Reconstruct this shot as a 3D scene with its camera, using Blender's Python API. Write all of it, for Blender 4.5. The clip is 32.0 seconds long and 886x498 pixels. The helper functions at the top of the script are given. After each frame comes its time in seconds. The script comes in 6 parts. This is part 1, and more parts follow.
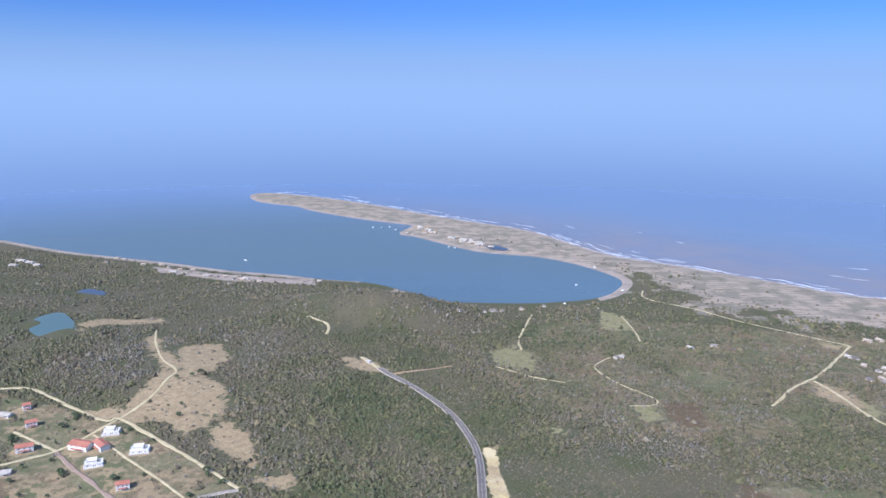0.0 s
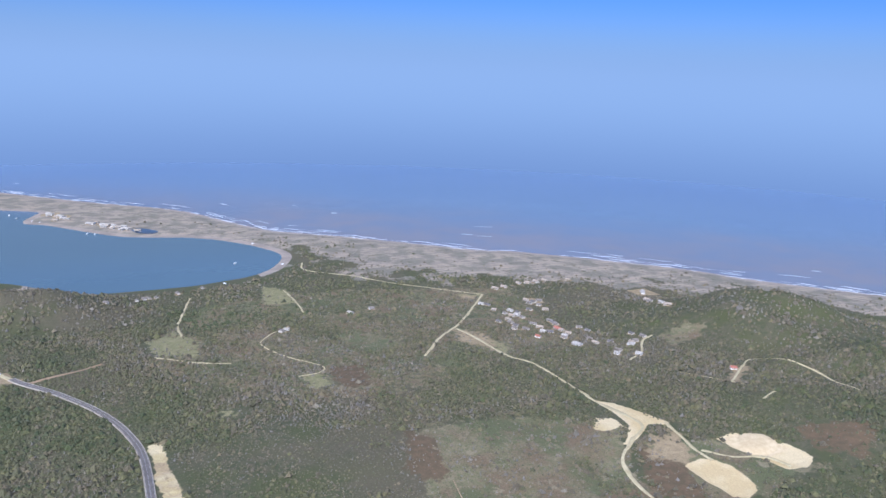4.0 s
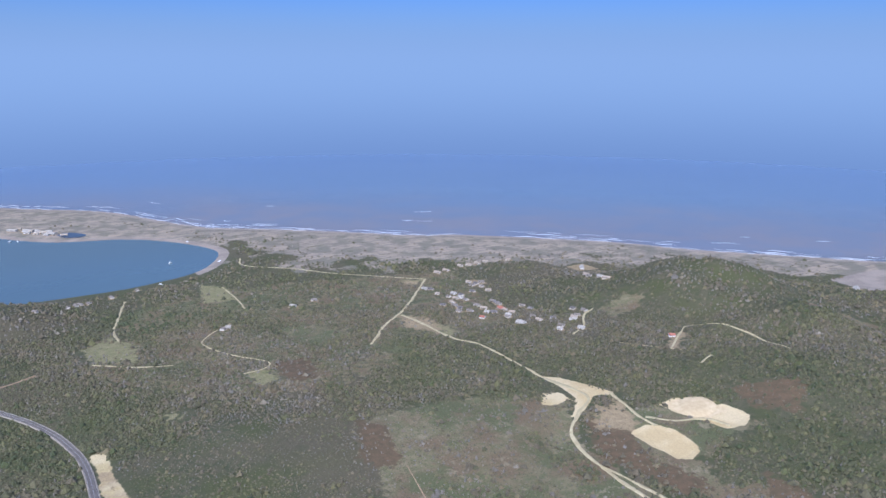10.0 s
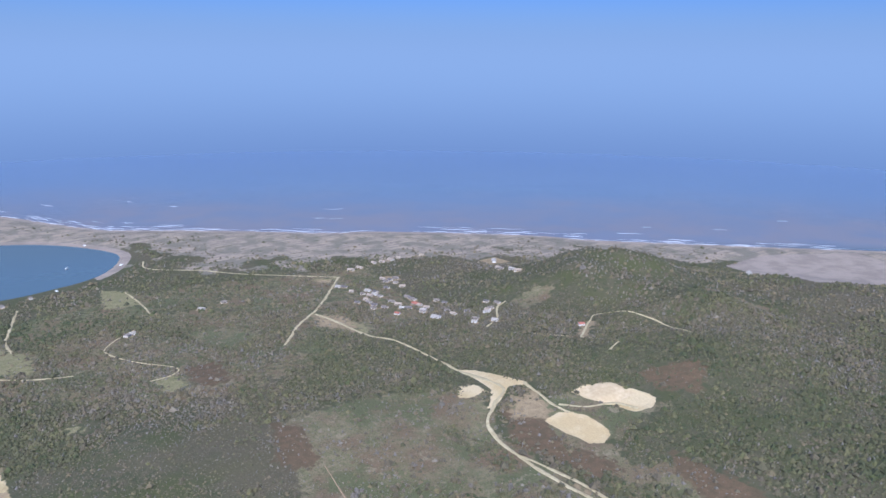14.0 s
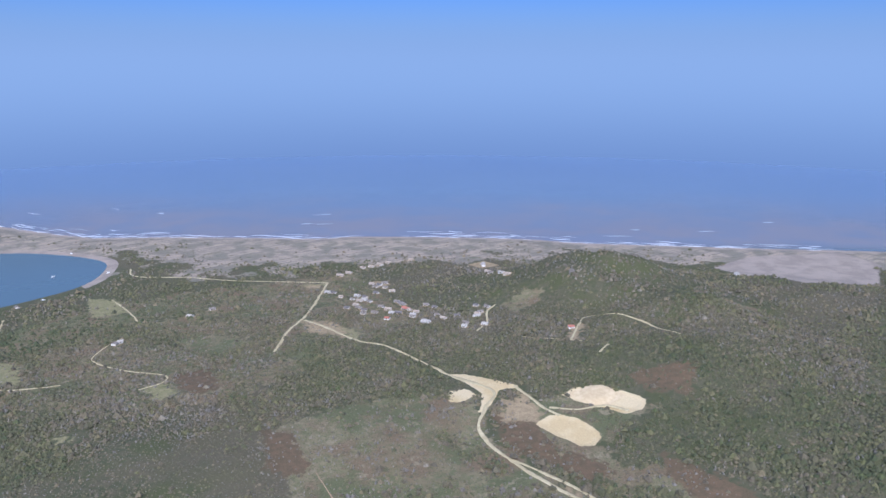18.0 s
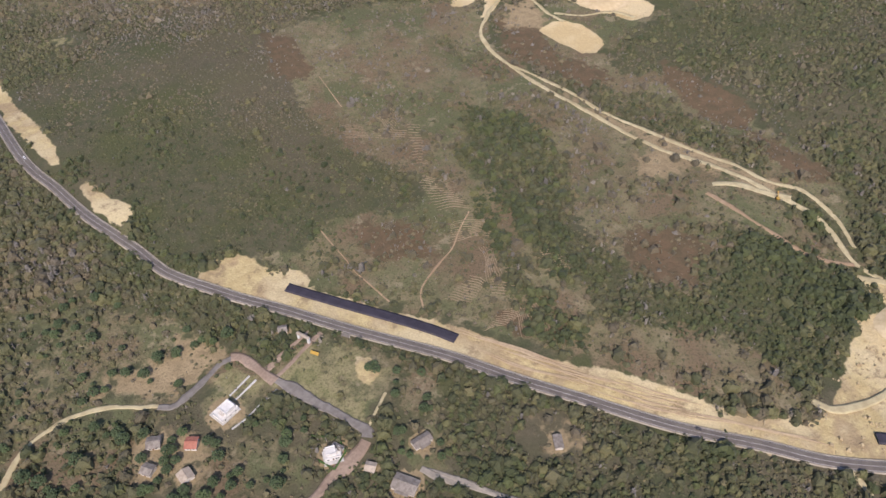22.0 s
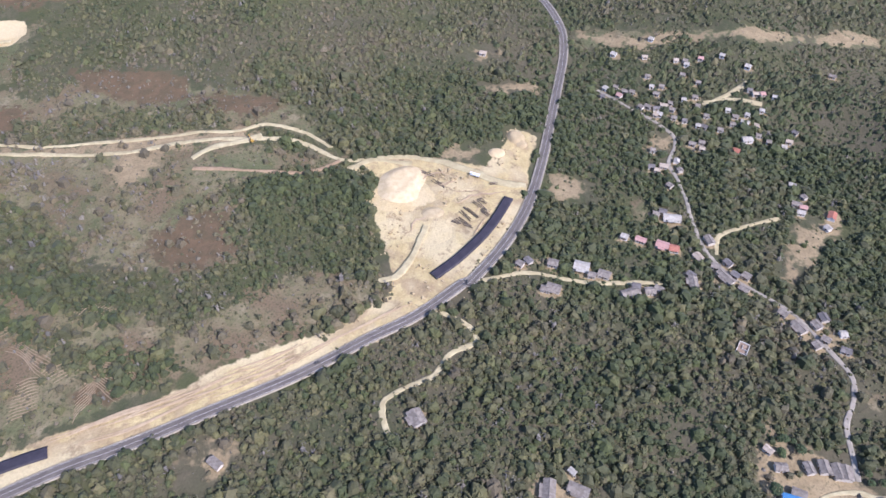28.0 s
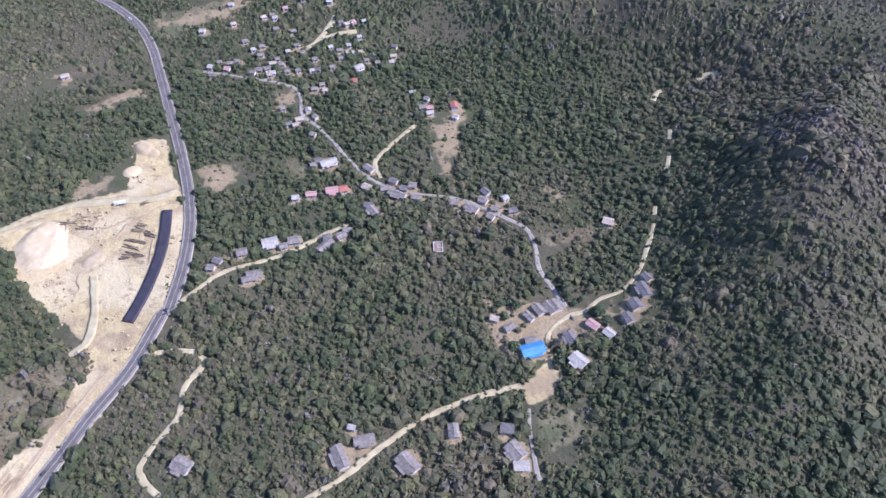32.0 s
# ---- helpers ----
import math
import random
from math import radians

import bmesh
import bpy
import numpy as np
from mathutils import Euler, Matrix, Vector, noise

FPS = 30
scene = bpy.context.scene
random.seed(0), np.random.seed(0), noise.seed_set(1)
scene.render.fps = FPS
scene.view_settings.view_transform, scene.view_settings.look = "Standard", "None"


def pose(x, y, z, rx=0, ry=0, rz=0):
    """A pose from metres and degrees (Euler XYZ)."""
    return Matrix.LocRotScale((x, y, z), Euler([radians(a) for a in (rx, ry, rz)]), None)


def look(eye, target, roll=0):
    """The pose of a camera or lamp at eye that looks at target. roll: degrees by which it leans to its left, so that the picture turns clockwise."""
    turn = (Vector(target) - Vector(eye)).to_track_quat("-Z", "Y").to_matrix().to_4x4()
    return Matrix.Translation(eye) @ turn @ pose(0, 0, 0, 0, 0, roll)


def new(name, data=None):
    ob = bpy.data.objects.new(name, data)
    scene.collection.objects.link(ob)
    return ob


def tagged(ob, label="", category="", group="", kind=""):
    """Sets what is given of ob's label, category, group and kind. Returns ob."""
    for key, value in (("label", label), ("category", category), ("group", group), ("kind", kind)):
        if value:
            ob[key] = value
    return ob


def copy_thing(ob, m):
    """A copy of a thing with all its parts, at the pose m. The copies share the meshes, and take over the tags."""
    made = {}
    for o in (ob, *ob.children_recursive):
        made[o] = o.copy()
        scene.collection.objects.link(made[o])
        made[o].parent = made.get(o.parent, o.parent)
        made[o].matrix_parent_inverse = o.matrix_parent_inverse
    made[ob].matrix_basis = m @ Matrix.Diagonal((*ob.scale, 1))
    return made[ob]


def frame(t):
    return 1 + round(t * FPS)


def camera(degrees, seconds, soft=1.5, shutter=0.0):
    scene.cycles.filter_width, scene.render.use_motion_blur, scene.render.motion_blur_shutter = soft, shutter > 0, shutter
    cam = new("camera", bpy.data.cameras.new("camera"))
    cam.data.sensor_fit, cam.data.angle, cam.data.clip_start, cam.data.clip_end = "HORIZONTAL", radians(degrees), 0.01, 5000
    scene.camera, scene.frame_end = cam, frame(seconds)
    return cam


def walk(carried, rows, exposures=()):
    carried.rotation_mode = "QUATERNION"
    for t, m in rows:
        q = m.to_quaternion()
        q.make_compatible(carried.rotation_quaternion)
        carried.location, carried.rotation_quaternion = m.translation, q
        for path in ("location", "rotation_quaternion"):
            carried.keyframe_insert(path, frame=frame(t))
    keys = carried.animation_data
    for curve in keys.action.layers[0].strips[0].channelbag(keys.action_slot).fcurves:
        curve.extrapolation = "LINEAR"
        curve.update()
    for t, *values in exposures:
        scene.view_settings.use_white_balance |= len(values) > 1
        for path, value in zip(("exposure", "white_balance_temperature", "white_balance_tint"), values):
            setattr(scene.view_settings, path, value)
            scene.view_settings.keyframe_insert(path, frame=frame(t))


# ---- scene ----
cam = camera(62.58, 32.0, 1.5)
# seconds and turn; the aircraft hovers over one spot
path = [
    (0, 77.763, -0.67, 0.742),
    (0.5, 77.601, -0.721, -0.683),
    (1, 77.353, -0.658, -3.927),
    (1.5, 77.111, -0.682, -7.432),
    (2, 76.941, -1.004, -11.064),
    (2.5, 76.825, -1.224, -14.009),
    (3, 76.708, -1.549, -17.56),
    (3.5, 76.534, -1.825, -22.098),
    (4, 76.482, -2.268, -26.003),
    (4.5, 76.299, -2.355, -28.752),
    (6.5, 76.114, -1.513, -31.24),
    (7, 75.933, -1.451, -30.655),
    (7.5, 75.751, -1.46, -30.572),
    (8, 75.648, -1.171, -30.412),
    (8.5, 75.581, -0.918, -30.939),
    (9, 75.531, -0.651, -31.167),
    (9.5, 75.489, -0.425, -31.22),
    (10, 75.458, -0.195, -31.33),
    (10.5, 75.401, -0.094, -31.508),
    (11, 75.403, 0.08, -31.301),
    (11.5, 75.386, 0.046, -31.021),
    (12, 75.415, 0.171, -31.178),
    (12.5, 75.395, -0.237, -33.659),
    (13, 75.157, -0.039, -36.555),
    (13.5, 75.024, -0.122, -38.179),
    (14, 75.194, -0.467, -38.307),
    (14.5, 75.298, -0.406, -38.42),
    (16.5, 75.486, -0.056, -38.314),
    (17, 75.522, 0.014, -38.047),
    (17.5, 75.581, -0.054, -38.476),
    (18, 75.542, -0.123, -39.27),
    (18.1, 75.542, -0.084, -39.21),
    (18.2, 75.366, -0.045, -39.151),
    (18.3, 74.48, -0.006, -39.091),
    (18.4, 71.97, 0.033, -39.032),
    (18.5, 69.237, 0.072, -38.972),
    (18.6, 66.165, -0.048, -38.858),
    (18.7, 63.432, -0.169, -38.743),
    (18.8, 61.421, -0.289, -38.629),
    (18.9, 61.33, -0.41, -38.514),
    (19, 61.33, -0.53, -38.4),
    (19.1, 61.296, -0.522, -38.364),
    (19.2, 61.244, -0.515, -38.328),
    (19.3, 61.072, -0.507, -38.292),
    (19.4, 60.727, -0.5, -38.256),
    (19.5, 58.834, -0.492, -38.22),
    (19.6, 56.497, -0.505, -38.203),
    (19.7, 53.822, -0.517, -38.187),
    (19.8, 51.006, -0.53, -38.17),
    (19.9, 48.239, -0.542, -38.154),
    (20, 45.701, -0.555, -38.137),
    (20.1, 45.6, -0.54, -38.127),
    (20.2, 45.499, -0.525, -38.117),
    (20.5, 45.196, -0.479, -38.086),
    (21, 45.235, -0.616, -37.955),
    (21.5, 45.227, -0.6, -38.192),
    (22, 45.263, -0.598, -38.887),
    (22.5, 45.298, -0.675, -40.941),
    (23, 45.319, -0.745, -43.691),
    (23.5, 45.155, -0.844, -48.414),
    (24, 45.084, -0.905, -52.392),
    (24.5, 45.11, -0.947, -54.98),
    (26.5, 44.965, -0.85, -69.719),
    (27, 44.892, -0.868, -75.412),
    (27.5, 44.628, -0.897, -80.809),
    (28, 44.428, -1.099, -87.673),
    (28.5, 44.278, -1.538, -95.701),
    (29, 44.122, -1.806, -104.819),
    (29.5, 44.06, -1.777, -111.585),
    (30, 43.767, -1.556, -115.893),
    (30.5, 43.466, -1.324, -119.431),
    (31, 43.233, -0.876, -119.873),
    (31.5, 42.867, -0.443, -120.039),
    (32, 42.515, -0.613, -122.905),
]
rows = [(t, pose(0, 0, 450, a, b, c)) for t, a, b, c in path]
# the picture's white balance drifts cooler over the shaded valley
walk(cam, rows, [(0, 0.64, 5400, 19), (4, 0.46, 5300, 18), (9, 0.35, 5250, 19), (18, 0.35, 5250, 20), (19, 0.52, 5600, 20), (20, 0.66, 6150, 21), (21, 0.24, 6250, 22), (22, 0.18, 6400, 22), (24, 0.18, 6300, 22), (27, 0.44, 5700, 24), (28, 0.64, 5600, 25), (29, 0.42, 5450, 27), (30, 0.12, 5350, 29), (31, 0.50, 5250, 30), (32, 0.68, 5200, 30)])

# ---- world and sun ----
SUN_FROM = Vector((-0.50, -0.60, 0.76)).normalized()
world = bpy.data.worlds.new("sky")
scene.world = world
world.use_nodes = True
wn, wl = world.node_tree.nodes, world.node_tree.links
wn.clear()
sky = wn.new("ShaderNodeTexSky")
sky.sky_type = "NISHITA"
sky.sun_disc = False
sky.sun_elevation = math.asin(SUN_FROM.z)
sky.sun_rotation = math.atan2(SUN_FROM.x, SUN_FROM.y)
sky.air_density, sky.dust_density, sky.ozone_density, sky.altitude = 1.0, 1.2, 2.0, 450
coord = wn.new("ShaderNodeTexCoord")
split = wn.new("ShaderNodeSeparateXYZ")
wl.new(coord.outputs["Generated"], split.inputs[0])
band = wn.new("ShaderNodeMapRange")
band.interpolation_type = "SMOOTHSTEP"
band.inputs["From Min"].default_value, band.inputs["From Max"].default_value = 0.0, 0.11
band.inputs["To Min"].default_value, band.inputs["To Max"].default_value = 1.0, 0.0
wl.new(split.outputs["Z"], band.inputs["Value"])
tint = wn.new("ShaderNodeMix")
tint.data_type, tint.blend_type = "RGBA", "MULTIPLY"
low = wn.new("ShaderNodeMapRange")
low.interpolation_type = "SMOOTHSTEP"
low.inputs["From Min"].default_value, low.inputs["From Max"].default_value = 0.12, 0.32
low.inputs["To Min"].default_value, low.inputs["To Max"].default_value = 1.0, 0.0
wl.new(split.outputs["Z"], low.inputs["Value"])
wl.new(low.outputs[0], tint.inputs[0])
wl.new(sky.outputs[0], tint.inputs[6])
tint.inputs[7].default_value = (0.186, 0.298, 0.535, 1)
haze = wn.new("ShaderNodeMix")
haze.data_type = "RGBA"
wl.new(band.outputs[0], haze.inputs[0])
wl.new(tint.outputs[2], haze.inputs[6])
haze.inputs[7].default_value = (1.57, 2.27, 3.28, 1)
back = wn.new("ShaderNodeBackground")
back.inputs["Strength"].default_value = 0.15
wl.new(haze.outputs[2], back.inputs["Color"])
wl.new(back.outputs[0], wn.new("ShaderNodeOutputWorld").inputs["Surface"])
sun = new("sun", bpy.data.lights.new("sun", "SUN"))
sun.data.energy, sun.data.angle, sun.data.color = 4.2, radians(0.53), (1.0, 0.95, 0.86)
sun.matrix_world = look((0, 0, 900), Vector((0, 0, 900)) - SUN_FROM)


# ---- materials ----
def rgb(r, g, b):
    return (r, g, b, 1.0)


class Nodes:
    """A short way to write node materials."""

    def __init__(self, name, roughness=0.9, metallic=0.0):
        self.m = bpy.data.materials.new(name)
        self.m.use_nodes = True
        self.n, self.l = self.m.node_tree.nodes, self.m.node_tree.links
        self.b = self.n["Principled BSDF"]
        self.b.inputs["Roughness"].default_value = roughness
        self.b.inputs["Metallic"].default_value = metallic
        self.b.inputs["Specular IOR Level"].default_value = 0.25
        self.c = None

    def where(self):
        if self.c is None:
            self.c = self.n.new("ShaderNodeNewGeometry").outputs["Position"]
        return self.c

    def noise(self, size, detail=4.0, rough=0.55, vector=None):
        t = self.n.new("ShaderNodeTexNoise")
        t.inputs["Scale"].default_value = 1.0 / size
        t.inputs["Detail"].default_value = detail
        t.inputs["Roughness"].default_value = rough
        self.l.new(vector or self.where(), t.inputs["Vector"])
        return t.outputs["Fac"]

    def spread(self, value, a, b, lo=0.0, hi=1.0):
        r = self.n.new("ShaderNodeMapRange")
        r.interpolation_type = "SMOOTHSTEP"
        for key, v in (("From Min", a), ("From Max", b), ("To Min", lo), ("To Max", hi)):
            r.inputs[key].default_value = v
        self.l.new(value, r.inputs["Value"])
        return r.outputs[0]

    def mix(self, fac, a, b, blend="MIX"):
        m = self.n.new("ShaderNodeMix")
        m.data_type, m.blend_type = "RGBA", blend
        for socket, v in ((m.inputs[0], fac), (m.inputs[6], a), (m.inputs[7], b)):
            if isinstance(v, (tuple, float, int)):
                socket.default_value = v
            else:
                self.l.new(v, socket)
        return m.outputs[2]

    def math(self, op, a, b):
        m = self.n.new("ShaderNodeMath")
        m.operation = op
        for socket, v in zip(m.inputs, (a, b)):
            if isinstance(v, (float, int)):
                socket.default_value = v
            else:
                self.l.new(v, socket)
        return m.outputs[0]

    def attribute(self, name):
        a = self.n.new("ShaderNodeAttribute")
        a.attribute_name = name
        s = self.n.new("ShaderNodeSeparateColor")
        self.l.new(a.outputs["Color"], s.inputs[0])
        return s.outputs

    def color(self, c):
        if isinstance(c, tuple):
            self.b.inputs["Base Color"].default_value = c
        else:
            self.l.new(c, self.b.inputs["Base Color"])
        return self

    def bump(self, value, strength, distance):
        p = self.n.new("ShaderNodeBump")
        p.inputs["Strength"].default_value, p.inputs["Distance"].default_value = strength, distance
        self.l.new(value, p.inputs["Height"])
        self.l.new(p.outputs[0], self.b.inputs["Normal"])
        return self


def simple(name, a, b, size, roughness=0.85, metallic=0.0, relief=0.02):
    k = Nodes(name, roughness, metallic)
    f = k.noise(size, 5)
    g = k.noise(size * 9, 3)
    k.color(k.mix(k.spread(g, 0.35, 0.65, 0.0, 0.5), k.mix(k.spread(f, 0.35, 0.65), a, b), k.mix(0.5, a, b, "MULTIPLY")))
    k.bump(f, 0.4, relief)
    return k.m


def ground_material():
    k = Nodes("dry_ground", 0.95)
    fine, mid, wide, vast = k.noise(1.6, 5), k.noise(9, 5), k.noise(48, 4), k.noise(210, 3)
    one, two = k.attribute("cover"), k.attribute("cover_more")
    litter = k.mix(k.spread(mid, 0.35, 0.65), rgb(0.070, 0.074, 0.036), rgb(0.104, 0.094, 0.054))
    litter = k.mix(k.spread(wide, 0.42, 0.64), litter, rgb(0.078, 0.082, 0.034))
    litter = k.mix(k.spread(vast, 0.48, 0.62, 0, 0.6), litter, rgb(0.120, 0.098, 0.062))
    grass = k.mix(k.spread(mid, 0.35, 0.65), rgb(0.150, 0.142, 0.070), rgb(0.205, 0.172, 0.096))
    grass = k.mix(k.spread(wide, 0.38, 0.64, 0, 0.95), grass, rgb(0.165, 0.118, 0.070))
    grass = k.mix(k.spread(k.noise(70, 5, 0.65), 0.48, 0.60, 0, 0.85), grass, rgb(0.105, 0.115, 0.052))
    grass = k.mix(k.spread(k.noise(21, 5, 0.7), 0.56, 0.66, 0, 0.8), grass, rgb(0.26, 0.215, 0.130))
    grass = k.mix(k.spread(fine, 0.52, 0.68, 0, 0.6), grass, rgb(0.07, 0.075, 0.03))
    heath = k.mix(k.spread(mid, 0.35, 0.65), rgb(0.145, 0.098, 0.055), rgb(0.108, 0.082, 0.045))
    field = k.mix(k.spread(mid, 0.35, 0.65), rgb(0.195, 0.185, 0.080), rgb(0.262, 0.225, 0.115))
    field = k.mix(k.spread(fine, 0.50, 0.66, 0, 0.6), field, rgb(0.11, 0.11, 0.05))
    soil = k.mix(k.spread(mid, 0.32, 0.66), rgb(0.53, 0.422, 0.212), rgb(0.45, 0.348, 0.168))
    soil = k.mix(k.spread(k.noise(24, 5, 0.65), 0.43, 0.58, 0, 0.9), soil, rgb(0.34, 0.25, 0.14))
    soil = k.mix(k.spread(wide, 0.44, 0.62, 0, 0.8), soil, rgb(0.60, 0.495, 0.285))
    soil = k.mix(k.spread(k.noise(15, 6, 0.7), 0.54, 0.64, 0, 0.75), soil, rgb(0.27, 0.20, 0.115))
    pit = k.mix(k.spread(wide, 0.40, 0.62), rgb(0.60, 0.48, 0.275), rgb(0.52, 0.395, 0.20))
    sand = k.mix(k.spread(wide, 0.35, 0.62), rgb(0.36, 0.292, 0.212), rgb(0.262, 0.218, 0.156))
    turned = k.n.new("ShaderNodeMapping")
    turned.inputs["Rotation"].default_value = (0, 0, 0.76)
    turned.inputs["Scale"].default_value = (0.009, 0.16, 0.05)
    k.l.new(k.where(), turned.inputs["Vector"])
    streak = k.noise(1.0, 4, 0.6, turned.outputs[0])
    sand = k.mix(k.spread(streak, 0.42, 0.62, 0, 0.6), sand, rgb(0.225, 0.195, 0.16))
    sand = k.mix(k.spread(streak, 0.50, 0.62, 0, 0.45), sand, rgb(0.150, 0.140, 0.106))
    sand = k.mix(k.spread(wide, 0.46, 0.60, 0, 0.6), sand, rgb(0.160, 0.150, 0.112))
    sand = k.mix(k.spread(k.noise(26, 5, 0.7), 0.55, 0.66, 0, 0.8), sand, rgb(0.125, 0.122, 0.075))
    beach = k.mix(k.spread(wide, 0.4, 0.62), rgb(0.33, 0.272, 0.215), rgb(0.255, 0.212, 0.168))

    def cover(mask, base, top, jag=0.55):
        edge = k.math("ADD", mask, k.math("MULTIPLY", k.math("SUBTRACT", k.math("ADD", mid, wide), 1.0), jag))
        return k.mix(k.spread(edge, 0.40, 0.60), base, top)

    c = cover(one[1], litter, grass, 1.0)
    c = cover(one[2], c, heath, 1.25)
    c = cover(two[0], c, field, 1.1)
    c = cover(two[1], c, sand, 0.9)
    c = cover(two[2], c, beach, 0.5)
    c = cover(one[0], c, soil, 0.95)
    dust = k.mix(k.spread(mid, 0.35, 0.65), rgb(0.345, 0.262, 0.148), rgb(0.262, 0.198, 0.110))
    dust = k.mix(k.spread(fine, 0.55, 0.70, 0, 0.6), dust, rgb(0.13, 0.12, 0.06))
    bare = k.n.new("ShaderNodeAttribute")
    bare.attribute_name = "bare"
    c = cover(bare.outputs["Fac"], c, dust, 1.1)
    a = k.n.new("ShaderNodeAttribute")
    a.attribute_name = "pit"
    c = cover(a.outputs["Fac"], c, pit, 0.8)
    k.color(k.mix(k.spread(fine, 0.3, 0.7, 0.0, 0.35), c, k.mix(1.0, c, rgb(0.55, 0.55, 0.55), "MULTIPLY")))
    k.bump(k.math("ADD", fine, k.math("MULTIPLY", mid, 2.5)), 0.8, 0.7)
    return k.m


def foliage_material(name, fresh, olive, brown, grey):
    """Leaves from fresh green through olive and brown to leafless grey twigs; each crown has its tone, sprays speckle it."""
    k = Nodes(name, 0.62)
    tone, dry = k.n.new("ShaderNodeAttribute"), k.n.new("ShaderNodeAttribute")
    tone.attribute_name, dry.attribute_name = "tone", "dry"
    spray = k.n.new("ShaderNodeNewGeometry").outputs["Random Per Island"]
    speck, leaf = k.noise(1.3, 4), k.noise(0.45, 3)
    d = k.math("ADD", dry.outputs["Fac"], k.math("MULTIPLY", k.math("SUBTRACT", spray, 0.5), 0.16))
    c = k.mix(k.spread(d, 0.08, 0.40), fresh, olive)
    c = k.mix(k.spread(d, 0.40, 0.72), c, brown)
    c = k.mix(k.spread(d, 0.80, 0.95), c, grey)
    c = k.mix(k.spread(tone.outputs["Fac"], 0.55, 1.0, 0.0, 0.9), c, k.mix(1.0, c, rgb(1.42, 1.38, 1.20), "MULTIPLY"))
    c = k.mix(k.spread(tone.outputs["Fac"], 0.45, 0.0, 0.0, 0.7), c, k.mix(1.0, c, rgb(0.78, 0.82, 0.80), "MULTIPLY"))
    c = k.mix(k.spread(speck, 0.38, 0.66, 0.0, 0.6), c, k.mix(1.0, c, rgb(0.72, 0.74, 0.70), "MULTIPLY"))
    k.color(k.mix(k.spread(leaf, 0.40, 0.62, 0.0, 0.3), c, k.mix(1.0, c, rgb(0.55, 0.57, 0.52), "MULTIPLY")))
    k.bump(k.math("ADD", speck, k.math("MULTIPLY", leaf, 0.5)), 0.8, 0.6)
    k.b.inputs["Specular IOR Level"].default_value = 0.20
    # slight sheen lightens crowns at grazing view, standing in for distant haze
    k.b.inputs["Sheen Weight"].default_value = 0.05
    k.b.inputs["Sheen Roughness"].default_value = 0.6
    return k.m


def sea_material():
    k = Nodes("blue_sea_painted_haze", 0.13)
    swell, patch = k.noise(14, 3), k.noise(420, 3)
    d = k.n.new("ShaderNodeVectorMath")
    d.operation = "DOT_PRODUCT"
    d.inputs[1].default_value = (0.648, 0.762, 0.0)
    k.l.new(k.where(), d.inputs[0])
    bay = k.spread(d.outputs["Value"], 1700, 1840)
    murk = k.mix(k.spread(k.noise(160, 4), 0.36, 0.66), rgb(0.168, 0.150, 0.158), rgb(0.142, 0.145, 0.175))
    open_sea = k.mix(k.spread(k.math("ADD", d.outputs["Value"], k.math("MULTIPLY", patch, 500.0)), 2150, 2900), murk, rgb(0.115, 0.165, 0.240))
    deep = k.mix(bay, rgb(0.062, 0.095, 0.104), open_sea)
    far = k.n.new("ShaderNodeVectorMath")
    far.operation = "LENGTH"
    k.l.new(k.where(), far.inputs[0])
    # haze painted into the base colour: paler and bluer with distance
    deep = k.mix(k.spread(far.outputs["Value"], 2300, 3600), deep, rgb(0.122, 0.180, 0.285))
    # outermost water lightened further to offset the shade at the backdrop's foot
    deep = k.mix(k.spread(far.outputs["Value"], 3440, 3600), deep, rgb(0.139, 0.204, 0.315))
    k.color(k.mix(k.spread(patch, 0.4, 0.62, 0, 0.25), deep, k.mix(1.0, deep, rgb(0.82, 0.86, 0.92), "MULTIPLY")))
    k.bump(swell, 0.12, 0.8)
    k.b.inputs["Specular IOR Level"].default_value = 0.5
    k.b.inputs["IOR"].default_value = 1.33
    return k.m


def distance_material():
    """Emission that paints sea haze beyond the water's far edge, paler towards the horizon."""
    k = Nodes("painted_sea_haze", 1.0)
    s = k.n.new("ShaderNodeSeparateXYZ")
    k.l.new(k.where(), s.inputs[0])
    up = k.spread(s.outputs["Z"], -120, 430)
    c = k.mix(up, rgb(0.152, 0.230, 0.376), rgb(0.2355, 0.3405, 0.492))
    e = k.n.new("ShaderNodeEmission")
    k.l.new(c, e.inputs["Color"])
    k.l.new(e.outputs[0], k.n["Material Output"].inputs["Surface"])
    return k.m


def asphalt_material(name, base, worn):
    k = Nodes(name, 0.6)
    k.b.inputs["Specular IOR Level"].default_value = 0.35
    k.color(k.mix(k.spread(k.noise(6, 5), 0.35, 0.68), base, worn))
    k.bump(k.noise(0.8, 3), 0.3, 0.02)
    return k.m


GROUND = ground_material()
SEA = sea_material()
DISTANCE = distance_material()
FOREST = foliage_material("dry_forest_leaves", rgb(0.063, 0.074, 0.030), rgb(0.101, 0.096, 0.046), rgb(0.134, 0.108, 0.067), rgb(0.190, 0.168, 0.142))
ASPHALT = asphalt_material("grey_asphalt", rgb(0.116, 0.097, 0.080), rgb(0.155, 0.132, 0.108))
FRESH = asphalt_material("fresh_black_asphalt", rgb(0.034, 0.029, 0.036), rgb(0.050, 0.043, 0.052))
DIRT = simple("pale_dirt", rgb(0.50, 0.425, 0.25), rgb(0.385, 0.32, 0.18), 5)
REDDIRT = simple("reddish_dirt", rgb(0.38, 0.27, 0.165), rgb(0.30, 0.21, 0.125), 5)
SHOULDER = simple("dusty_shoulder_concrete", rgb(0.42, 0.365, 0.285), rgb(0.32, 0.275, 0.21), 4)
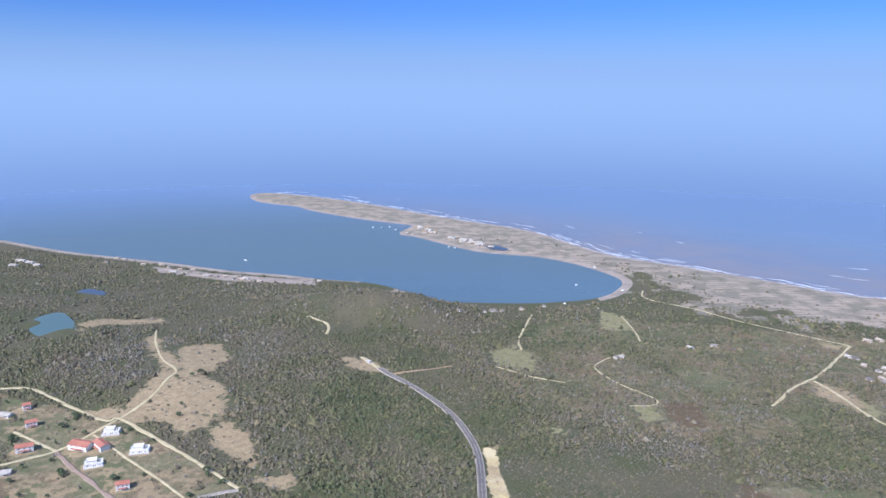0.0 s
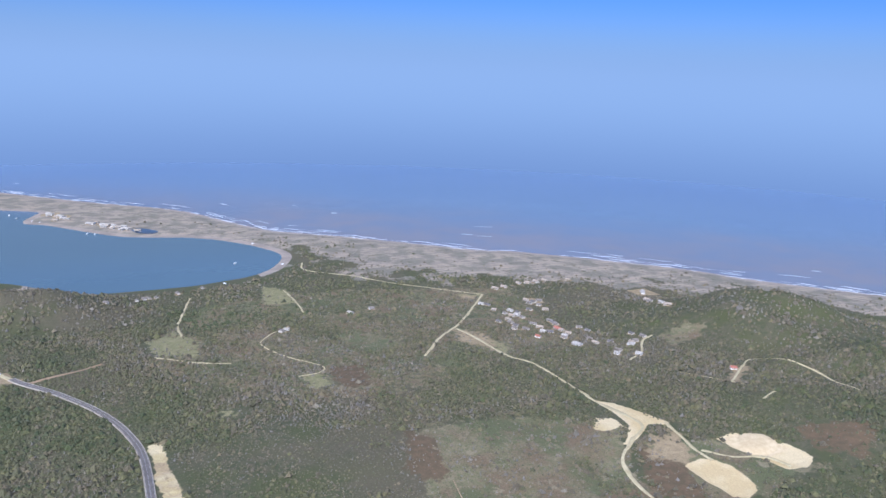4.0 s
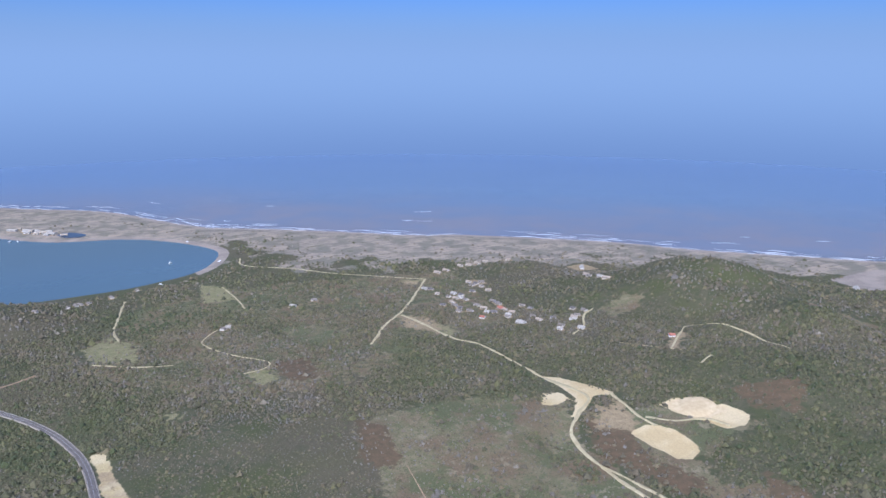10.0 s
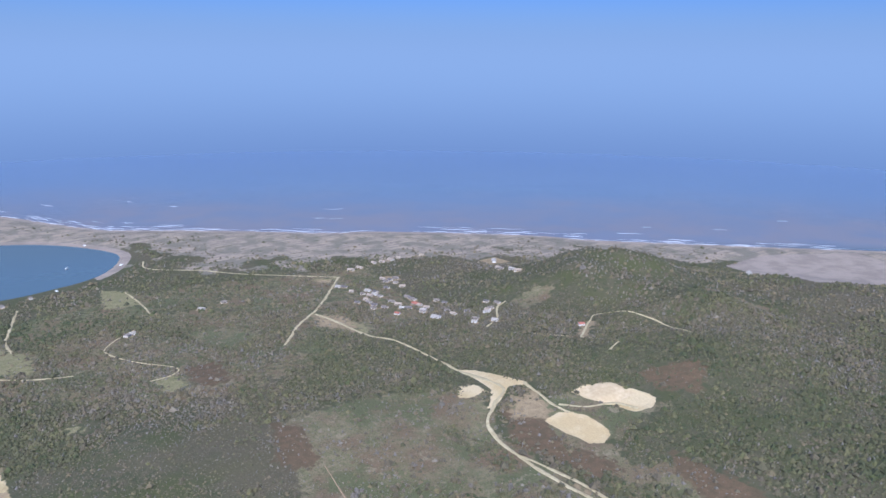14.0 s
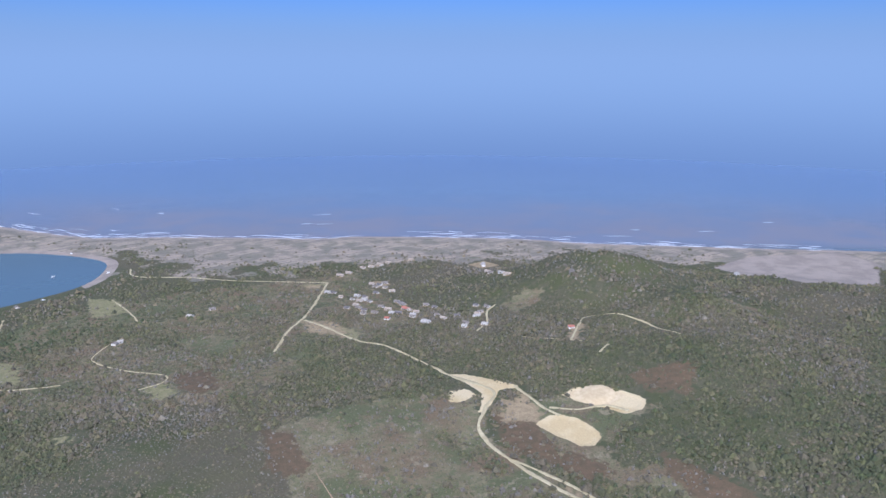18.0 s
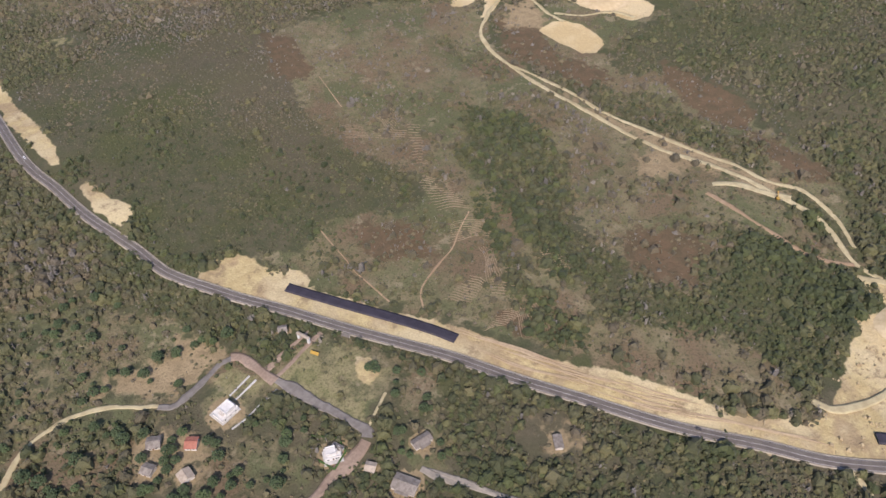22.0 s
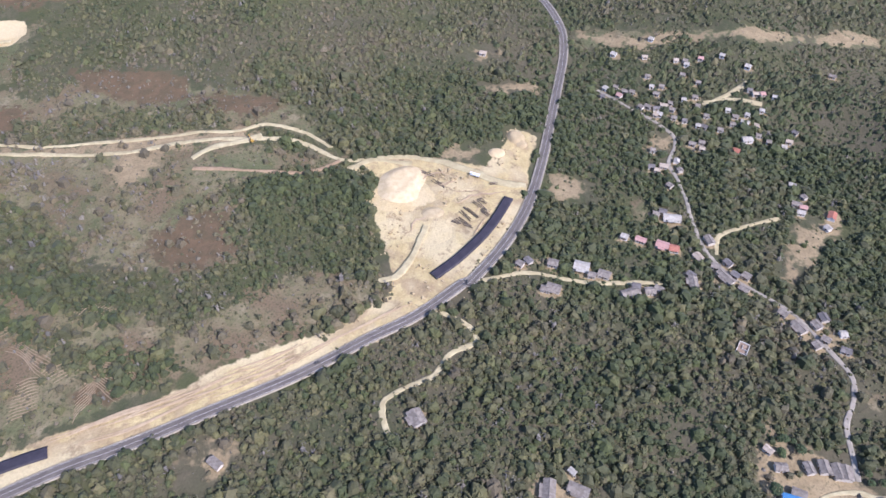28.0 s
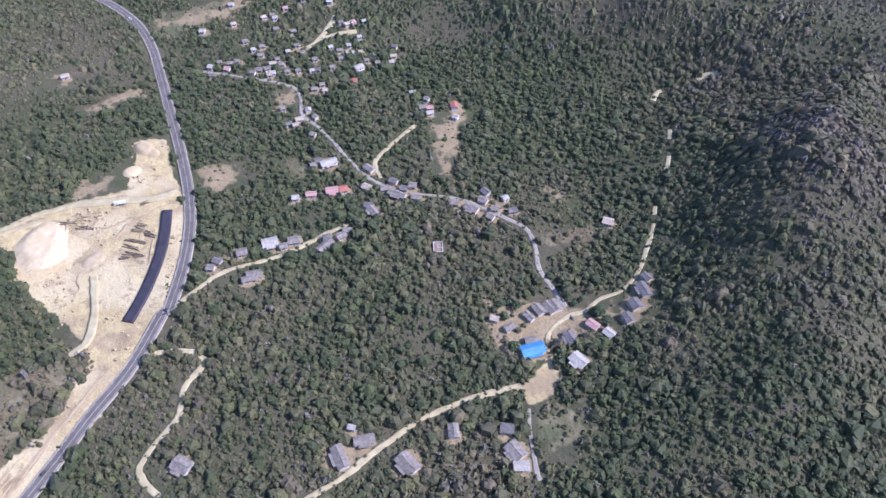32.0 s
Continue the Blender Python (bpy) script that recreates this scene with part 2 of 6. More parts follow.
STREET = simple("worn_grey_street", rgb(0.235, 0.21, 0.18), rgb(0.17, 0.15, 0.128), 4)
LANE = simple("grey_lane_concrete", rgb(0.36, 0.315, 0.25), rgb(0.26, 0.23, 0.185), 4)
PAINT = simple("white_road_paint", rgb(0.52, 0.50, 0.46), rgb(0.34, 0.32, 0.29), 3)
CONCRETE = simple("pale_concrete", rgb(0.55, 0.52, 0.47), rgb(0.42, 0.40, 0.36), 3)
BRICKPAVE = simple("brick_paving", rgb(0.335, 0.248, 0.18), rgb(0.26, 0.19, 0.138), 2)
FOAM = simple("white_foam", rgb(0.82, 0.82, 0.80), rgb(0.60, 0.64, 0.66), 6)


# ---- mesh helpers ----
def mesh_from(name, verts, faces, material, smooth_shade=False):
    """A mesh out of arrays; faces all have the same number of corners."""
    verts, faces = np.asarray(verts, np.float32), np.asarray(faces, np.int32)
    me = bpy.data.meshes.new(name)
    me.vertices.add(len(verts))
    me.vertices.foreach_set("co", verts.ravel())
    n = faces.shape[1]
    me.loops.add(faces.size)
    me.loops.foreach_set("vertex_index", faces.ravel())
    me.polygons.add(len(faces))
    me.polygons.foreach_set("loop_start", np.arange(len(faces), dtype=np.int32) * n)
    me.polygons.foreach_set("use_smooth", np.full(len(faces), smooth_shade))
    me.update(calc_edges=True)
    me.validate()
    me.materials.append(material)
    return me


def part(name, bm, material, parent=None, label=""):
    me = bpy.data.meshes.new(name)
    bm.to_mesh(me)
    bm.free()
    me.materials.append(material)
    ob = new(name, me)
    ob.parent = parent
    return tagged(ob, label)


def even(line, step):
    """The polyline as a smooth curve, resampled at even steps."""
    p = np.array(line, float)
    q = np.vstack([2 * p[0] - p[1], p, 2 * p[-1] - p[-2]])
    out = []
    for i in range(1, len(q) - 2):
        for u in np.linspace(0, 1, 12, endpoint=False):
            a, b, c, d = q[i - 1:i + 3]
            out.append(0.5 * (2 * b + (c - a) * u + (2 * a - 5 * b + 4 * c - d) * u * u + (3 * b - a - 3 * c + d) * u ** 3))
    out = np.array(out + [p[-1]])
    s = np.concatenate([[0], np.cumsum(np.linalg.norm(np.diff(out, axis=0), axis=1))])
    t = np.linspace(0, s[-1], max(2, int(s[-1] / step) + 1))
    return np.stack([np.interp(t, s, out[:, 0]), np.interp(t, s, out[:, 1])], 1)


def ribbon(name, pts, left, right, lift, material, across=4, wobble=0.0, level=False):
    """A strip along a line, draped on the ground, with skirts at its sides."""
    d = np.gradient(pts, axis=0)
    d /= np.linalg.norm(d, axis=1)[:, None] + 1e-9
    nrm = np.stack([-d[:, 1], d[:, 0]], 1)
    rng = np.random.default_rng(len(name) * 7 + len(pts))
    n = len(pts)
    jl = np.convolve(rng.normal(0, wobble, n + 4), np.ones(5) / 2.2, "valid") if wobble else np.zeros(n)
    jr = np.convolve(rng.normal(0, wobble, n + 4), np.ones(5) / 2.2, "valid") if wobble else np.zeros(n)
    offs = np.linspace(0, 1, across + 1)
    cols = []
    mid = None
    if level:
        mid = height(pts[:, 0], pts[:, 1])
        for _ in range(3):
            mid = np.convolve(np.pad(mid, 2, "edge"), np.ones(5) / 5, "valid")
    for k, u in enumerate(offs):
        o = (left + jl) * (1 - u) + (right + jr) * u
        xy = pts + nrm * o[:, None]
        z = np.maximum(height(xy[:, 0], xy[:, 1]), mid) if level else height(xy[:, 0], xy[:, 1])
        cols.append(np.column_stack([xy, z + lift]))
    first, last = cols[0].copy(), cols[-1].copy()
    first[:, 2] -= lift + 1.0
    last[:, 2] -= lift + 1.0
    cols = [first] + cols + [last]
    m = len(cols)
    v = np.stack(cols, 1).reshape(-1, 3)
    i, j = np.meshgrid(np.arange(n - 1), np.arange(m - 1), indexing="ij")
    a = (i * m + j).ravel()
    me = mesh_from(name, v, np.stack([a, a + m, a + m + 1, a + 1], 1), material, True)
    return new(name, me)


# ---- plan, in metres ----
COAST = [(-6631.8, 3397.4), (-1329.3, 2089.7), (-1095.5, 1965.9), (-904.7, 1894.1), (-729.3, 1833.4), (-561.1, 1764.8), (-410.9, 1728.1), (-307.1, 1690.6), (-209.4, 1669.9), (-138.4, 1623.5), (-44.1, 1527), (66.1, 1511.3), (188, 1513.4), (251.3, 1529.5), (316.6, 1550.4), (377, 1599), (424.1, 1679.8), (437.9, 1738.7), (420.8, 1799.8), (377.9, 1876.2), (314.7, 1951.1), (243.1, 2002.6), (165.6, 2026.7), (86.4, 2059), (4.7, 2140.7), (-93.5, 2255.3), (-149.8, 2297.8), (-124.2, 2398.5), (-121.7, 2462.1), (-298.1, 2560.9), (-511.1, 2731.5), (-597.1, 2835.3), (-768.9, 2939.9), (-849.9, 3113.6), (-790.9, 3172.5), (-573.3, 3071.3), (-361.6, 2915.3), (-167.5, 2734), (4.3, 2573.4), (195.2, 2422.6), (278.8, 2319.5), (349.3, 2181.1), (425.6, 2043.7), (476.3, 1982), (605.3, 1890), (718.7, 1794.2), (821.5, 1707.3), (912.6, 1623.2), (1011.3, 1573.3), (1234.2, 1377.8), (1334.8, 1273.3), (1414.6, 1155.9), (1509.5, 1057.7), (1692.7, 868.1), (1844.1, 717.2), (6750.4, -4275.6), (9000, -9000), (-9000, -9000)]
SHORE = COAST


def rounded(line, step):
    """The polyline as a smooth curve in even steps."""
    return [(float(x), float(y)) for x, y in even(line, step)]


COAST = SHORE[:1] + rounded(SHORE[1:55], 32.0) + SHORE[55:]
INNER = [(-6631.8, 3397.4), (-1329.3, 2089.7), (-1095.5, 1965.9), (-904.7, 1894.1), (-729.3, 1833.4), (-561.1, 1764.8), (-410.9, 1728.1), (-307.1, 1690.6), (-209.4, 1669.9), (-138.4, 1623.5), (-44.1, 1527), (66.1, 1511.3), (188, 1513.4), (251.3, 1529.5), (316.6, 1550.4), (377, 1599), (424.1, 1679.8), (437.9, 1738.7), (470, 1500), (600, 1400), (830, 1290), (1080, 1160), (1300, 980), (1480, 760), (1640, 560), (2600, -350), (6800, -4800), (9000, -9000), (-9000, -9000)]
HILLS = [(482, -502, 17, 120, 42, 0.76), (424, -568, 19, 130, 46, 0.64), (228, -488, 13, 115, 44, 0.44), (163, -453, 9, 80, 44, 0.35), (562, -432, 14, 120, 40, 0.92), (346, -597, 16, 130, 45, 0.52), (1058, 1021, 22, 110, 70, -0.67), (1099, 915, 46, 120, 80, -0.54), (1122, 838, 36, 90, 60, -0.47), (1000, 877, 30, 70, 50, -1.03), (1140, 760, 26, 110, 70, -0.67), (1023, 786, 26, 80, 45, -0.54), (1096, 661, 30, 100, 60, -0.48), (1050, 581, 26, 90, 50, -1.05), (982, 654, 22, 90, 40, -0.67), (918, 963, 14, 80, 50, -1.04), (1285, 745, 20, 210, 120, -0.9), (1420, 470, 26, 220, 140, -1.0), (-80, 1390, 44, 110, 75, 0.1), (-230, 1440, 26, 140, 80, 0.2), (190, -480, 52, 240, 85, -1.05), (560, -640, 40, 240, 120, -0.6), (430, -880, 75, 320, 160, -0.3), (850, -380, 45, 260, 170, -0.9), (860, 170, 38, 260, 150, -0.5), (900, 480, 42, 240, 160, -0.7), (180, 680, 16, 240, 170, 0.3), (-300, 1000, 10, 220, 160, 0.0), (-900, 1000, 30, 400, 300, 0.2), (1500, -500, 90, 500, 300, -1.0), (900, -1300, 110, 600, 300, 0.2), (-200, -1100, 80, 500, 350, 0.1), (40, -760, 45, 220, 130, 0.2)]
LINES = {}
LINES["highway"] = [(-105.8, 1052.2), (-87.8, 1023.4), (-43, 969.5), (5.2, 893.9), (26.3, 835.6), (36.6, 769.9), (36.8, 637.1), (46.6, 582.9), (55.9, 529.2), (72, 474.4), (82.1, 433.9), (107.7, 390.8), (134.1, 351.9), (158.4, 311.7), (182.6, 274.2), (205.1, 237.2), (225.5, 200.1), (246.9, 166.2), (267.3, 133.1), (288.2, 101.8), (318.6, 60.7), (342.7, 25), (376.9, -9.9), (374.3, -11.9), (410.8, -36.2), (449.5, -55.3), (488.4, -68), (539.1, -79.7), (594.3, -90), (660.6, -102.3), (701.6, -109), (739, -110.6), (766.6, -107.5), (801.5, -98.7), (838.3, -83.2), (865.9, -64.0)]
LINES["strip_near"] = [(148.3, 369.6), (171.2, 331.3), (195.5, 291.8), (208.8, 267.8), (217.9, 247.5)]
LINES["strip_far"] = [(474.9, -45.6), (458.1, -38.6), (436, -27.8), (416.6, -15), (398.9, -1.4), (381.4, 14.9)]
LINES["pit_road"] = [(447.9, 945.8), (519.3, 1027.9), (586.5, 1092.5), (730.5, 1269.7)]
LINES["ridge_track"] = [(561.7, 1057.5), (569.4, 994.1), (572.7, 912.2), (591.9, 861.8), (595.8, 781), (592.7, 712.8), (597.5, 629.1), (557.5, 600.4), (527.8, 578.4), (516.5, 557.4), (507.0, 525.5), (504.5, 499.6), (502.4, 466.4), (502.7, 416.7), (505.7, 380.3), (507.6, 344.6), (511.7, 316.3), (516.5, 289.9), (528.2, 260.3), (534.4, 228.4), (537.2, 198.4), (540.8, 164.2), (535.2, 139.1), (517.1, 106.9), (517.3, 80.9), (516.1, 41.3)]
LINES["bank_track"] = [(506.0, 501.3), (513.1, 460.1), (516.0, 413.6), (516.0, 382.1), (524.8, 337.9), (535.5, 278.5), (544.8, 241.8), (546.5, 207.7), (558.7, 181.6), (553.4, 147.8), (532.5, 115.8)]
LINES["spur_track"] = [(493.3, 234.3), (494.4, 205.8), (494.7, 183.3), (495.2, 150.6), (501.3, 126.0), (515.6, 106.5)]
LINES["spur_road"] = [(508.2, 239.3), (522.3, 225.6), (531.7, 203.2), (542.9, 182.4)]
LINES["villa_track"] = [(347.6, 12.2), (342.6, -2.1), (330.7, -16.3), (320.1, -16.8), (309.1, 0.5), (291.8, 9.6), (285, 18.9), (274.1, 36.3), (267.2, 43.4), (256, 42.8), (242.5, 37.8)]
LINES["hamlet_track"] = [(376.8, -19.4), (383.1, -34.7), (388.2, -52.4), (387.7, -70.1), (384.3, -87.5), (381.6, -104.8), (380.3, -122.0), (382.2, -143.8), (381.0, -165.2)]
LINES["village_lane"] = [(638.9, -138.4), (612.2, -163.9), (584.5, -191), (569.9, -202.4), (556.3, -202.2), (529, -192.8), (502.2, -197.8), (464.4, -199.5), (428.8, -201), (408.6, -206.8), (390, -218.3), (370.5, -239.7), (353.9, -256.9), (338.9, -263.8), (318.8, -272.3), (300.2, -278.3), (279.3, -271.2), (262.1, -261.4), (243, -257.8), (222.8, -255.3)]
LINES["hill_track"] = [(414.3, -210.9), (433, -215.3), (440.9, -223.9), (450.7, -246.3), (462.3, -273.5)]
LINES["plaza_road"] = [(194.6, -32.7), (194.6, -47.3), (196, -62.9), (200.7, -88.5), (203, -114), (201, -142.4), (194.8, -169), (188.6, -189.3)]
LINES["valley_track"] = [(199.3, -220.3), (211.8, -232.1), (215.6, -249.9), (212.2, -264.8), (214.8, -279.5), (210.7, -296.8), (214.4, -313.1), (222.9, -329.7), (237.0, -350.0), (246.4, -362.4)]
LINES["wood_path"] = [(252.1, -369.7), (258.7, -376.2)]
LINES["wood_path_two"] = [(283.3, -410.7), (294.2, -423.6)]
LINES["wood_path_three"] = [(309.8, -439.1), (319.7, -450.6)]
LINES["wood_path_four"] = [(364.3, -473.3), (369.8, -484.6), (368.4, -488.7)]
LINES["south_path"] = [(171.7, -181.9), (155.1, -171.5), (135.8, -160.7), (128.8, -158.6)]
LINES["top_track"] = [(614.5, -238), (627.6, -263.4), (645, -288.3)]
LINES["top_track_two"] = [(618.6, -239.9), (622.6, -267.4), (614.4, -296.1)]
LINES["estate_street"] = [(26.1, 330.9), (33.9, 324.7), (43.7, 326.1), (60.0, 331.1), (74.2, 336.2), (83.7, 335.4)]
LINES["estate_corner"] = [(83.1, 336.3), (89.2, 332.3), (92.2, 321.0), (95.3, 305.7), (97.5, 298.0)]
LINES["estate_street_two"] = [(97.2, 300.5), (103.9, 282.9), (114.1, 255.9), (120.9, 236.6), (125.2, 225.5), (121.9, 220.9)]
LINES["drive_two"] = [(98.8, 299.7), (116.2, 305.2), (137.1, 312.4), (144.8, 314.5)]
LINES["villa_path_three"] = [(94.8, 291.5), (81.7, 289.0), (67.8, 285.0), (56.7, 284.0)]
LINES["yard_lane"] = [(138.7, 179.6), (148.2, 164.8), (160.3, 143.2), (171.6, 123.9)]
LINES["works_track"] = [(150.8, 242.3), (127.4, 227.9)]
LINES["brick_lane"] = [(119.4, 220.4), (107.8, 216.0), (80.9, 211.9), (68.8, 208.7)]
LINES["gate_drive"] = [(93.8, 309.7), (109.7, 313.7), (128.9, 318.9), (138.3, 321.1)]
LINES["estate_track"] = [(-74, 331.9), (-55, 351.1), (-35.6, 356.6), (-20.9, 357), (2.1, 348.4), (26.2, 331)]
LINES["east_lane"] = [(135.3, 182.8), (140.2, 171.9), (149.9, 158.9), (156.9, 145.7), (162.5, 136.5)]
LINES["foot_path"] = [(202.3, 408.8), (201.1, 385.6), (200.3, 365.9), (198.6, 352.9), (199.7, 334.8), (201.6, 307.4)]
LINES["foot_path_two"] = [(218.1, 286.5), (225.0, 299.1), (234.5, 306.3), (253.7, 314.1), (274.5, 321.6), (291.2, 333.1), (313.4, 346.2)]
LINES["foot_path_four"] = [(325.5, 604.9), (319.2, 568.2), (315.9, 547.7)]
LINES["west_road"] = [(-611.6, 923.5), (-575, 927.1), (-523, 901.8), (-490.6, 882.4), (-430.6, 849.2), (-416.3, 852.7), (-329.1, 789.4), (-257.3, 732.4), (-222.9, 704.5)]
LINES["west_track"] = [(-416.3, 852.7), (-399.1, 914.4), (-397.8, 971.8), (-400.8, 1005.6), (-439.3, 1050.6), (-479.3, 1126.6), (-510.8, 1204.8)]
LINES["west_street"] = [(-419.4, 849.8), (-435.6, 814.7), (-456.8, 776.3), (-477.9, 755.5), (-499.1, 737.3)]
LINES["west_lane"] = [(-456.1, 775), (-416.4, 736.3), (-379.3, 705.4), (-345.6, 678)]
LINES["west_lane_two"] = [(-527.4, 812.5), (-492.8, 793.5), (-456.8, 776.3)]
LINES["west_lane_three"] = [(-432, 814.6), (-405.4, 794.5), (-360.7, 754), (-305.5, 711.1), (-274.2, 683.7)]
LINES["west_lane_four"] = [(-222, 701.2), (-242, 693.9), (-259.7, 684.4)]
LINES["bay_track"] = [(168.2, 1429.5), (141.3, 1318), (123.8, 1238.6), (124, 1172)]
LINES["bay_track_two"] = [(72.2, 1075.6), (127.2, 1033.4), (173.2, 1017)]
LINES["farm_track"] = [(293.9, 1164), (250.9, 1122.8), (230.3, 1080.3), (260.4, 1004.3), (290.9, 955.4), (278.6, 932.5), (248, 932)]
LINES["lot_track"] = [(770.2, 743.5), (795.1, 669.6), (812.8, 613.9), (765.1, 591.7)]
LINES["lot_track_two"] = [(795.1, 669.6), (867.3, 714.9), (913.1, 730.1), (934.8, 642.4), (902.3, 553.5)]
LINES["coast_road"] = [(446.2, 1634.8), (438.1, 1567.3), (522.4, 1489.5), (580.7, 1415), (652, 1346.4), (730.5, 1269.7)]
LINES["head_track"] = [(-270, 1328.7), (-226.1, 1291.7), (-218.9, 1236.9)]
LINES["mid_track"] = [(-140, 1104.8), (-118.1, 1070.3), (-105.8, 1052.2)]
LINES["cross_track"] = [(-87.8, 1023.4), (-38.1, 1049.3), (5.1, 1075.6)]
LINES["pit_track"] = [(625.6, 618.0), (618.7, 581.5), (612.1, 551.9), (613.5, 526.8)]
LINES["pit_track_two"] = [(617.3, 547.9), (636.7, 522.4), (671.1, 502.4), (679.1, 477.4)]
LINES["lot_track_three"] = [(739.9, 817.6), (785.6, 844.6), (830.3, 891.2), (867.4, 910.1)]
LINES["bay_hedge_path"] = [(348.6, 1418.8), (347.1, 1313.4), (341.0, 1238.7)]
LINES["ridge_path"] = [(355.1, -519.4), (354.0, -525.0), (345.4, -536.3)]
LINES["quarry_track"] = [(439.2, 23.5), (422.9, 28.7), (396.1, 36.3), (380.3, 44.9), (374.7, 57.6)]
LINES["quarry_road"] = [(504.2, 97.7), (519.7, 72.5), (524.1, 36.8), (510.6, -5.8), (492.8, -43.1), (493.3, -61.3)]
LINES["villa_path"] = [(85.8, 313.5), (67.4, 307.9)]
LINES["villa_path_two"] = [(87.7, 307.6), (69.0, 302.4)]
SOIL = []
SOIL.append([(95.1, 421.8), (119.9, 428.3), (136.5, 422.4), (141, 403.1), (150, 388.2), (164.3, 352.6), (199.4, 297.1), (230.5, 248.5), (243.9, 220.2), (265.1, 184.1), (290.6, 153.8), (308.3, 122.9), (321.9, 95.2), (347.9, 64.7), (361.3, 48), (378.2, 25.3), (372.8, 6.9), (330.9, 45.2), (300.3, 88.1), (269.3, 134.9), (227.7, 202.5), (185.1, 277.6), (136.1, 355.4), (109.8, 394.8)])
SOIL.append([(503, 97.9), (521.6, 72.1), (525.9, 32), (515.1, -25.8), (533.9, -35.9), (572.2, -52.8), (561.8, -74.2), (521.6, -65.4), (497.9, -64.8), (450.6, -53.4), (412.5, -33.2), (372.4, -5.1), (344.8, 24.6), (320.1, 51.6), (309.4, 77.3), (302.7, 108.6), (323.9, 91.5), (340.7, 63.1), (358.4, 49.8), (378.8, 47.1), (405.9, 53.3), (443.3, 65.9), (464.8, 79.9), (492.5, 62.6), (498.2, 76.1)])
SOIL.append([(69, 571.2), (75.6, 553.2), (78.7, 527.8), (87.4, 515.9), (76.1, 498.8), (67.9, 514), (62.7, 556.1)])
SOIL.append([(43.4, 807.2), (59.3, 802.2), (58.8, 714.8), (52.7, 676), (44.9, 682.3), (44.4, 744.5)])
SOIL.append([(196.8, -224.7), (179.8, -217.4), (171.3, -206.3), (169.6, -191.5), (170.1, -183), (183.6, -184.5), (190.7, -185.8), (189.5, -201.3), (197.8, -218.3)])
SOIL.append([(153, 281.5), (164.1, 269.4), (158.5, 257.9), (142.6, 252.2), (142.7, 267.5)])
SOIL.append([(41.3, 729.8), (58.2, 722.5), (63.3, 692.6), (65.7, 640.6), (60.2, 610.2), (54.9, 609.5), (47.8, 657.0)])
SOIL.append([(63.3, 572.0), (74.2, 577.5), (76.4, 548.3), (84.1, 530.7), (89.7, 520.5), (77.8, 500.6), (68.9, 511.1), (63.7, 540.6)])
SOIL.append([(104.7, 422.0), (125.0, 428.7), (135.6, 425.3), (143.9, 408.5), (142.0, 391.6), (157.5, 388.0), (166.7, 377.5), (167.3, 361.7), (151.5, 364.9), (123.5, 393.5)])
PIT = []
PIT.append([(578.3, 534), (606.1, 537.8), (623.6, 513.7), (620.7, 480.1), (611.8, 463.9), (594.1, 457.1), (581.7, 468.8), (577.5, 502.4)])
PIT.append([(650.4, 560.4), (678.4, 557.4), (705.3, 534.6), (718.2, 501.3), (715.4, 476.2), (694.7, 467.4), (673, 474.9), (666, 502.4), (653, 535.2)])
PIT.append([(555.9, 668.1), (577.9, 660.1), (578, 630.5), (545.1, 632.7), (537.7, 643.7)])
PIT.append([(590.9, 716.8), (609.8, 697.1), (618.2, 660.8), (631.9, 606.1), (603.8, 623.7), (577.3, 605.6), (553.7, 595.1), (540.5, 595.6), (554.4, 606.1), (581.7, 631.5), (590.3, 674.5)])
PIT.append([(464.8, 78.7), (492.5, 62.6), (501.3, 50.3), (490.5, 26.4), (470.9, 15.7), (455, 40.9), (454.4, 63.7)])
GRASS = []
GRASS.append([(326.0, 705.7), (390.3, 714.2), (485.5, 710.9), (573.7, 631.5), (517.3, 548.5), (516.9, 464.1), (519.7, 355.3), (532.8, 233.2), (522.4, 116.3), (517.8, 103.9), (495.4, 114.9), (473.2, 196.2), (398.4, 162.3), (378.9, 191.1), (374.0, 233.6), (373.1, 276.8), (429.0, 340.9), (440.9, 435.0), (416.0, 462.5), (357.8, 398.3), (345.8, 317.0), (330.8, 249.1), (322.6, 205.0), (324.6, 157.1), (284.2, 180.2), (237.7, 237.9), (167.5, 357.7), (139.9, 414.8), (174.0, 402.5), (220.8, 407.1), (278.2, 379.9), (308.1, 394.3), (298.7, 432.5), (285.2, 486.3), (282.6, 511.6), (285.0, 588.4), (301.1, 649.6)])
GRASS.append([(565.9, 601.7), (535.8, 483.5), (537.5, 371.1), (546.2, 242.8), (557.1, 163.7), (539.8, 126.6), (555.0, 130.6), (600.8, 174.3), (619.8, 276.2), (625.2, 370.8), (582.9, 411.5), (597.4, 457.5), (713.9, 459.4), (647.7, 560.0)])
GRASS.append([(79.3, 332.1), (94.5, 306.7), (141.8, 316.3), (162, 287.5), (178.1, 254.6), (151.8, 238.6), (127.3, 230), (121.2, 240.8), (100.1, 293.1), (76.4, 289.9), (60.4, 275.8), (44, 299.6), (50.9, 322.7)])
GRASS.append([(139.2, 215), (163.6, 204.1), (147.9, 173), (123.9, 182.3)])
GRASS.append([(-601.1, 906), (-513.6, 883.8), (-419.6, 840.9), (-329.1, 789.4), (-220.2, 701.2), (-268.4, 675.7), (-458, 669.3)])
GRASS.append([(169.6, -189.3), (156.9, -213.3), (140, -195.6), (136.1, -167.2), (153.8, -173.6)])
GRASS.append([(473.9, -152.1), (471.3, -172.4), (449.6, -195), (436.3, -188.5), (452.2, -153.3)])
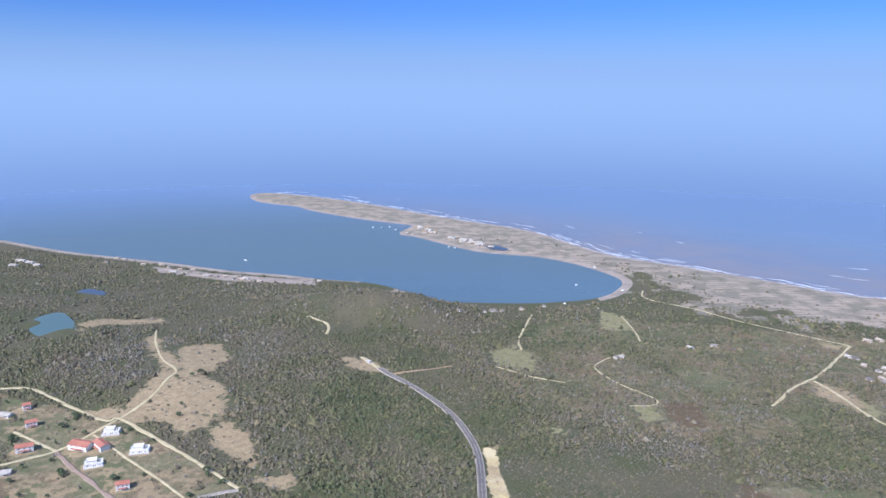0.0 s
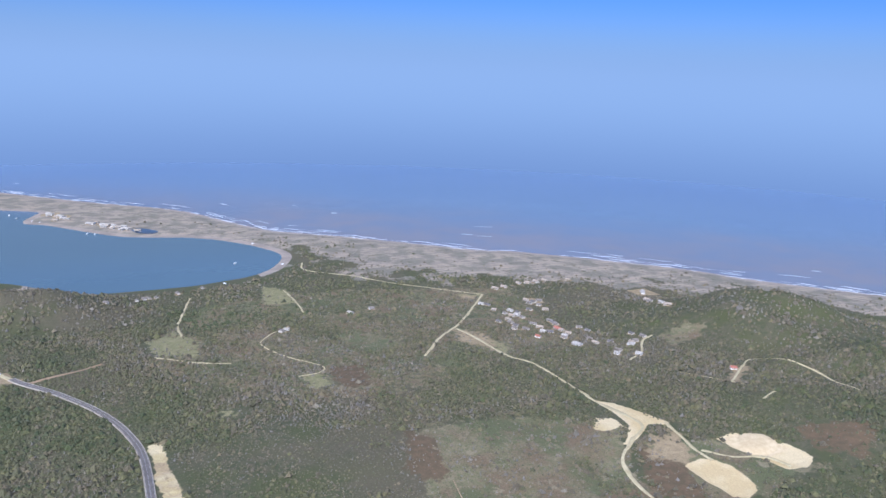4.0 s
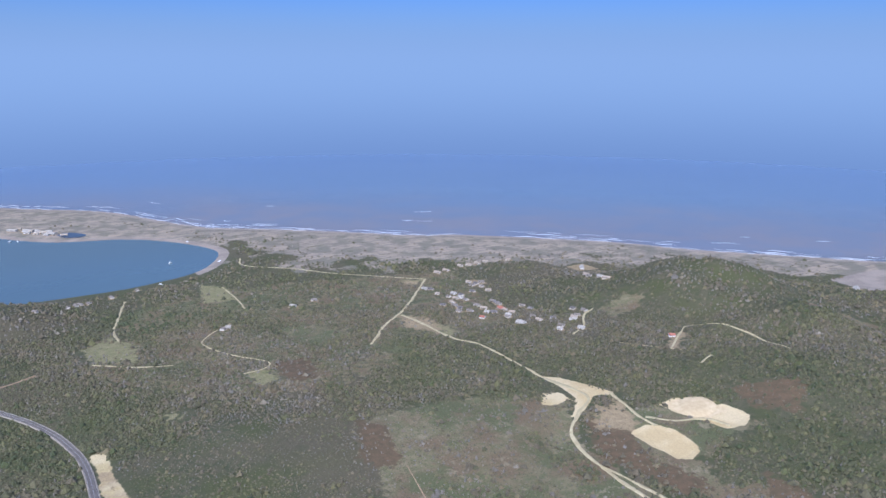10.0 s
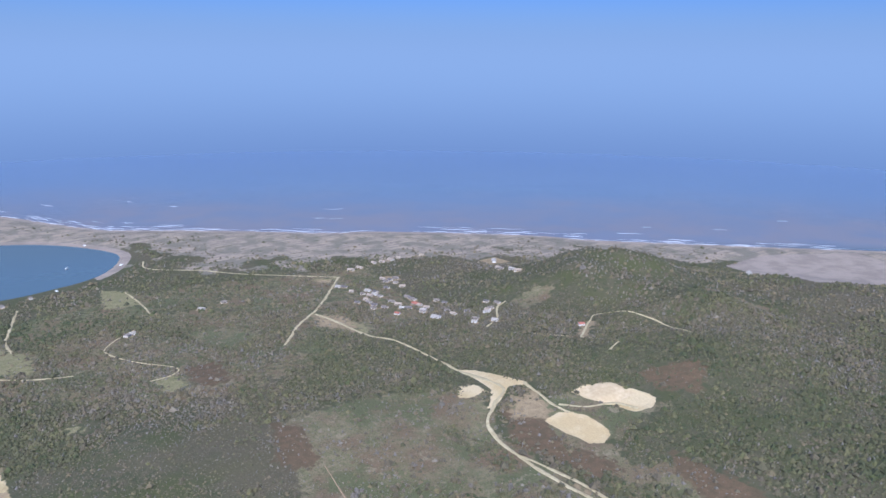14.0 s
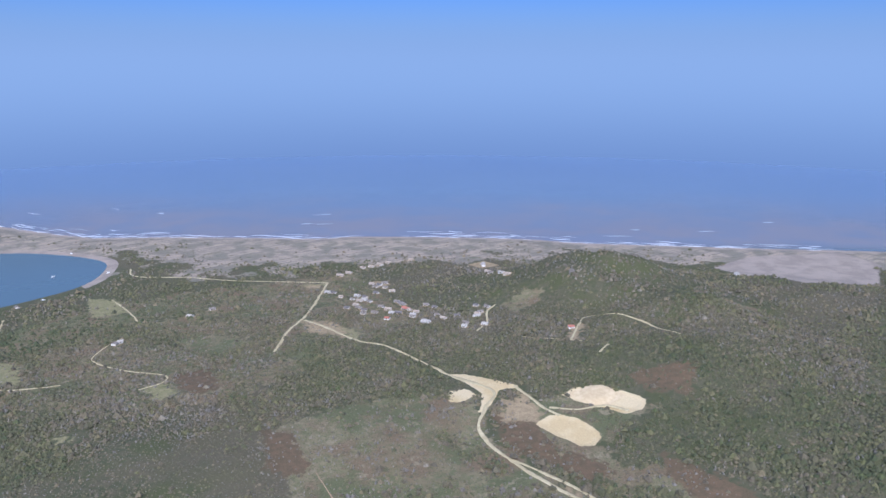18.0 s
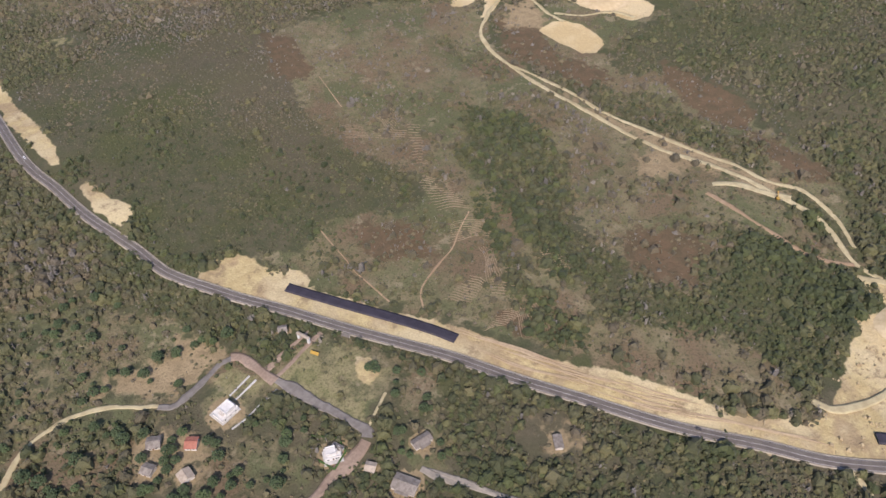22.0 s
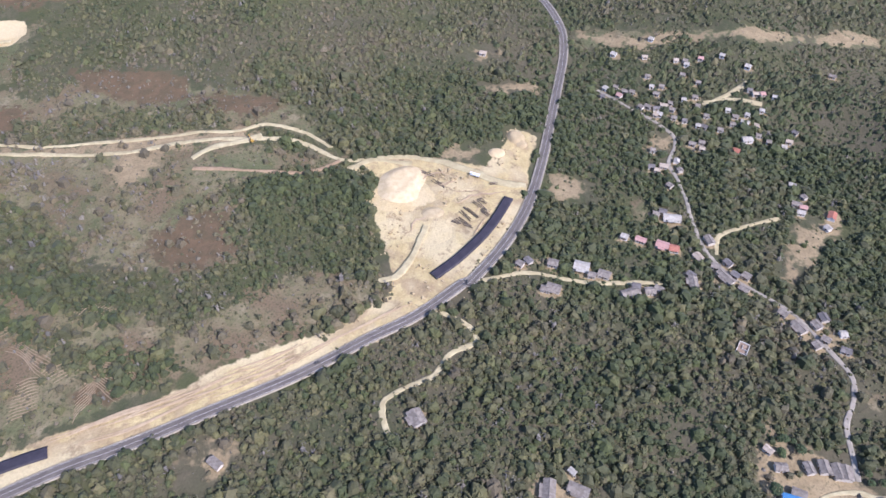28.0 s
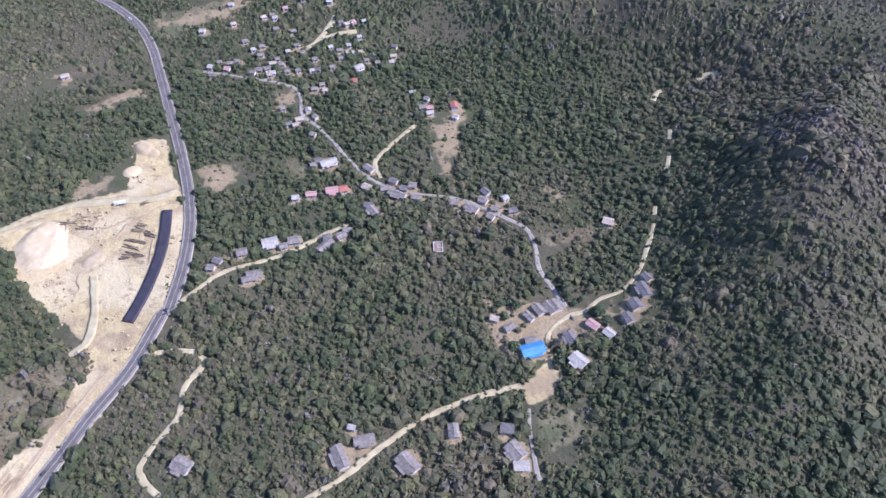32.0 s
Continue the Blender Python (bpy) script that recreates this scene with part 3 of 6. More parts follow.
GRASS.append([(163.0, -184.5), (152.0, -209.4), (136.4, -208.1), (131.1, -188.8), (141.4, -168.9)])
GRASS.append([(286.9, -282.3), (279.0, -309.6), (265.3, -326.8), (264.9, -309.5), (278.4, -281.4)])
GRASS.append([(466.8, -165.0), (461.4, -189.7), (442.9, -191.7), (450.8, -163.2)])
GRASS.append([(748.1, -120.0), (731.2, -232.6), (725.0, -350.6), (737.5, -454.0), (718.5, -448.1), (706.2, -346.2), (712.5, -229.9), (715.6, -117.6)])
GRASS.append([(871.4, 907.3), (945.6, 912.7), (956.6, 868.0), (854.9, 848.4)])
GRASS.append([(1129.3, 676.9), (1174.6, 572.9), (1076.4, 521.3), (1075.1, 632.6)])
GRASS.append([(337.1, 1100.2), (411.3, 1090.4), (454.8, 1005.8), (378.9, 1008.2)])
GRASS.append([(266.2, 226.3), (301.4, 215.5), (327.1, 180.6), (372.5, 136.2), (381.2, 101.3), (374.9, 70.6), (369.2, 50.4), (354.9, 57.4), (312.2, 126.8), (284.3, 172.6)])
HEATH = []
HEATH.append([(631.0, 398.2), (631.1, 371.9), (638.8, 317.7), (626.4, 274.7), (600.4, 262.3), (585.0, 316.8), (595.1, 360.5)])
HEATH.append([(601.8, 266.4), (604.0, 222.7), (607.5, 178.4), (572.9, 163.9), (567.7, 210.6), (574.6, 250.8)])
HEATH.append([(411.5, 247.8), (440.9, 223.6), (437.8, 192.2), (400.8, 175.0), (380.2, 197.8), (381.7, 228.2)])
HEATH.append([(316.7, 695.3), (332.7, 656.0), (325.6, 610.6), (285.1, 610.6), (296.0, 652.6)])
HEATH.append([(564.4, 594.9), (582.0, 535.8), (555.1, 481.2), (578.2, 415.3), (536.7, 409.3), (524.4, 471.8), (523.9, 525.4)])
HEATH.append([(742.7, 536.1), (791.9, 508.2), (814.8, 478.6), (795.9, 458.2), (752.1, 442.6), (732.4, 487.6)])
HEATH.append([(317.6, 710.5), (339.7, 681.7), (321.1, 632.2), (292.2, 601.8), (293.8, 645.3)])
HEATH.append([(289.7, 930.5), (339.1, 906.8), (322.4, 854.2), (288.3, 857.6)])
HEATH.append([(260.3, 250.8), (281.4, 223.8), (280.2, 199.0), (257.1, 216.5), (251.2, 240.6)])
HEATH.append([(230.2, 387.1), (263.7, 368.7), (256.1, 328.1), (227.3, 335.1), (217.2, 368.1)])
HEATH.append([(291.0, 945.3), (348.6, 946.4), (332.1, 876.1), (283.8, 867.6)])
FIELD = []
FIELD.append([(318.1, 1468.6), (353.4, 1412.3), (347.9, 1301.8), (293.9, 1321.2), (297.3, 1396)])
FIELD.append([(67.5, 1162.7), (114.5, 1221.8), (145.1, 1119.1), (130, 1049.6), (73.3, 1085.6)])
FIELD.append([(122.3, 848.3), (139.3, 856.9), (156.6, 844.6), (141.4, 824.4)])
FIELD.append([(255, 935.3), (281.6, 923.1), (282.8, 871.6), (252, 878.6)])
FIELD.append([(673.4, 1286.7), (735, 1277.4), (699.2, 1238.8)])
FIELD.append([(566.7, 1066.7), (597.3, 950.7), (576.3, 909.6), (554.5, 986.9)])
FLAT = []
FLAT.append([(-758.3, 1796.2), (-549.8, 1728.1), (-319.5, 1684.3), (-311, 1638.4), (-529.2, 1661.1), (-719.1, 1734.1)])
FLAT.append([(1457.2, 829.9), (1619.8, 828.8), (1823.9, 709), (1778.9, 605.9), (1597.5, 538.1), (1386.8, 597.1)])
WOOD = []
WOOD.append([(415.9, 475.2), (438.9, 424.6), (429.3, 353.5), (406.7, 316.5), (369.4, 300.6), (356.0, 254.7), (362.6, 203.3), (368.5, 164.6), (387.2, 151.8), (444.9, 183.7), (483.0, 167.8), (500.3, 121.4), (504.9, 89.6), (467.9, 62.3), (417.8, 40.5), (376.7, 49.1), (380.1, 72.9), (386.7, 103.9), (383.7, 132.0), (350.4, 154.1), (331.8, 183.6), (321.0, 207.9), (318.6, 250.0), (329.1, 305.2), (348.7, 353.4), (349.4, 408.2)])
WOOD.append([(338.3, 360.1), (311.4, 290.5), (291.0, 258.7), (289.8, 217.3), (286.8, 193.9), (271.8, 199.2), (280.3, 260.1), (308.0, 310.9), (321.5, 344.4)])
WOOD.append([(541.2, 405.5), (587.2, 361.3), (574.7, 288.7), (581.7, 243.6), (556.4, 232.2), (546.4, 307.1), (515.0, 388.9)])
WOOD.append([(483.2, 591.2), (497.2, 542.9), (499.8, 503.7), (481.8, 492.9), (470.8, 541.0), (470.9, 570.9)])
SCRUB = []
SCRUB.append([(-33, 470.8), (16.8, 460.7), (64.7, 397.1), (94.4, 348.1), (113.4, 332.2), (91.2, 325), (32.1, 326.3), (-8.4, 274.4), (-76.1, 324.2)])
SCRUB.append([(10.3, 320.8), (53.7, 286.5), (104, 255.5), (72.8, 205.4), (-12.5, 273)])
SCRUB.append([(153.3, 274.8), (187.3, 240.4), (184.9, 212.5), (159.6, 199.2), (141.7, 218.3)])
SCRUB.append([(332.6, 749.9), (539.7, 648.4), (483.4, 531), (462.1, 425.1), (267.6, 563.9)])
SCRUB.append([(55.1, 1037.3), (173.8, 1372.1), (488.8, 1399.4), (834.4, 1300.2), (706.1, 926.1), (342.8, 804.6), (186.4, 866.4)])
POND = []
POND.append([(-726.7, 1184.5), (-729.8, 1233.2), (-703.3, 1258.8), (-650.1, 1200.2), (-627.1, 1151.5), (-642.4, 1118.7), (-687.2, 1140.1)])
POND.append([(-793.9, 1468.6), (-785.7, 1504.5), (-748.1, 1497.3), (-723.2, 1465.3), (-747.5, 1428.6)])
POND.append([(99.9, 2109.9), (134.0, 2118.7), (167.7, 2075.2), (154.5, 2052.7), (116.4, 2069.0)])
BARREN = []
BARREN.append([(-12.1, 371), (22.7, 379.8), (46.7, 368.1), (57.1, 381.3), (78, 369.3), (85.3, 352.5), (85.4, 339.6), (70.5, 336.6), (50.9, 331.7), (34.9, 332.8), (3.8, 352.7), (-12.3, 360.3)])
BARREN.append([(6.6, 321), (36.7, 301.1), (44.1, 283.4), (29.5, 269.3), (17, 266.6), (0.3, 286.8), (1, 306.7)])
BARREN.append([(-427.3, 980.7), (-409.8, 1015.6), (-354.2, 990.6), (-319.2, 965.0), (-294.1, 925.2), (-285.8, 864.2), (-299.1, 830.2), (-328.7, 820.4), (-374.5, 846.2), (-405.3, 840.4), (-447.7, 846.1), (-471.4, 875.0), (-423.5, 882.8), (-427.4, 944.1)])
BARREN.append([(-502.2, 1135.1), (-499.9, 1175.5), (-437.8, 1076.2), (-390.4, 1018.4), (-418.5, 1003.8), (-465, 1060.3)])
BARREN.append([(509.7, -88.7), (504.3, -106.3), (489.3, -103.4), (477.4, -81.5)])
BARREN.append([(215.4, 166.8), (227.2, 154.7), (238.6, 132.4), (229.5, 126.4), (217.9, 132.9), (206.6, 147.1)])
BARREN.append([(255, -208.4), (229.6, -260.5), (206.3, -282.7), (198.8, -301.7), (182.3, -296.7), (190.1, -278.9), (204.1, -221.5), (213.6, -195), (233.6, -196.7)])
BARREN.append([(457.9, -298.3), (444.5, -314.7), (420.9, -305.8), (410.5, -281.1), (435, -287.3)])
BARREN.append([(747.8, -117.4), (729.6, -171.6), (729.4, -210.7), (731.2, -251.6), (715.8, -258.4), (703.4, -193.6), (723.5, -143.7), (733, -116)])
BARREN.append([(582.1, 610.7), (621.6, 595.8), (618.7, 549.7), (580.7, 531.9), (556.2, 563.1)])
BARREN.append([(524.3, 371), (537.3, 302), (549.1, 234.1), (550, 187.4), (534.1, 187.4), (517.5, 268.3), (511.4, 326.1)])
BARREN.append([(502.8, 316.6), (509.7, 288.5), (507.6, 263.7), (467, 270.5), (466.7, 295.3)])
BARREN.append([(802.7, 1218.9), (838, 1207.6), (818.5, 1165.4), (782.5, 1167.8)])
BARREN.append([(803.2, 693.1), (873.6, 720.3), (879.8, 702.7), (792.1, 656.3)])
BARREN.append([(639.3, -25.5), (644.1, -50.5), (650, -82.2), (637.6, -75.8), (623.5, -39.9)])
BARREN.append([(703.9, -12), (704.1, -33.6), (685.6, -31.6), (684.5, -12.7)])
BARREN.append([(509.2, 431.1), (516.5, 390.3), (524.8, 337.9), (536.8, 279.6), (545.4, 212.7), (545.9, 188.9), (527.3, 200.2), (526.6, 234.7), (510.9, 285.5), (500.5, 338.4), (498.1, 412.3)])
BARREN.append([(482.7, 302.4), (508.7, 310.4), (517.9, 291.0), (501.3, 271.4), (467.6, 276.6), (463.9, 289.9)])
BARREN.append([(584.2, 599.1), (616.1, 583.7), (612.1, 551.9), (573.1, 558.5), (566.4, 579.8)])
BARREN.append([(505.2, 85.5), (522.6, 61.7), (528.4, 25.9), (538.8, 10.8), (540.5, -25.8), (521.4, -10.4), (515.2, 55.9)])
BARREN.append([(510.2, -87.8), (499.4, -114.9), (477.8, -109.3), (472.9, -89.8), (486.3, -79.6)])
BARREN.append([(458.9, -286.7), (451.6, -319.2), (409.5, -301.4), (384.5, -264.9), (394.1, -253.8), (425.1, -269.5)])
BARREN.append([(331.6, -321.7), (326.7, -332.7), (312.9, -324.9), (317.8, -314.1)])
BARREN.append([(567.4, -180.7), (561.2, -201.5), (545.1, -197.2), (551.5, -176.7)])
BARREN.append([(555.8, 1071.7), (591.8, 1025.6), (592.4, 952.9), (567.2, 929.4), (530.0, 992.8)])
BARREN.append([(689.9, 1288.8), (719.7, 1269.5), (702.4, 1243.8), (671.0, 1253.8)])
BARREN.append([(-645.1, 1189.0), (-627.4, 1264.9), (-524.7, 1297.1), (-512.8, 1253.6), (-602.7, 1212.5), (-619.7, 1156.0)])
BARREN.append([(-434.2, 1104.6), (-377.2, 1141.7), (-336.9, 1064.2), (-362.2, 969.4), (-389.8, 982.5)])
BARREN.append([(-183.1, 1105.6), (-137.8, 1096.0), (-80.7, 1039.3), (-105.1, 1029.7), (-158.4, 1054.5)])
BARREN.append([(729.3, -232.4), (727.9, -351.3), (738.4, -454.2), (719.5, -448.4), (707.1, -346.4), (713.5, -230.1)])
BARREN.append([(-304.9, 838.0), (-277.2, 858.4), (-238.2, 826.4), (-214.1, 749.0), (-250.1, 764.1), (-285.7, 798.2)])
BARREN.append([(-219.1, 730.2), (-182.5, 734.5), (-171.2, 746.3), (-160.6, 719.8), (-164.3, 694), (-192.8, 700.3)])
SHRUB = []
SHRUB.append([(66, 741.4), (140.5, 775.3), (296, 729), (348.7, 647.2), (321.5, 520.8), (267, 389.2), (185.8, 370.1), (151.5, 399.6), (100.2, 442.3), (77.9, 533.6)])
DRY = [(171.0, -458.5, 60), (141.0, -287.1, 22), (486.7, -506.3, 60), (427.1, -571.3, 60), (230.0, -490.8, 40), (279.4, -129.2, 15), (-341.9, 1175.4, 130), (-48.1, 1337.5, 90), (-494.4, 1048.2, 120), (233.6, 851.7, 110), (2.0, 1225.1, 90), (0.9, 499.8, 55), (136.1, 761.9, 140), (337.3, 640.3, 60), (698.7, 71.4, 120), (715.1, -9.2, 90), (403.7, -259.5, 30), (1116.4, 813.7, 160), (408.2, 905.4, 60)]
GREEN = [(727.9, 375.8, 110), (700.3, 256.7, 110), (647.1, 163.4, 80), (811.9, 348.0, 150), (330, -120, 210), (560, -150, 190), (230, 60, 130), (300, -380, 150), (560, -330, 150), (150, -230, 90), (640, 40, 150), (-100.8, 902.6, 120), (220.0, 1310.5, 130), (214.2, 1285.8, 130), (34.5, 822.5, 120), (125.2, 527.9, 130), (208.6, 459.9, 100), (775.5, 437.1, 150), (778.6, 556.3, 120), (433.6, -390.6, 150), (116.3, -198.4, 60), (319.0, -103.3, 90), (628.2, 122.5, 120), (-117.0, 708.1, 90), (80.6, -295.7, 70)]
HOUSES = {}
HOUSES["zinc"] = [(207.1, -64.0, 15.6, 7, 173), (209.2, -82.0, 12.4, 6, -112), (181.1, -96.8, 14.1, 9, -171), (184.3, -132.6, 9.0, 6, 153), (151.8, -157.2, 11.3, 9, -176), (212.3, -215.4, 8.0, 5, -112), (229.2, -226.7, 7.4, 5, -171), (230.4, -236.4, 8.4, 6, 179), (227.8, -244.2, 9.8, 6, -178), (227.0, -248.2, 9.6, 8, 173), (228.9, -209.0, 7.2, 5, -90), (388.6, -211.5, 14.3, 6, -148), (382.4, -185.1, 10.8, 6, 177), (429.2, -207.6, 8.8, 6, -164), (342.3, -254.5, 10.9, 7, -155), (345.2, -268.1, 7.1, 6, -155), (326.1, -262.1, 4.5, 6, -157), (488.6, -302.6, 4.5, 4.5, -155)]
HOUSES["zinc"] += [(555.9, -218.4, 6.1, 4.5, -115), (388.2, -117.8, 8.8, 7, -113), (398.6, -78.8, 7.3, 7, -105), (372.6, -77.6, 10.5, 7, -108), (370.7, -138.6, 7.0, 7, -70), (371.8, -150.7, 7.6, 6, -87), (254.2, 19.6, 11.7, 9, -150), (497.5, -187.7, 5.2, 4.5, -141), (631.5, -171.8, 4.6, 4.5, -108), (606.7, -177.2, 5.0, 4.5, -136), (591.3, -206.6, 5.0, 4.5, -107), (627.2, -195.0, 5.5, 4.5, -112), (609.8, -232.7, 4.2, 4.5, -107), (577.7, -248.7, 4.3, 4.5, -104), (558.7, -227.8, 5.0, 4.5, -107), (12.4, 304.2, 8.1, 8, -29), (146.8, 196.9, 12.3, 6, -3), (121.0, 179.7, 15.0, 10, -60)]
HOUSES["zinc"] += [(215.6, 142.1, 9.0, 5, -124), (2.0, 287.9, 7.0, 7, -57), (102.2, 226.7, 6.9, 4, -68), (817.5, 1188.4, 11.8, 9, -27), (787.5, 1177.4, 10.9, 8, -67), (748.0, 1029.3, 9.3, 8, -63), (750.8, 1052.8, 9.4, 8, -62), (657.5, 1023.2, 8.8, 8, -59), (671.3, 1059.5, 9.3, 8, -62), (751.9, 934.4, 8.5, 8, -62), (818.2, 895.5, 8.4, 8, -23), (997.8, 1062.4, 10.7, 8, -73), (470.2, 1234.2, 10.3, 8, -11), (274.9, 1135.3, 5.0, 8, -136), (641.0, -156.9, 4.2, 4.5, -114), (639.5, -202.2, 4.3, 4.5, -108), (612.8, -206.3, 4.2, 4.5, -107), (623.0, -232.5, 4.3, 4.5, -109)]
HOUSES["zinc"] += [(595.6, -238.6, 4.3, 4.5, -105), (585.9, -262.1, 4.3, 4.5, -104), (572.5, -284.0, 4.4, 4.5, -105), (657.3, -225.7, 4.4, 4.5, -110), (656.0, -190.5, 4.3, 4.5, -109), (645.3, -239.4, 4.4, 4.5, -109), (564.1, -291.8, 4, 4.5, -105), (546.0, -180.2, 4.0, 4.5, -101), (518.8, -200.5, 4, 4.5, -169), (390.2, -227.7, 5.9, 6, -132), (377.1, -222.8, 7.2, 6, -132), (355.1, -246.3, 6.5, 6, -134), (368.9, -132.2, 6.3, 6, -70), (387.4, -108.3, 5.4, 5, -102)]
HOUSES["dark"] = [(167.1, -161.8, 7.8, 6, -130), (198.9, -239.9, 10.2, 7, 169), (194.2, -294.5, 8.4, 8, 171), (200.6, -308.4, 12.0, 7, 164), (188.1, -282.3, 8.0, 6, 170), (352.6, -275.7, 6.9, 6, -170), (208.2, -318.4, 6.8, 5, -179), (403.7, -216.8, 6.4, 5, -148), (625.0, -142.2, 4.1, 4.5, -110)]
HOUSES["white"] = [(141.9, -154.1, 9.2, 6, -121), (181.1, -232.0, 11.0, 9, -171), (186.3, -263.4, 6.9, 6, -171), (455.3, -182.2, 14.2, 7, -95), (430.8, -139.2, 5.6, 5, -115), (338.0, -285.1, 4.6, 5, -90), (451.2, -311.2, 4.3, 5.25, -155), (468.6, -294.0, 6.2, 4.5, -105), (503.9, -296.5, 5.3, 5.25, -112), (599.0, -278.9, 4, 4.5, -123), (664.2, -291.3, 4.5, 6.0, -120), (396.4, -101.1, 11.6, 9, -105), (698.0, -161.2, 4.9, 6.0, -120), (639.1, -146.7, 4, 5.25, -136), (595.7, -193.5, 4.9, 5.25, -110), (672.1, -231.7, 4, 5.25, -108), (589.1, -274.6, 7.7, 5.25, -117), (220.9, -79.3, 4.5, 3, -135)]
HOUSES["white"] += [(566.2, -271.8, 9.2, 6.75, -83), (-482.4, 720.1, 10.8, 9, 19), (-562.5, 853.5, 17.4, 9, -14), (-1108.2, 1819.3, 24.1, 12, -8), (-1073.9, 1801.7, 20.8, 12, -14), (-1091.2, 1757.7, 19.9, 12, -12), (-1035.8, 1767.6, 17.9, 12, -17), (-124.3, 1077.0, 8.0, 6, -56), (-107.5, 1501.6, 196.0, 8, -81), (-683.3, 1735.4, 18.9, 8, -13), (-591.7, 1707.8, 15.9, 8, -16), (-488.1, 1681.3, 15.6, 8, -18), (-99.7, 2397.9, 58.3, 14, -61), (-69.7, 2343.8, 48.3, 16, -51), (41.8, 2189.8, 32.9, 16, -48), (68.5, 2157.6, 34.2, 14, -43), (92.2, 2126.0, 30.2, 14, -50), (5.4, 2217.9, 25.3, 12, -41)]
HOUSES["white"] += [(720.0, 1139.7, 10.3, 9, -65), (712.5, 1104.2, 10.4, 9, -68), (710.5, 913.2, 13.8, 12, -72), (719.0, 960.2, 9.3, 9, -55), (697.5, 992.8, 9.9, 8, -60), (775.0, 836.4, 9.8, 10, -59), (796.5, 881.5, 10.1, 9, -2), (741.0, 849.6, 7.8, 8, -60), (1073.5, 1167.7, 216.4, 8, -130), (999.9, 1032.9, 11.3, 8, -81), (421.5, 1213.2, 10.3, 9, -53), (285.1, 1142.2, 6.7, 9, -15), (691.4, 1202.8, 10.8, 8, -64), (1410.1, 745.8, 100.7, 9, -147), (639.5, -192.3, 4, 4.5, -107), (618.9, -220.7, 4, 4.5, -105), (581.8, -228.3, 4, 4.5, -103), (604.3, -293.5, 4, 4.5, -104)]
HOUSES["white"] += [(620.5, -308.6, 4, 4.5, -111), (557.9, -304.6, 4, 4.5, -106), (681.7, -269.0, 4, 5.25, -120), (719.3, -202.6, 4, 5.25, -122), (531.5, -199.7, 4, 4.5, 161), (604.6, -260.9, 4, 4.5, -101)]
HOUSES["pink"] = [(198.7, -259.6, 8.1, 6, -165), (427.2, -151.8, 8.0, 5, -116), (475.3, -297.9, 6.2, 4.5, -105), (625.2, -297.6, 4.5, 5.25, -79), (626.4, -158.8, 5.0, 5.25, -136), (421.9, -168.3, 9.5, 7, -112), (679.7, -247.1, 4.1, 5.25, -107)]
HOUSES["red"] = [(465.9, -319.4, 8.8, 6.0, 153), (418.1, -176.9, 6.8, 7, -102), (549.4, -257.9, 4, 6.0, -114), (31.4, 289.1, 6.1, 8, -38), (733.8, 999.5, 16.9, 9, -80), (847.7, 714.1, 8.9, 9, -36), (670.9, 969.3, 8.4, 8, -59)]
HOUSES["blue"] = [(205.6, -211.7, 15.8, 9, -104)]
HOUSES["beige"] = [(694.7, -22.3, 6.6, 6.0, -102), (524.0, -186.9, 6.9, 5.25, -99), (269.5, -336.4, 8.0, 7, -141), (240.4, -204.2, 5.4, 4, -140), (18.5, 270.1, 7.5, 8, -88), (110.7, 202.2, 5.8, 6, -51), (594.9, -189.6, 4.1, 4.5, -109), (549.9, -226.3, 4.5, 4.5, -106), (585.5, -284.4, 4.3, 4.5, -113), (518.5, -180.1, 4.7, 4.5, -105), (409.6, -194.4, 6.9, 6, -152)]
HOUSES["villa"] = [(59.5, 297.6, 17.0, 13, -166), (97.3, 225.2, 12.4, 9, -22), (-397.3, 744.2, 18.5, 11, 22), (-410.8, 818.4, 18.3, 10, 11), (-358.4, 776.2, 19.8, 12, 14)]
HOUSES["manor"] = [(-492.1, 773.4, 18.3, 11, 28), (-431.2, 784.8, 32.4, 15, -15), (-407.4, 783.9, 22.3, 11, -42), (-547.0, 874.0, 9.6, 10, 35), (-516.4, 830.2, 12.9, 10, 35), (-344.4, 699.5, 13.3, 9, 21)]
HOUSES["zinc"] += [(698.4, 1123.4, 7.9, 7, -79), (712.3, 1085.7, 9.4, 7, -83), (798.0, 1158.4, 8.0, 7, -65), (707.3, 1040.4, 10.8, 7, -58), (712.2, 952.4, 8.9, 7, -73), (755.5, 863.0, 11.0, 7, -64), (847.5, 910.2, 10.5, 7, -83), (778.0, 998.4, 10.5, 7, -46), (675.6, 1014.9, 10.9, 7, -71)]
HOUSES["beige"] += [(701.5, 1104.1, 11.1, 7, -76), (679.3, 1080.8, 9.7, 7, -74), (794.2, 1200.3, 9.8, 7, -68), (706.8, 1018.0, 11.8, 7, -48), (733.2, 989.3, 7.5, 7, -73), (806.2, 890.0, 10.7, 7, -86), (791.6, 1125.4, 11.7, 7, -41), (735.1, 971.7, 10.7, 7, -50), (747.1, 911.4, 10.6, 7, -76), (692.1, 1154.8, 8.0, 7, -44)]
HOUSES["dark"] += [(725.3, 1121.3, 10.1, 7, -86), (801.1, 1183.4, 10.8, 7, -80), (653.9, 1071.3, 9.4, 7, -54), (750.6, 1039.4, 10.4, 7, -73), (706.9, 986.8, 11.9, 7, -40), (774.2, 906.8, 9.6, 7, -58), (840.1, 931.4, 9.2, 7, -75), (760.2, 1134.6, 10.3, 7, -77), (779.9, 976.1, 8.5, 7, -68), (670.1, 1039.5, 9.4, 7, -46), (699.0, 1192.5, 11.3, 7, -55)]
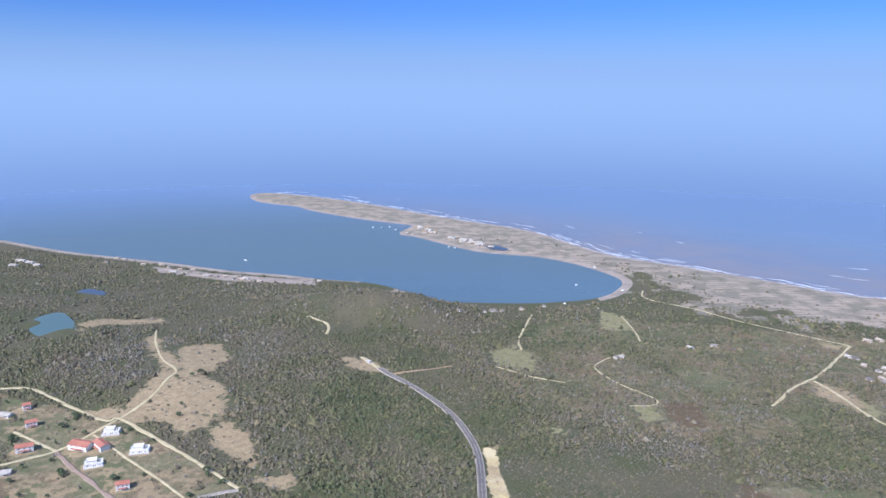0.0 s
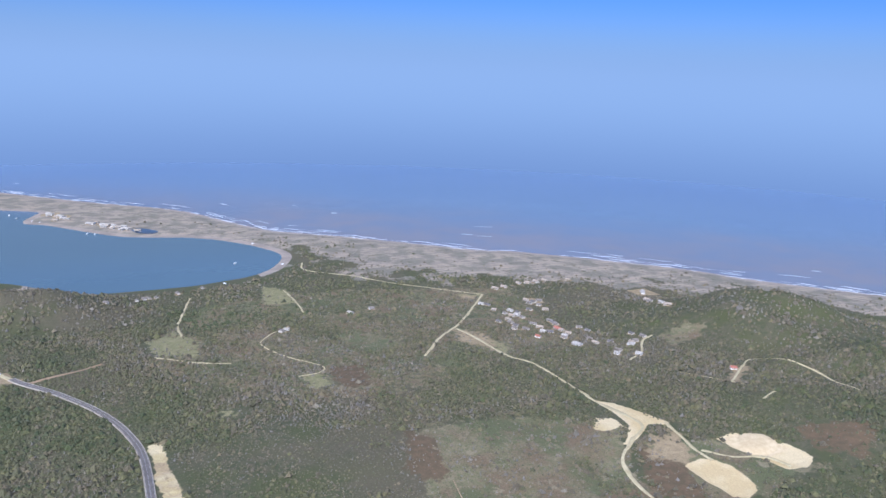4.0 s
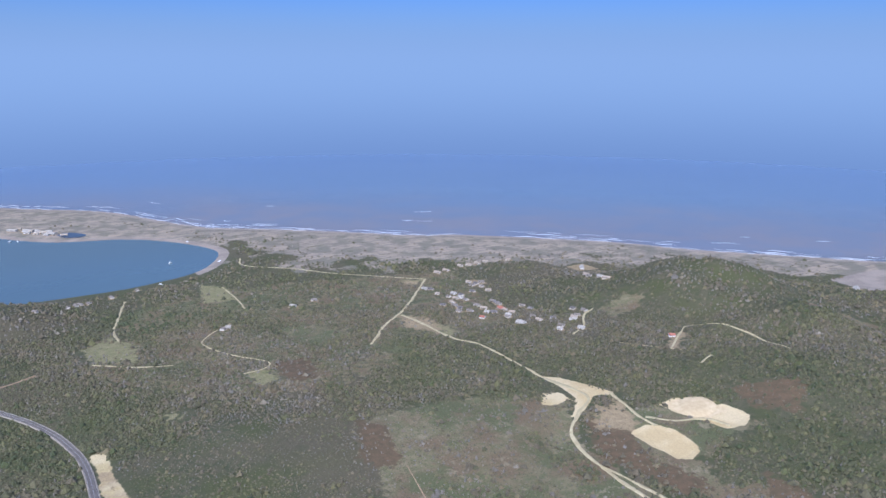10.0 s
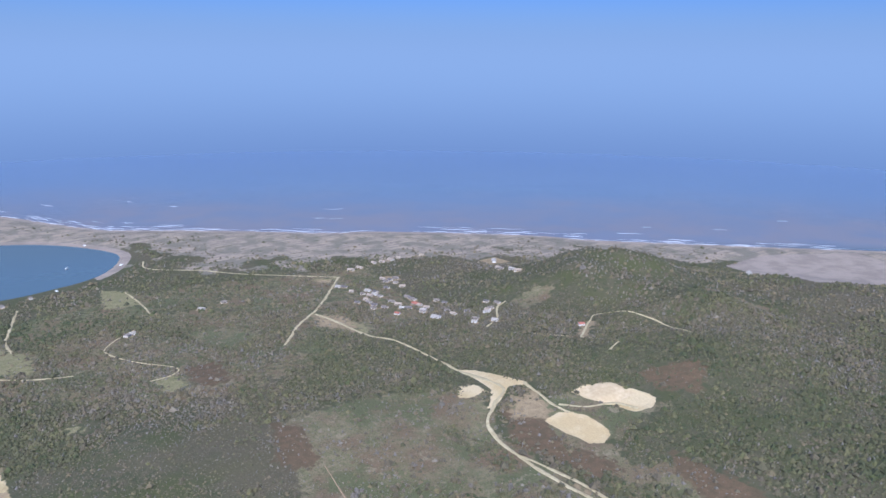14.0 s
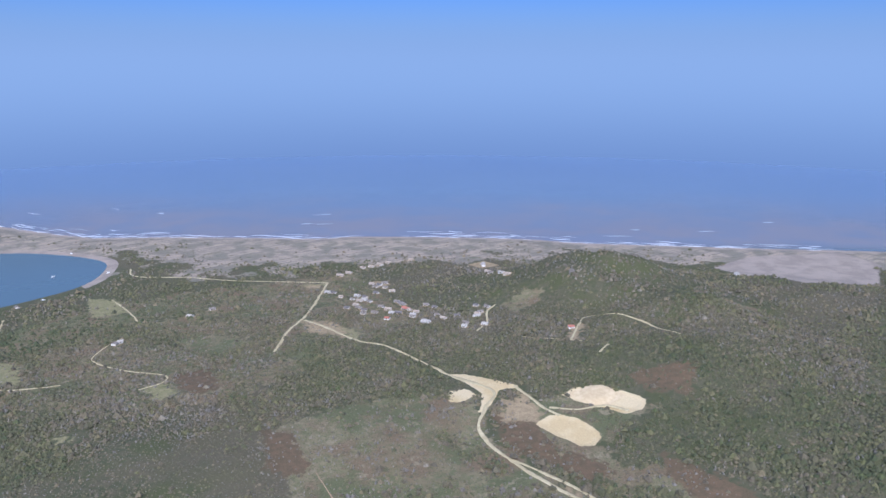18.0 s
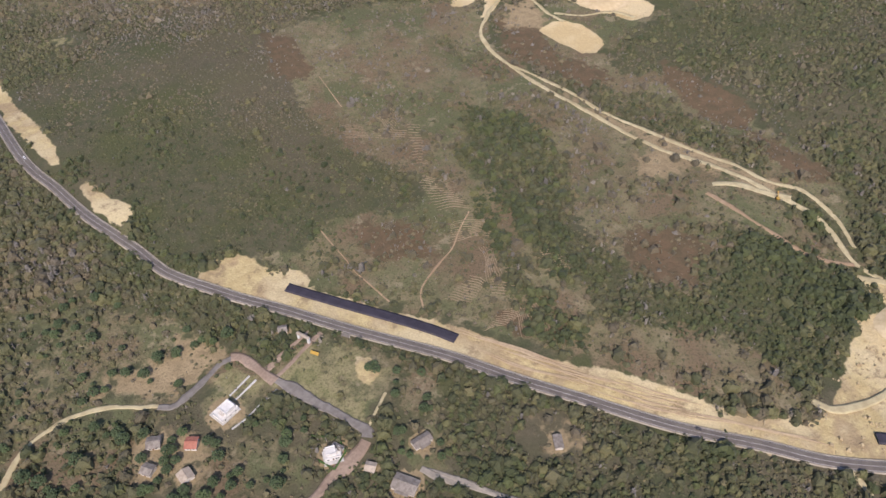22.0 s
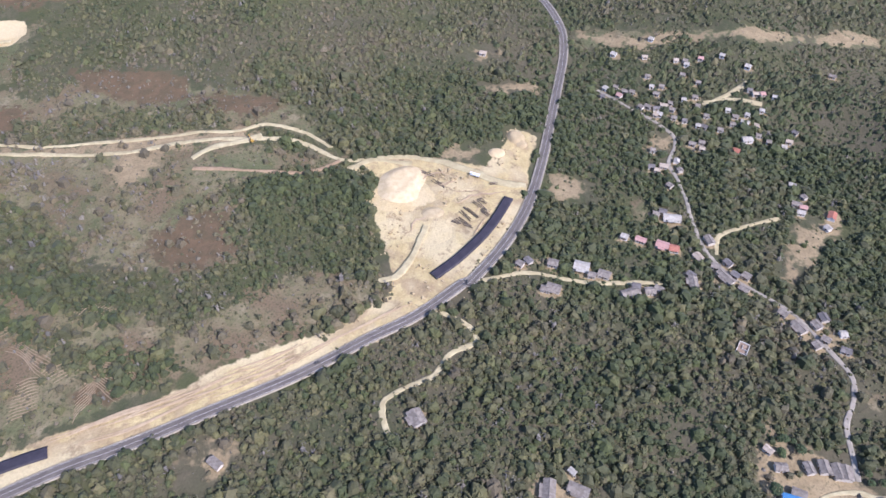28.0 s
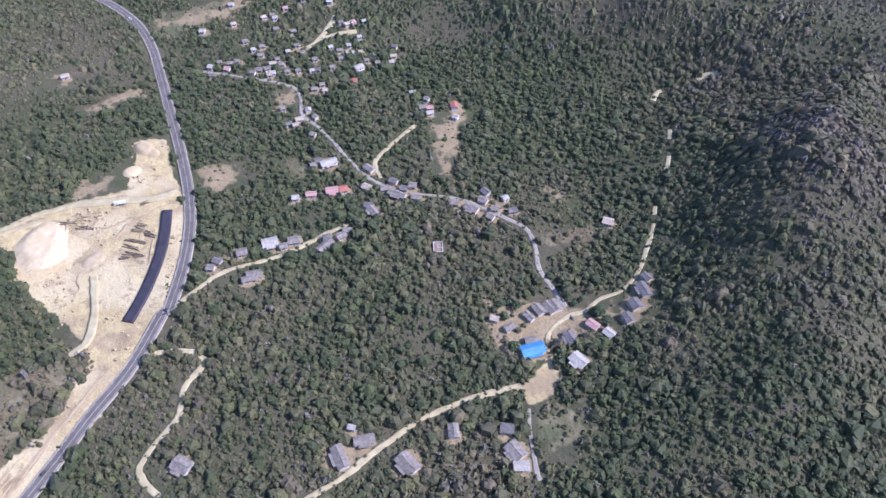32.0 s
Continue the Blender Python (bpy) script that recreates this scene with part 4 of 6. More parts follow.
HOUSES["beige"] += [(803.9, 1304.9, 12.4, 8, -66), (849.5, 1318.7, 10.7, 8, -75), (870.4, 1315.9, 11.5, 8, -51), (894.2, 1317.2, 14.4, 8, -78), (918.4, 1318.5, 12.8, 8, -72), (1007.0, 1081.3, 12.0, 8, -79), (995.7, 1011.7, 13.8, 8, -48), (973.1, 1306.2, 11.0, 8, -39), (779.3, 1299.9, 14.3, 8, -56)]
HOUSES["zinc"] += [(607.0, -184.1, 6.4, 4.5, -127), (603.2, -206.5, 6.0, 4.5, -119), (677.6, -231.4, 4.7, 4.5, -115), (596.2, -266.6, 5.7, 4.5, -104), (632.9, -164.9, 5.9, 4.5, -111), (660.0, -377.1, 6.3, 4.5, -116), (396.1, -52.7, 5.7, 5, -128), (371.0, -71.4, 7.1, 5, -103), (374.0, -157.6, 6.5, 5, -122), (399.7, -206.0, 6.5, 5, -110), (331.7, -270.4, 5.3, 5, -129), (459.7, -169.5, 4.9, 5, -99), (479.2, -293.2, 7.6, 5, -112)]
HOUSES["dark"] += [(604.4, -191.3, 5.6, 4.5, -87), (587.8, -216.1, 4.1, 4.5, -96), (631.8, -287.1, 4.5, 4.5, -100), (523.4, -175.8, 5.7, 4.5, -95), (580.5, -233.8, 5.9, 4.5, -125), (576.8, -319.2, 5.0, 4.5, -134)]
HOUSES["beige"] += [(608.9, -199.6, 6.4, 4.5, -105), (679.4, -222.0, 4.3, 4.5, -93), (626.0, -291.4, 5.4, 4.5, -88), (565.0, -310.9, 5.3, 4.5, -111), (688.6, -191.7, 5.0, 4.5, -88)]
HOUSES["dark"] += [(399.8, -59.5, 6.2, 5, -142), (376.5, -140.8, 6.2, 5, -102), (389.6, -185.0, 6.7, 5, -130), (391.2, -219.4, 5.9, 5, -130), (322.2, -281.3, 6.4, 5, -113), (462.9, -175.8, 6.0, 5, -105)]
HOUSES["white"] += [(-100.6, 2373.3, 16.2, 9, -18), (-65.6, 2311.8, 15.7, 9, -37), (-54.5, 2302.1, 16.2, 9, -32), (36.0, 2200.9, 13.6, 9, -31), (61.6, 2183.2, 11.0, 9, -67), (88.2, 2157.3, 15.7, 9, -18), (79.8, 2116.5, 12.8, 9, -45), (37.1, 2166.5, 15.7, 9, -25)]
HOUSES["beige"] += [(-81.0, 2340.9, 14.6, 9, -58), (-83.0, 2293.3, 16.5, 9, -33), (20.6, 2227.6, 11.2, 9, -20), (47.6, 2174.8, 11.4, 9, -46), (74.2, 2149.1, 16.9, 9, -26), (100.3, 2123.9, 15.2, 9, -57), (57.0, 2141.3, 12.7, 9, -31), (118.8, 2091.4, 16.9, 9, -16)]
HOUSES["zinc"] += [(-770.5, 1834.3, 13.4, 8, 10), (-712.5, 1790.3, 11.8, 8, -38), (-648.2, 1741.9, 10.9, 8, 2), (-609.4, 1724.5, 13.0, 8, 11), (-563.6, 1695.6, 9.6, 8, -18), (-517.2, 1678.4, 10.1, 8, -42), (-469.2, 1667.0, 12.9, 8, -6), (-512.6, 1707.4, 12.8, 8, 6), (-833.0, 1852.3, 12.0, 8, -29), (-889.5, 1825.7, 9.8, 8, -23), (-347.3, 1668.5, 13.0, 8, 2), (-121.1, 1608.9, 9.4, 8, -29)]
HOUSES["beige"] += [(-744.3, 1820.1, 12.5, 8, 12), (-676.5, 1765.6, 9.4, 8, 13), (-644.0, 1767.7, 11.4, 8, -6), (-584.2, 1707.2, 9.3, 8, -31), (-543.5, 1701.7, 9.7, 8, 15), (-492.5, 1672.7, 12.1, 8, -20), (-447.1, 1655.7, 13.7, 8, -38), (-863.6, 1874.7, 9.9, 8, -23), (-890.5, 1888.0, 10.3, 8, -7), (-789.5, 1814.1, 12.4, 8, 3), (-310.6, 1680.7, 12.6, 8, -29)]
HOUSES["zinc"] += [(71.7, 1421.7, 8.7, 6, -90), (85.9, 1438.1, 11.1, 6, -75), (94.0, 1444.3, 10.5, 6, -58), (108.5, 1446.0, 10.4, 6, -77), (19.0, 1388.9, 9.3, 6, -52), (150.6, 1469.8, 10.9, 6, -82), (201.6, 1500.4, 9.5, 6, -90)]
HOUSES["zinc"] += [(123.6, 333.1, 6.2, 5, -24)]
FURROWS = [(14, (305.9, 414.7), (294.0, 364.6), (321.2, 396.2), (318.6, 348.5)), (10, (290.4, 344.1), (279.3, 327.6), (321.9, 328.0), (308.9, 311.9)), (12, (235.8, 282.6), (266.4, 289.4), (245.8, 266.5), (271.7, 275.3)), (7, (291.7, 309.2), (300.3, 303.6), (270.4, 272.5), (279.7, 268.4)), (9, (237.1, 239.7), (264.1, 245.5), (258.7, 233.4), (281.9, 233.5)), (12, (268.6, 244.1), (287.6, 239.4), (255.5, 217.7), (275.6, 208.9)), (12, (320.6, 273.8), (313.2, 251.6), (339.3, 266.9), (331.5, 244.7)), (5, (317.8, 495.8), (306.1, 488.4), (344.0, 475.8), (332.5, 464.9)), (15, (350.0, 483.8), (317.0, 429.3), (359.7, 476.3), (327.9, 421.3)), (6, (275.3, 275.4), (266.5, 264.1), (289.1, 261.9), (280.3, 251.1)), (10, (333.6, 518.5), (356.4, 521.1), (329.1, 483.3), (350.8, 492.3)), (9, (294.9, 520.8), (289.6, 500.7), (314.7, 510.7), (308.2, 486.8))]
HEAPS = []
HEAPS += [(550.1, -57.9, 7.8, 2.5, 'tan'), (682.6, 529.4, 20.5, 2, 'pale')]
HEAPS += [(489.4, 47.7, 22, 4.2, 'pale'), (453.8, 18.0, 11, 2.2, 'tan'), (557.1, -53.5, 11, 4.0, 'tan'), (535.3, -36.2, 8, 2.5, 'pale')]
BOATS = [(402.7, 1645.1), (302.3, 1687.7), (380.1, 1872.2), (-260.7, 2399.3), (-231.5, 2391.3), (-205.0, 2413.2), (-182.1, 2363.4), (-141.6, 2311.9), (-121.8, 2284.4), (-3.6, 2103.9), (13.0, 2088.9), (-547.5, 1893.8), (250.7, 1526.0)]
TRUCK = (501.2, -15.8)
DIGGERS = [(533.1, 189.9)]
PILES = [(458.3, -2.9, 445.1, -14.1), (463.1, -5.7, 448.0, -21.2), (449.5, -2.2, 438.4, -12.8), (442.3, -8.0, 437.1, -14.7), (469.5, -15.2, 455.1, -29.8), (473.8, -18.6, 465.9, -26.9), (458.8, -21.1, 451.0, -29.8), (446.1, 2.5, 440.9, -4.8), (507.4, 32.4, 498.1, 19.2), (495.8, 21.6, 483.8, 8.7), (492.4, -28.4, 492.3, -35.9)]
GATE = [(129.3, 320.7), (133.0, 311.2)]
YELLOW = (129.6, 299.7)
BASIN = (321.7, -208.9)
SHELTER = (156.5, 299.7)


def smooth(a, b, x):
    u = np.clip((x - a) / (b - a), 0.0, 1.0)
    return u * u * (3 - 2 * u)


def segment_distance(px, py, line, closed=False):
    """Distance of points from a polyline."""
    best = np.full(px.shape, 1e9)
    ends = list(zip(line, line[1:] + ([line[0]] if closed else [])))
    if not closed:
        ends = list(zip(line[:-1], line[1:]))
    for (ax, ay), (bx, by) in ends:
        dx, dy = bx - ax, by - ay
        u = np.clip(((px - ax) * dx + (py - ay) * dy) / (dx * dx + dy * dy + 1e-9), 0, 1)
        best = np.minimum(best, (px - ax - u * dx) ** 2 + (py - ay - u * dy) ** 2)
    return np.sqrt(best)


def inside(px, py, poly):
    odd = np.zeros(px.shape, bool)
    for (ax, ay), (bx, by) in zip(poly, poly[1:] + [poly[0]]):
        if ay == by:
            continue
        odd ^= ((ay > py) != (by > py)) & (px < (bx - ax) * (py - ay) / (by - ay) + ax)
    return odd


def depth_in(px, py, poly):
    """Metres inside a closed outline, negative outside."""
    return segment_distance(px, py, poly, True) * np.where(inside(px, py, poly), 1, -1)


def ripple(x, y):
    """Soft rolling relief between -1 and 1."""
    return (np.sin(x / 97 + 1.3) * np.cos(y / 83 - 0.4) + 0.6 * np.sin((x + y) / 53 + 0.7) * np.cos((x - 0.6 * y) / 61)
            + 0.35 * np.sin(x / 29 - y / 37) * np.cos(y / 31 + x / 47)) / 1.95


def height(x, y):
    x, y = np.asarray(x, float), np.asarray(y, float)
    d = depth_in(x, y, COAST)
    z = np.where(d > 0, 1.0 + 2.5 * smooth(0, 40, d), np.maximum(-4.0, 1.0 + d * 0.06))
    inland = smooth(0, 560, depth_in(x, y, INNER)) * (d > 0)
    z = z + 27 * inland + 5.0 * inland * ripple(x, y)
    for hx, hy, hh, rx, ry, turn in HILLS:
        c, s = math.cos(turn), math.sin(turn)
        u, v = ((x - hx) * c + (y - hy) * s) / rx, (-(x - hx) * s + (y - hy) * c) / ry
        q = np.exp(-(u * u + v * v))
        z = z + np.where(d > 0, hh * q * (1 + 0.22 * ripple(1.7 * x + 40, 1.7 * y)), 0)
    return z


# ---- ground and sea ----
def axis_steps(stretches):
    """Even steps over each stretch, then wider and wider to the edge of the land."""
    mid = np.concatenate([np.arange(a, b, s) for a, b, s in stretches])
    wider = np.cumsum(14.0 * 1.16 ** np.arange(30))
    high, low = stretches[-1][1] + wider, stretches[0][0] - wider
    return np.concatenate([low[low > -9000][::-1], mid, high[high < 9000]])


gx = axis_steps(((-1400, -700, 12.0), (-700, 1150, 5.2), (1150, 1700, 12.0)))
gy = axis_steps(((-800, -560, 12.0), (-560, 1320, 5.2), (1320, 3250, 12.0)))
XX, YY = np.meshgrid(gx, gy, indexing="ij")
fx, fy = XX.ravel(), YY.ravel()
fz = height(fx, fy)


def mask(polys, soft):
    out = np.zeros(fx.shape)
    for p in polys:
        q = np.array(p)
        near = (fx > q[:, 0].min() - 30) & (fx < q[:, 0].max() + 30) & (fy > q[:, 1].min() - 30) & (fy < q[:, 1].max() + 30)
        out[near] = np.maximum(out[near], smooth(-soft, soft, depth_in(fx[near], fy[near], p)))
    return out


m_soil, m_pit, m_grass, m_heath, m_field = mask(SOIL, 6), mask(PIT, 5), np.maximum(mask(GRASS, 26), 0.62 * mask(SCRUB, 20)), mask(HEATH, 24), np.maximum(mask(FIELD, 20), 0.56 * mask(GRASS[2:3], 10))
m_flat = smooth(25, -150, depth_in(fx, fy, INNER) + 120 * ripple(fx * 2.3, fy * 2.3))
edge_ = depth_in(fx, fy, COAST)
strand = np.where((fx < 330) & (fy < 1720) & (fx > -330), 0.25, 1.0)
m_beach = np.maximum(strand * smooth(12, 3, edge_), mask(FLAT, 25))
beside = np.full(fx.shape, 99.0)
for key in ("highway", "strip_near", "strip_far"):
    q = np.array(LINES[key])
    near = (fx > q[:, 0].min() - 40) & (fx < q[:, 0].max() + 40) & (fy > q[:, 1].min() - 40) & (fy < q[:, 1].max() + 40)
    beside[near] = np.minimum(beside[near], segment_distance(fx[near], fy[near], rounded(LINES[key], 12.0)))
fz = fz - 1.6 * mask(PIT[:2], 5) + smooth(8, 18, beside) * mask(SOIL, 6) * (2.6 * np.abs(ripple(fx * 4 + 9, fy * 4)) - 1.1) - 0.5 * smooth(13, 7, beside)
m = len(gy)
gi, gj = np.meshgrid(np.arange(len(gx) - 1), np.arange(m - 1), indexing="ij")
ga = (gi * m + gj).ravel()
ground_mesh = mesh_from("ground", np.column_stack([fx, fy, fz]), np.stack([ga, ga + m, ga + m + 1, ga + 1], 1), GROUND, True)
one = np.ones(len(fx))
for key, cols in (("cover", (m_soil, m_grass, m_heath)), ("cover_more", (m_field, m_flat, m_beach))):
    att = ground_mesh.attributes.new(key, "FLOAT_COLOR", "POINT")
    att.data.foreach_set("color", np.column_stack([*cols, one]).astype(np.float32).ravel())
att = ground_mesh.attributes.new("pit", "FLOAT", "POINT")
att.data.foreach_set("value", m_pit.astype(np.float32))
m_bare = np.maximum(0.85 * mask(BARREN, 24), 0.42 * mask(GRASS[4:5], 14))
for hx, hy, hl, hw_, *_ in [h for v in HOUSES.values() for h in v]:
    near = np.where((np.abs(fx - hx) < 26) & (np.abs(fy - hy) < 26))[0]
    gap = np.hypot(fx[near] - hx, fy[near] - hy) - 0.5 * math.hypot(hl, hw_)
    m_bare[near] = np.maximum(m_bare[near], 0.8 * smooth(6.0, 0.5, gap))
att = ground_mesh.attributes.new("bare", "FLOAT", "POINT")
att.data.foreach_set("value", m_bare.astype(np.float32))
ground = tagged(new("ground", ground_mesh), "dry hilly coastal land with scrub, sand and bare soil", "ground", kind="structure")

ring = np.linspace(0, 2 * math.pi, 65)[:-1]
sea_v = [(0, 0, 0)] + [(3640 * math.cos(a), 3640 * math.sin(a), 0) for a in ring]
sea_f = [(0, 1 + i, 1 + (i + 1) % 64) for i in range(64)]
# glowing ring added in place of the hazy far sea and horizon
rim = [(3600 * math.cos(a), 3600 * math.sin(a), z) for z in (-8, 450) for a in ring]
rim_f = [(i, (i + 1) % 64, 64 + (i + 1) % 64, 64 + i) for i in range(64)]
tagged(new("backdrop", mesh_from("backdrop", rim, rim_f, DISTANCE, True)), "glowing backdrop painted as pale blue sea haze at the horizon", "haze", kind="structure")
tagged(new("water", mesh_from("water", sea_v, sea_f, SEA)), "calm blue sea and bay with haze painted into the distance", "sea", kind="structure")

# ---- roads ----
ROADS = (
    ("highway", 7.6, 0.55, ASPHALT, "two-lane grey asphalt highway with white edge lines", "road"),
    ("strip_near", 8.2, 0.80, FRESH, "freshly laid black asphalt carriageway in bare soil", "road"),
    ("strip_far", 8.0, 1.30, FRESH, "freshly laid black asphalt carriageway beside the quarry", "road"),
    ("pit_road", 4.6, 0.3, DIRT, "", ""), ("ridge_track", 4.8, 0.3, DIRT, "", ""), ("bank_track", 3.8, 0.34, DIRT, "", ""), ("pit_track", 4.5, 0.3, DIRT, "", ""), ("pit_track_two", 3.5, 0.3, DIRT, "", ""), ("lot_track_three", 4, 0.3, DIRT, "", ""), ("bay_hedge_path", 3.0, 0.3, DIRT, "", ""), ("ridge_path", 5, 0.3, DIRT, "", ""), ("wood_path", 3.5, 0.3, DIRT, "", ""), ("wood_path_two", 4, 0.3, DIRT, "", ""), ("wood_path_three", 4, 0.3, DIRT, "", ""), ("wood_path_four", 5, 0.3, DIRT, "", ""), ("spur_track", 4.5, 0.3, REDDIRT, "", ""),
    ("spur_road", 7, 0.3, DIRT, "", ""), ("villa_track", 4.2, 0.3, DIRT, "", ""), ("hamlet_track", 3.8, 0.3, DIRT, "", ""),
    ("village_lane", 3.2, 0.3, LANE, "", ""), ("hill_track", 4, 0.3, DIRT, "", ""), ("plaza_road", 4.2, 0.3, DIRT, "", ""),
    ("valley_track", 3.2, 0.3, DIRT, "", ""), ("south_path", 3, 0.3, LANE, "", ""), ("top_track", 5, 0.3, DIRT, "", ""),
    ("top_track_two", 4, 0.3, DIRT, "", ""), ("estate_street", 5.0, 0.3, STREET, "", ""), ("estate_corner", 7.0, 0.36, BRICKPAVE, "", ""), ("estate_street_two", 7.2, 0.3, STREET, "", ""), ("drive_two", 3.2, 0.3, BRICKPAVE, "", ""), ("villa_path_three", 1.4, 0.3, CONCRETE, "pale concrete path beside the villa", "path"), ("yard_lane", 3.5, 0.3, LANE, "", ""), ("works_track", 1.6, 0.3, DIRT, "", ""), ("brick_lane", 7, 0.3, BRICKPAVE, "", ""),
    ("gate_drive", 3.2, 0.3, BRICKPAVE, "", ""), ("estate_track", 3.5, 0.3, DIRT, "", ""), ("east_lane", 4, 0.3, LANE, "", ""),
    ("foot_path", 1.0, 0.3, REDDIRT, "", ""), ("foot_path_four", 0.9, 0.3, REDDIRT, "", ""), ("foot_path_two", 1.2, 0.3, REDDIRT, "", ""), ("west_road", 4.6, 0.3, DIRT, "", ""),
    ("west_track", 3.6, 0.3, DIRT, "", ""), ("west_street", 5, 0.3, DIRT, "", ""), ("west_lane", 6, 0.3, BRICKPAVE, "", ""),
    ("west_lane_two", 3.6, 0.3, DIRT, "", ""), ("west_lane_three", 3, 0.3, DIRT, "", ""), ("west_lane_four", 6, 0.3, LANE, "", ""),
    ("bay_track", 4.2, 0.3, DIRT, "", ""), ("bay_track_two", 2.6, 0.3, DIRT, "", ""), ("farm_track", 2.4, 0.3, DIRT, "", ""),
    ("lot_track", 3.2, 0.3, DIRT, "", ""), ("lot_track_two", 3.2, 0.3, DIRT, "", ""), ("coast_road", 3.4, 0.3, DIRT, "", ""),
    ("quarry_track", 5, 0.3, DIRT, "", ""), ("quarry_road", 7, 0.3, DIRT, "", ""), ("villa_path", 1.3, 0.3, CONCRETE, "pale concrete path to the villa", "path"),
    ("villa_path_two", 1.3, 0.3, CONCRETE, "pale concrete path to the villa", "path"), ("head_track", 5, 0.3, DIRT, "", ""), ("mid_track", 8, 0.3, DIRT, "", ""), ("cross_track", 5, 0.3, REDDIRT, "", ""),
)
WORDS = {STREET: "worn grey estate street", DIRT: "rutted pale dirt track", REDDIRT: "reddish dirt track through scrub", LANE: "worn grey village lane", BRICKPAVE: "brick-paved estate lane"}
CURVES = {}
for key, wide, lift, material, label, category in ROADS:
    pts = even(LINES[key], 4.0)
    CURVES[key] = (pts, wide)
    paved = material in (ASPHALT, FRESH)
    ob = ribbon("road" if paved else "track", pts, -wide / 2, wide / 2, lift, material, 6 if wide > 7 else 4, 0 if paved else wide * 0.13, paved)
    tagged(ob, label or WORDS[material], category or "track", kind="structure")
hw = CURVES["highway"][0]
for off, wide in ((-3.35, 0.20), (3.35, 0.20), (0.20, 0.12), (-0.20, 0.12)):
    tagged(ribbon("road_line", hw, off - wide / 2, off + wide / 2, 0.60, PAINT, 1, 0, True), "white painted highway line", "road marking", kind="structure")
for side in (-1, 1):
    tagged(ribbon("gutter", hw, side * 4.35 - 0.45, side * 4.35 + 0.45, 0.50, SHOULDER, 1, 0.06, True), "pale dusty concrete shoulder along the highway", "gutter", kind="structure")


# ---- forest ----
def rough(x, y, size, seed):
    """Even noise between 0 and 1 over the land, in three octaves."""
    out, total = np.zeros(np.shape(x)), 0.0
    for octave, share in ((1.0, 1.0), (2.1, 0.55), (4.3, 0.3)):
        table = np.random.default_rng(seed + int(octave * 10)).random((256, 256))
        u, v = np.asarray(x) * octave / size + 100.5, np.asarray(y) * octave / size + 100.5
        i, j = np.floor(u).astype(int), np.floor(v).astype(int)
        a, b = u - i, v - j
        a, b = a * a * (3 - 2 * a), b * b * (3 - 2 * b)
        i, j, i1, j1 = i % 256, j % 256, (i + 1) % 256, (j + 1) % 256
        out += share * ((table[i, j] * (1 - a) + table[i1, j] * a) * (1 - b) + (table[i, j1] * (1 - a) + table[i1, j1] * a) * b)
        total += share
    return np.clip((out / total - 0.5) * 1.5 + 0.5, 0, 1)


def cell(polys, x, y):
    out = np.zeros(x.shape)
    for p in polys:
        q = np.array(p)
        near = (x > q[:, 0].min() - 20) & (x < q[:, 0].max() + 20) & (y > q[:, 1].min() - 20) & (y < q[:, 1].max() + 20)
        if near.any():
            out[near] = np.maximum(out[near], smooth(-8, 2, depth_in(x[near], y[near], p) + 26.0 * (rough(x[near], y[near], 34, 41) - 0.5)))
    return out


def road_gap(x, y):
    """Metres from the nearest road's edge."""
    out = np.full(x.shape, 99.0)
    for key, (pts, wide) in CURVES.items():
        q = pts[::2] if len(pts) > 4 else pts
        near = np.where((x > q[:, 0].min() - 14) & (x < q[:, 0].max() + 14) & (y > q[:, 1].min() - 14) & (y < q[:, 1].max() + 14))[0]
        for part_ in np.array_split(near, max(1, len(near) // 4000)):
            if len(part_):
                d = np.sqrt(((x[part_, None] - q[None, :, 0]) ** 2 + (y[part_, None] - q[None, :, 1]) ** 2).min(1))
                out[part_] = np.minimum(out[part_], d - wide / 2)
    return out


PLOTS = np.array([(*TRUCK, 4.5), (*GATE[0], 5.0), (*YELLOW, 4.0), (*BASIN, 6.5), (*SHELTER, 4.0)] + [(h[0], h[1], 0.5 * math.hypot(h[2], h[3])) for v in HOUSES.values() for h in v])


def house_gap(x, y):
    """Metres from the nearest house's wall, about."""
    out = np.full(x.shape, 99.0)
    for hx, hy, r in PLOTS:
        near = (np.abs(x - hx) < 30) & (np.abs(y - hy) < 30)
        out[near] = np.minimum(out[near], np.hypot(x[near] - hx, y[near] - hy) - r)
    return out


def spots(places, x, y):
    """How deep points lie in round stands with ragged edges."""
    out = np.zeros(x.shape)
    jag = 0.6 * (rough(x, y, 40, 71) - 0.5)
    for px, py, r in places:
        near = (np.abs(x - px) < 1.4 * r) & (np.abs(y - py) < 1.4 * r)
        out[near] = np.maximum(out[near], smooth(1.15, 0.35, np.hypot(x[near] - px, y[near] - py) / r + jag[near]))
    return out


def on_mesh(x, y):
    """The ground sheet's height and its slope."""
    i = np.clip(np.searchsorted(gx, x) - 1, 0, len(gx) - 2)
    j = np.clip(np.searchsorted(gy, y) - 1, 0, len(gy) - 2)
    dx, dy = gx[i + 1] - gx[i], gy[j + 1] - gy[j]
    a, b = (x - gx[i]) / dx, (y - gy[j]) / dy
    g = fz.reshape(len(gx), len(gy))
    z00, z10, z01, z11 = g[i, j], g[i + 1, j], g[i, j + 1], g[i + 1, j + 1]
    z = (z00 * (1 - a) + z10 * a) * (1 - b) + (z01 * (1 - a) + z11 * a) * b
    return z, ((z10 - z00) * (1 - b) + (z11 - z01) * b) / dx, ((z01 - z00) * (1 - a) + (z11 - z10) * a) / dy


